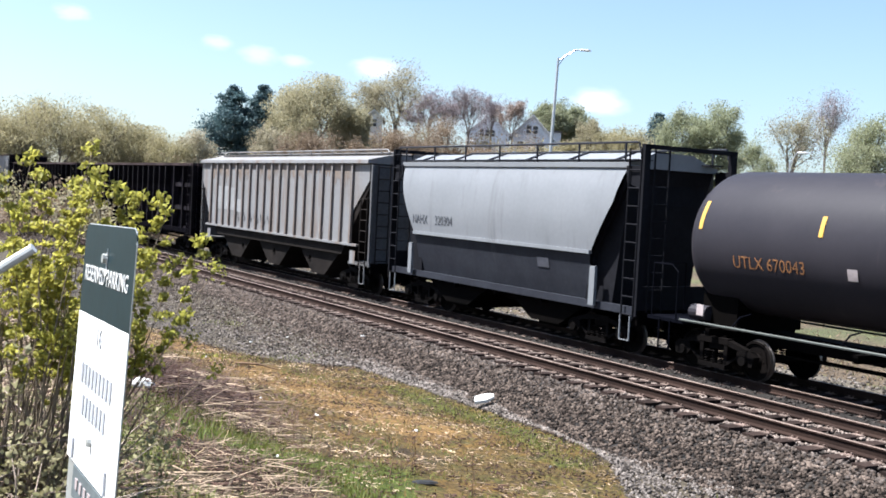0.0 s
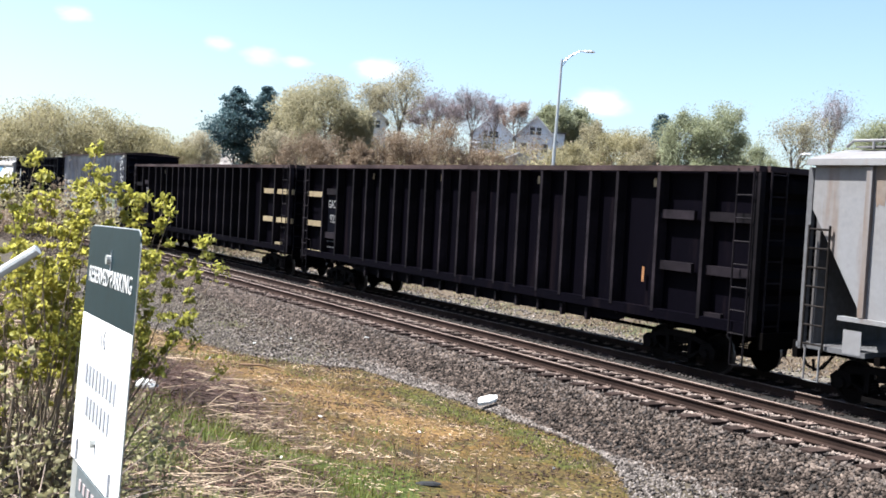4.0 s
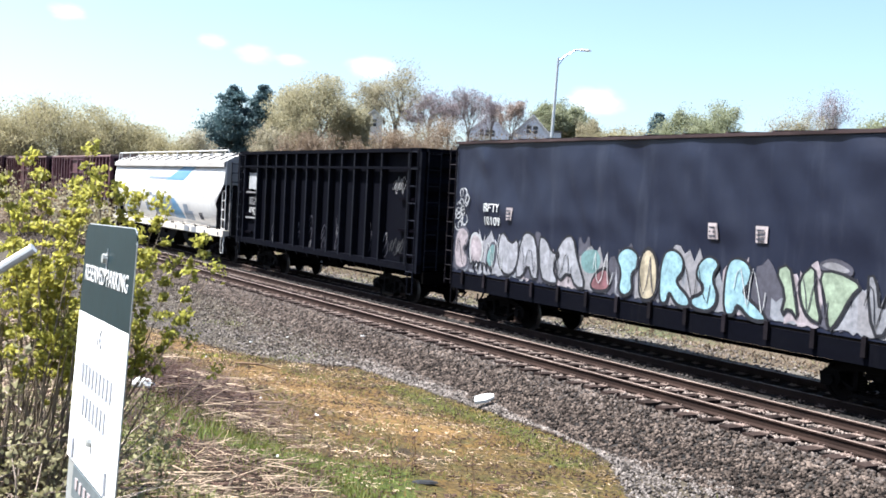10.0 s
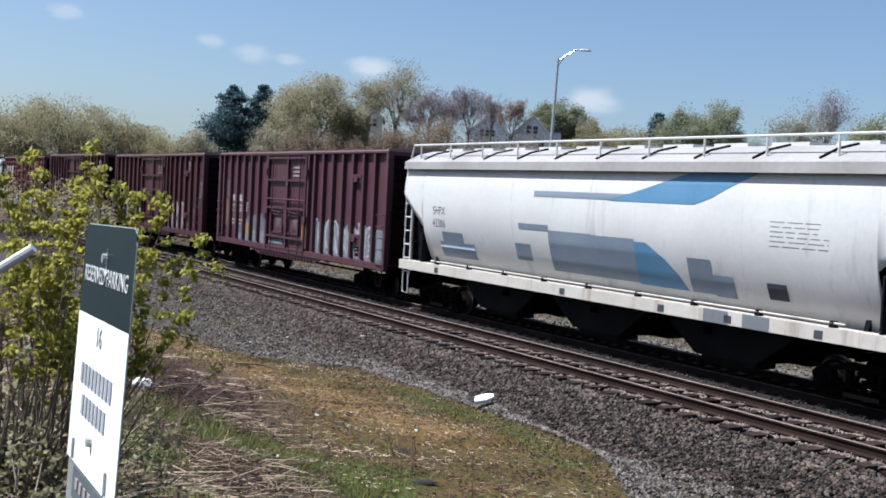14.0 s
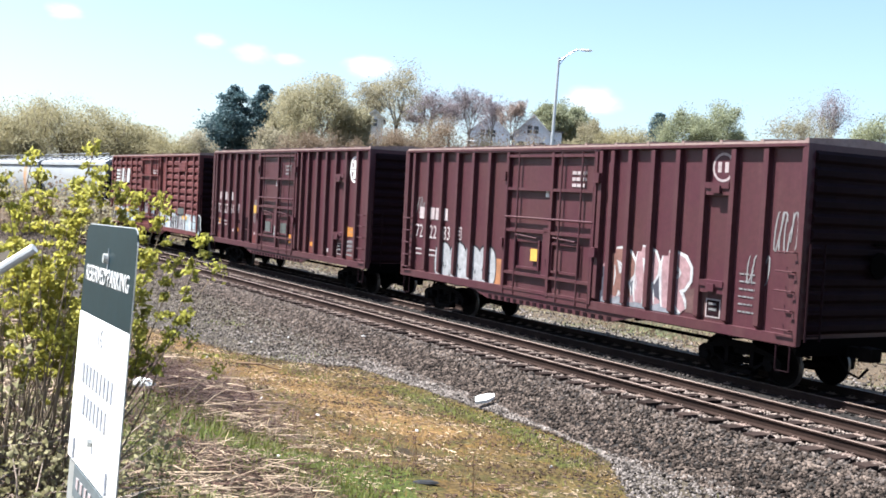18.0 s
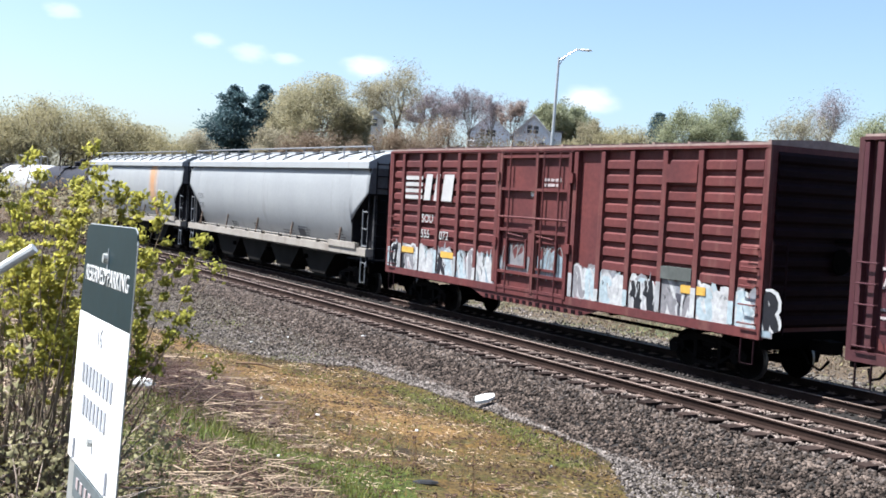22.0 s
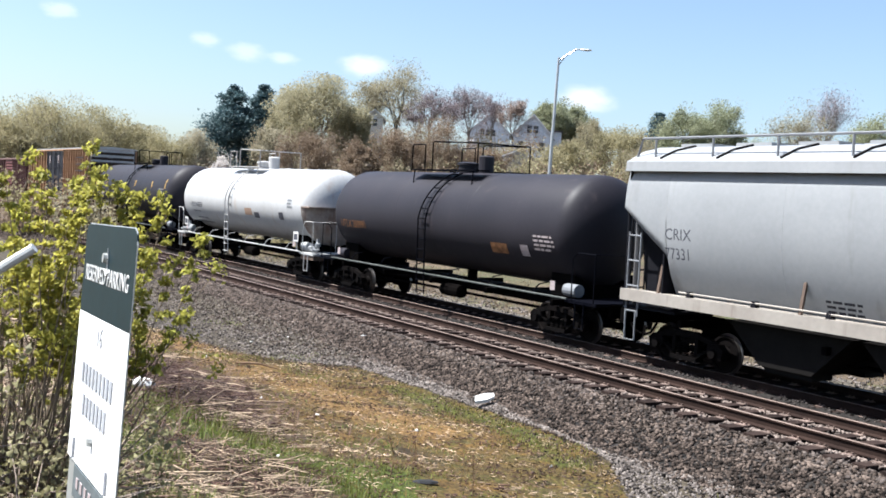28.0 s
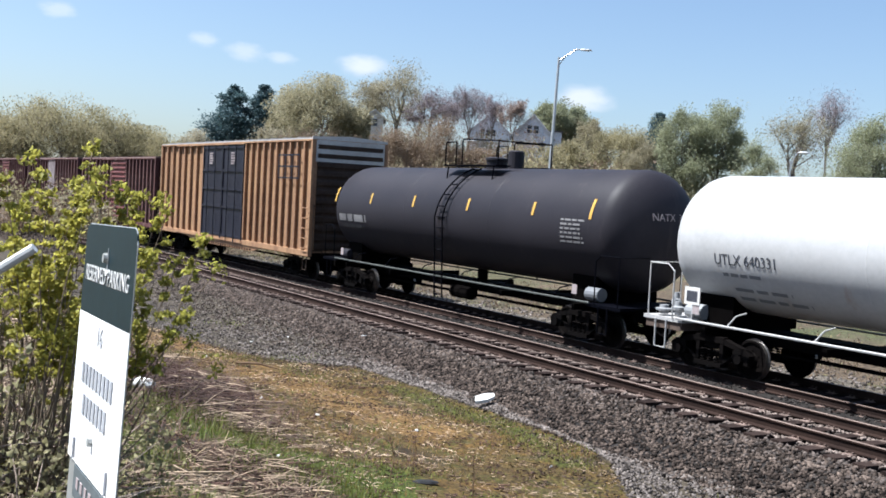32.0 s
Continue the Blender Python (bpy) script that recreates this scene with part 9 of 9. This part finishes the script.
# single stalks that stand up in front of the gravel
STALK = mat("dry weed stalk", (0.16, 0.1, 0.06), (0.1, 0.065, 0.04), rough=0.9)
rnd = random.Random(9)
for s, o, h in ((-18.3, 10.4, 0.65), (-18.0, 11.2, 0.5), (-17.2, 12.4, 0.55), (-16.5, 12.2, 0.7), (-18.7, 11.9, 0.6), (-15.0, 13.4, 0.8), (-19.2, 11.0, 0.45), (-14.2, 12.0, 0.5)):
    root = tagged(new("weed_stalk"), "thin dry brown weed stalk standing in the grass", "weed", "dry weed stalks")
    root.location = place(s, o, -0.02)
    bm = B()
    tube(bm, [(0, 0, 0), (rnd.gauss(0, 0.04), rnd.gauss(0, 0.04), h * 0.5), (rnd.gauss(0, 0.09), rnd.gauss(0, 0.09), h)], [0.008, 0.006, 0.003], n=5)
    part("stem", bm, STALK, root)
    for k in range(5):
        z = h * rnd.uniform(0.4, 1)
        bm = B()
        tube(bm, [(0, 0, z), (rnd.gauss(0, 0.1), rnd.gauss(0, 0.1), z + 0.1)], [0.004, 0.002], n=4)
        part("twig", bm, STALK, root)

# ---- litter ----
FOAM = mat("weathered white foam board", (0.6, 0.6, 0.58), (0.46, 0.46, 0.44), rough=0.8)
root_m = place(-13.61, 7.15, 0.12)
bm = B()
loft(bm, [[(-0.3, -0.12, 0), (-0.26, 0.14, 0.02), (-0.24, 0.15, 0.1), (-0.3, -0.1, 0.08)], [(0.05, -0.14, 0.01), (0.08, 0.17, 0.03), (0.08, 0.17, 0.14), (0.05, -0.12, 0.1)], [(0.27, -0.03, 0.06), (0.3, 0.13, 0.07), (0.29, 0.13, 0.13), (0.27, -0.02, 0.12)]])
slab = tagged(link("foam_slab", bm, FOAM), "broken white foam slab lying at the foot of the ballast", "litter")
slab.matrix_world = Matrix.Translation(root_m) @ Matrix.Rotation(radians(8), 4, "Z") @ Matrix.Rotation(radians(-10), 4, "Y") @ Matrix.Rotation(radians(18), 4, "X") @ Matrix.Scale(0.66, 4)
bm = B()
bmesh.ops.create_icosphere(bm, subdivisions=3, radius=1)
for v in bm.verts:
    v.co *= 1 + 0.25 * noise.noise(v.co * 2.2) + 0.08 * noise.noise(v.co * 7)
    v.co = Vector((v.co.x * 0.22, v.co.y * 0.12, max(v.co.z, -0.6) * 0.1))
bag = tagged(link("plastic_bag", bm, FOAM, smooth=True), "crumpled white plastic bag caught in dead brush", "litter")
bag.matrix_world = Matrix.Translation(place(-13.5, 13.5, 0.09)) @ Matrix.Rotation(radians(-30), 4, "Z")
DARK = mat("black rubber", (0.015, 0.015, 0.016), rough=0.7)
bm = B()
loft(bm, [[(x, y * w, z * w * 0.5) for y, z in ((-0.06, 0), (-0.04, 0.05), (0.04, 0.05), (0.06, 0))] for x, w in ((-0.16, 0.5), (-0.08, 1), (0.06, 1.1), (0.16, 0.6))])
scrap = tagged(link("rubber_scrap", bm, DARK), "flat black rubber scrap lying in the grass", "litter")
scrap.matrix_world = Matrix.Translation(place(-18.8, 11.45, 0.02)) @ Matrix.Rotation(radians(10), 4, "Z")
for i, (s, o, w) in enumerate(((-15.26, 9.55, 0.13), (-14.28, 10.85, 0.16), (-5.2, 8.5, 0.2), (-4.44, 7.2, 0.18), (-6.5, 6.1, 0.22), (-13.2, 11.4, 0.1), (-17.6, 8.6, 0.07), (-17.8, 13.0, 0.1), (-8.0, 10.6, 0.12))):
    bm = B()
    rr = random.Random(i)
    w *= 0.62
    pts = [(w * 0.5 * math.cos(a) * rr.uniform(0.7, 1.2), w * 0.35 * math.sin(a) * rr.uniform(0.7, 1.2)) for a in np.linspace(0, 2 * math.pi, 8)[:-1]]
    loft(bm, [[(x, y * 0.8, rr.uniform(-0.01, 0.01)) for x, y in pts], [(x * 0.9, y * 0.7, rr.uniform(0.012, 0.03)) for x, y in pts]])
    ob = tagged(link("paper_scrap", bm, FOAM), "small pale scrap of litter on the ground", "litter", "scraps of litter")
    ob.matrix_world = Matrix.Translation(place(s, o, 0.02)) @ Matrix.Rotation(rr.uniform(0, 6), 4, "Z")
bm = B()
a, b = place(-8.9, 10.25, 0.05), place(-9.5, 9.55, 0.06)
tube(bm, [a, a.lerp(b, 0.5) + Vector((0.02, 0, 0.05)), b], [0.03, 0.025, 0.015], n=6)
tagged(link("stick", bm, STALK), "dark fallen stick on sandy ground", "stick")

# ---- the bush ----
bush = tagged(new("bush"), "leafing bush with bright yellow-green tufts on upright shoots", "shrub")
BASE = Vector((-2.55, 7.75, 0))
BASE.z = ground_z(*along_and_off(BASE.x, BASE.y)) - 0.05
bush.location = BASE
right = Vector((math.cos(radians(18)), math.sin(radians(18)), 0))
away = Vector((-right.y, right.x, 0))
rnd, nr = random.Random(14), np.random.default_rng(14)
# outline of the tips: metres to the right, metres above the eye
TOPS = ((-0.74, -0.05), (-0.62, 0.0), (-0.47, 0.20), (-0.40, 0.05), (-0.3, -0.08), (-0.12, 0.0), (-0.03, 0.28), (0.02, 0.12), (0.15, 0.0), (0.22, -0.05), (0.34, -0.06), (0.48, -0.06), (0.52, -0.16), (0.62, -0.5), (0.75, -0.32), (0.66, -0.85), (0.6, -1.05))
eye_z = EYE.z - BASE.z
bush_bark = mat("brown bush bark", (0.18, 0.138, 0.096), (0.102, 0.075, 0.051), rough=0.9)
leaf_pts, shoots = [], []
for i in range(128):
    leader = i < len(TOPS)
    if leader:
        tx, tz = TOPS[i]
    else:
        tx = rnd.uniform(-1.2, 0.42) if i < 92 else rnd.uniform(-1.35, 0.05)
        tz = np.interp(tx, [t[0] for t in TOPS[:13]], [t[1] for t in TOPS[:13]]) - (rnd.uniform(0.16, 1.35) if i < 92 else rnd.uniform(0.7, 1.6)) - (0.5 if tx < -0.55 else 0.0)
    depth = rnd.gauss(0, 0.3)
    tip = right * tx + away * depth + Vector((0, 0, eye_z + tz))
    foot = right * (tx * 0.3 - 0.34 + rnd.gauss(0, 0.14)) + away * depth * 0.5
    bend = foot.lerp(tip, 0.45) + right * rnd.gauss(0.0, 0.07) + away * rnd.gauss(0, 0.07)
    near = bend.lerp(tip, 0.55) + right * rnd.gauss(0, 0.03)
    bm = B()
    tube(bm, [foot, bend, near, tip], [0.007, 0.006, 0.0045, 0.003], n=5, cap=False)
    # tufts sit on the tip and on short spurs at the nodes below it
    path = (tip - near).length + (near - bend).length
    step = rnd.uniform(0.08, 0.11)
    for k in range(int((0.75 if leader else 0.6) * path / step)):
        f = 1 - k * step / path
        p = bend.lerp(near, f / 0.45) if f < 0.45 else near.lerp(tip, (f - 0.45) / 0.55)
        side = (right * rnd.gauss(0, 1) + away * rnd.gauss(0, 1) + Vector((0, 0, 0.6))).normalized()
        q = p + side * (0.01 if k == 0 else rnd.uniform(0.03, 0.09))
        if k:
            tube(bm, [p, q], [0.004, 0.002], n=3, cap=False)
        if k < 2 or rnd.random() < 0.85:
            shoots.append((q, 1.0 if k < 2 else rnd.uniform(0.5, 0.9)))
    part("stem", bm, bush_bark, bush)
for q, big in shoots:
    n = int(rnd.uniform(17, 26) * big) + 5
    spread_ = nr.normal(size=(n, 3))
    spread_ /= np.linalg.norm(spread_, axis=1)[:, None]
    spread_[:, 2] = spread_[:, 2] * 0.7 + 0.15
    leaf_pts.append(np.array(q) + spread_ * nr.uniform(0.015, 0.07, (n, 1)) * big)
cards("leaves", np.concatenate(leaf_pts), 0.047, LEAF["bush"], bush, nr, up=0.5, aspect=0.85)
# bare suckers leaning out of it
for tx, tz, dx in ((0.9, -0.55, -0.15), (0.75, -1.1, -0.2), (0.95, -1.3, -0.1), (0.5, -1.2, -0.3)):
    bm = B()
    tip = right * tx + Vector((0, 0, eye_z + tz))
    tube(bm, [right * dx, right * (dx + tx) * 0.52 + Vector((0, 0, (eye_z + tz) * 0.55)), tip], [0.008, 0.006, 0.003], n=5)
    part("sucker", bm, bush_bark, bush)
    pts = np.array(tip) + nr.normal(size=(34, 3)) * np.array([0.035, 0.035, 0.05])
    cards("leaves", pts, 0.04, LEAF["bush"], bush, nr, up=0.5, aspect=0.85)
# low brush to the left of and below it
under = []
for i in range(130):
    p = BASE + right * rnd.uniform(-1.6, 0.9) + away * rnd.uniform(-1.0, 2.5)
    p.z = ground_z(*along_and_off(p.x, p.y)) + abs(rnd.gauss(0, 0.45))
    under.append(np.array(p) + nr.normal(size=(16, 3)) * 0.09)
for i in range(220):
    p = BASE + right * rnd.uniform(-1.7, 0.15) + away * rnd.uniform(-1.6, 0.9)
    p.z = ground_z(*along_and_off(p.x, p.y)) + abs(rnd.gauss(0, 0.4))
    under.append(np.array(p) + nr.normal(size=(14, 3)) * 0.07)
ob = cards("undergrowth", np.concatenate(under), 0.05, leaf_mat("low weeds", (0.16, 0.165, 0.06), (0.23, 0.205, 0.11)), None, nr)
tagged(ob, "low green undergrowth round the foot of the bush", "undergrowth", kind="stuff")
bm = B()
for i in range(300):
    p = BASE + right * rnd.uniform(-1.8, 0.15) + away * rnd.uniform(-1.6, 2.2)
    p.z = ground_z(*along_and_off(p.x, p.y))
    q = p + Vector((rnd.gauss(0, 0.5), rnd.gauss(0, 0.5), abs(rnd.gauss(0.2, 0.3))))
    tube(bm, [p, p.lerp(q, 0.5) + Vector((rnd.gauss(0, 0.06), rnd.gauss(0, 0.06), 0.08)), q], [0.008, 0.006, 0.002], n=4, cap=False)
tagged(link("dead_twigs", bm, mat("bleached twigs", (0.38, 0.31, 0.25), (0.17, 0.125, 0.1), rough=0.9, island=0.4)), "bleached dead twigs tangled under the bush", "twigs", kind="stuff")

# a white rail that reaches into the bush
bm = B()
tube(bm, [(-0.20, 0, 0), (0.20, 0, 0)], 0.025, n=10)
board = tagged(link("board", bm, FOAM), "white-painted rail on a thin stake beside the bush", "board")
A, Bq = EYE + Vector((-2.24, 4.98, -0.55)), EYE + Vector((-1.91, 4.99, -0.31))
mid = (A + Bq) / 2
board.matrix_world = Matrix.Translation(mid) @ (Bq - A).to_track_quat("X", "Z").to_matrix().to_4x4()
prop = B()
g = ground_z(*along_and_off(A.x, A.y))
tube(prop, [(A.x + 0.02, A.y + 0.03, g - 0.1), (A.x + 0.02, A.y + 0.03, A.z + 0.04)], 0.018, n=6)
tagged(link("stake", prop, STALK), "thin weathered wooden stake in the brush", "stake")

# ---- the parking sign ----
SIGN_GREEN = mat("dark green enamelled sign sheet", (0.0052, 0.0165, 0.0215), (0.007, 0.02, 0.025), rough=0.45, grain=30, bump=0.02, spec=0.2)
SIGN_WHITE = mat("white sign sheet", (0.80, 0.80, 0.79), (0.76, 0.76, 0.75), rough=0.6, grain=20, bump=0.02, vary=0.06, spec=0.2)
SIGN_GREY = mat("bare aluminium sheet", (0.36, 0.37, 0.36), (0.3, 0.31, 0.3), rough=0.45, metal=0.4)
SIGN_INK = mat("grey sign lettering", (0.24, 0.25, 0.28), (0.31, 0.32, 0.34), rough=0.6)
sign = tagged(new("parking_sign"), "green and white reserved parking sign on a metal post", "sign")
yaw, lean, tilt = -1.07, 0.026, -0.0231
ax = Vector((math.cos(yaw), math.sin(yaw), 0))
nrm = ax.cross(Vector((0, 0, 1)))
up_ = Vector((0, 0, 1)) * math.cos(tilt) + nrm * math.sin(tilt)
ax, up_ = ax * math.cos(lean) + up_ * math.sin(lean), up_ * math.cos(lean) - ax * math.sin(lean)
yv = up_.cross(ax)
sign.matrix_world = Matrix(((ax.x, yv.x, up_.x, -0.4895), (ax.y, yv.y, up_.y, 1.4614), (ax.z, yv.z, up_.z, 2.9242), (0, 0, 0, 1)))
W_, GH, TOT = 0.305, 0.1175, 0.316


def corner(cx, cz, r, a0, a1, n=6):
    return [(cx + r * math.cos(a), cz + r * math.sin(a)) for a in np.linspace(a0, a1, n)]


bm = B()
prism_y(bm, [(0, -GH), (W_, -GH)] + corner(W_ - 0.016, -0.016, 0.016, 0, math.pi / 2) + corner(0.016, -0.016, 0.016, math.pi / 2, math.pi), 0, 0.002)
part("green_panel", bm, SIGN_GREEN, sign, "dark green upper panel")
bm = B()
prism_y(bm, [(0, -TOT), (W_, -TOT), (W_, -GH - 0.0005), (0, -GH - 0.0005)], 0, 0.002)
part("white_panel", bm, SIGN_WHITE, sign, "white lower panel")
bm = B()
tube(bm, [(0.02, 0.001, 0.0008), (W_ - 0.016, 0.001, 0.0008), (W_ - 0.005, 0.001, -0.004), (W_ + 0.0008, 0.001, -0.018), (W_ + 0.0008, 0.001, -TOT)], 0.0009, n=5)
part("sheet_edge", bm, SIGN_GREY, sign, "bright bare edge of the sheet")
bm = B()
prism_y(bm, [(0.0, -0.56), (W_ - 0.02, -0.56), (W_ - 0.02, -TOT - 0.003), (0, -TOT - 0.003)], 0.003, 0.005)
part("lower_plate", bm, SIGN_GREY, sign, "bare metal plate under the sign")
bm = B()
box(bm, 0.05, W_ - 0.03, 0.0005, 0.003, -TOT - 0.045, -TOT - 0.004)
part("dark_strip", bm, mat("grey-green strip paint", (0.06, 0.075, 0.08), (0.1, 0.115, 0.12), rough=0.6, grain=30), sign, "worn grey-green strip with small print")
bm = B()
prism_x(bm, [(0.006, -2.1), (0.03, -2.1), (0.03, -0.01), (0.006, -0.01)], 0.125, 0.18)
for z in (-0.04, -0.27):
    turned(bm, [(-0.006, 0.006), (0.02, 0.006)], n=8, centre=(0.152, 0, z), axis="y")
part("post", bm, SIGN_GREY, sign, "galvanised steel post")
lettering(sign, "RESERVED PARKING", W_ / 2, -0.074, -0.0006, 0.030, M["letter"], align="CENTER", stretch=0.98)
lettering(sign, "16", W_ / 2 - 0.004, -0.152, -0.0006, 0.036, SIGN_INK, align="CENTER")
flat_shape(sign, "emblem", [(0.1545, -0.056), (0.1605, -0.056), (0.1585, -0.036), (0.1575, -0.027), (0.1565, -0.036)], -0.0005, M["letter"], "slender white spire emblem", t=0.001)
flat_shape(sign, "emblem", [(0.1575 + 0.009 * math.cos(a), -0.058 + 0.004 * math.sin(a)) for a in np.linspace(0, 2 * math.pi, 7)[:-1]], -0.0012, M["letter"], t=0.001)
for z, a, b, k in ((-0.207, 0.055, 0.255, 9), (-0.247, 0.075, 0.232, 7)):
    for i in range(k):
        x = a + (b - a) * i / k
        plate(sign, "name_bar", x, x + (b - a) / k * 0.56, z, z + 0.026, -0.0003, SIGN_INK, t=0.0012)
for i in range(6):
    plate(sign, "name_bar", 0.075 + i * 0.028, 0.089 + i * 0.028, -TOT - 0.03, -TOT - 0.016, 0.0006, M["letter_dull"], t=0.0012)
bm = B()
tube(bm, [(0.045, -0.002, -0.285), (0.047, -0.002, -0.312)], 0.0018, n=6)
tube(bm, [(W_ - 0.05, -0.002, -0.285), (W_ - 0.048, -0.002, -0.312)], 0.0018, n=6)
part("bolt", bm, SIGN_INK, sign)


# ---- movement ----
def run(t):
    """How far the train has run at t seconds; 0 at 19 s."""
    q = (t - 19) / 10
    return 87.795 * q - 0.23995 * q * q + 0.02808 * q ** 3


def motions():
    for root, u in CARS:
        rows = []
        for t in range(0, 33):
            s = u - run(t)
            rows.append((t, Matrix.Translation(track(s)) @ Matrix.Rotation(-(TH + BEND * s), 4, "Z") @ Matrix.Rotation(CANT, 4, "X")))
        walk(root, rows)
    # wheelsets: all turn alike, so the first and second of each truck share one set of rows
    steps = [i / 15 for i in range(32 * 15 + 1)]
    first = {}
    for k, w in WHEELSETS:
        if k not in first:
            walk(w, [(t, pose(*w.location) @ Matrix.Rotation((run(t) - run(0)) / WHEEL_R, 4, "Y")) for t in steps])
            first[k] = w
        else:
            w.rotation_mode = "QUATERNION"
            keys = w.animation_data_create()
            keys.action = first[k].animation_data.action
            keys.action_slot = first[k].animation_data.action_slot
    for c, az, z in CLOUDS:
        x, y = 2500 * math.sin(radians(az)), 2500 * math.cos(radians(az))
        walk(c, [(0, pose(x, y, z, rz=-az)), (32, pose(x - 34, y, z + 4, rz=-az))])


motions()
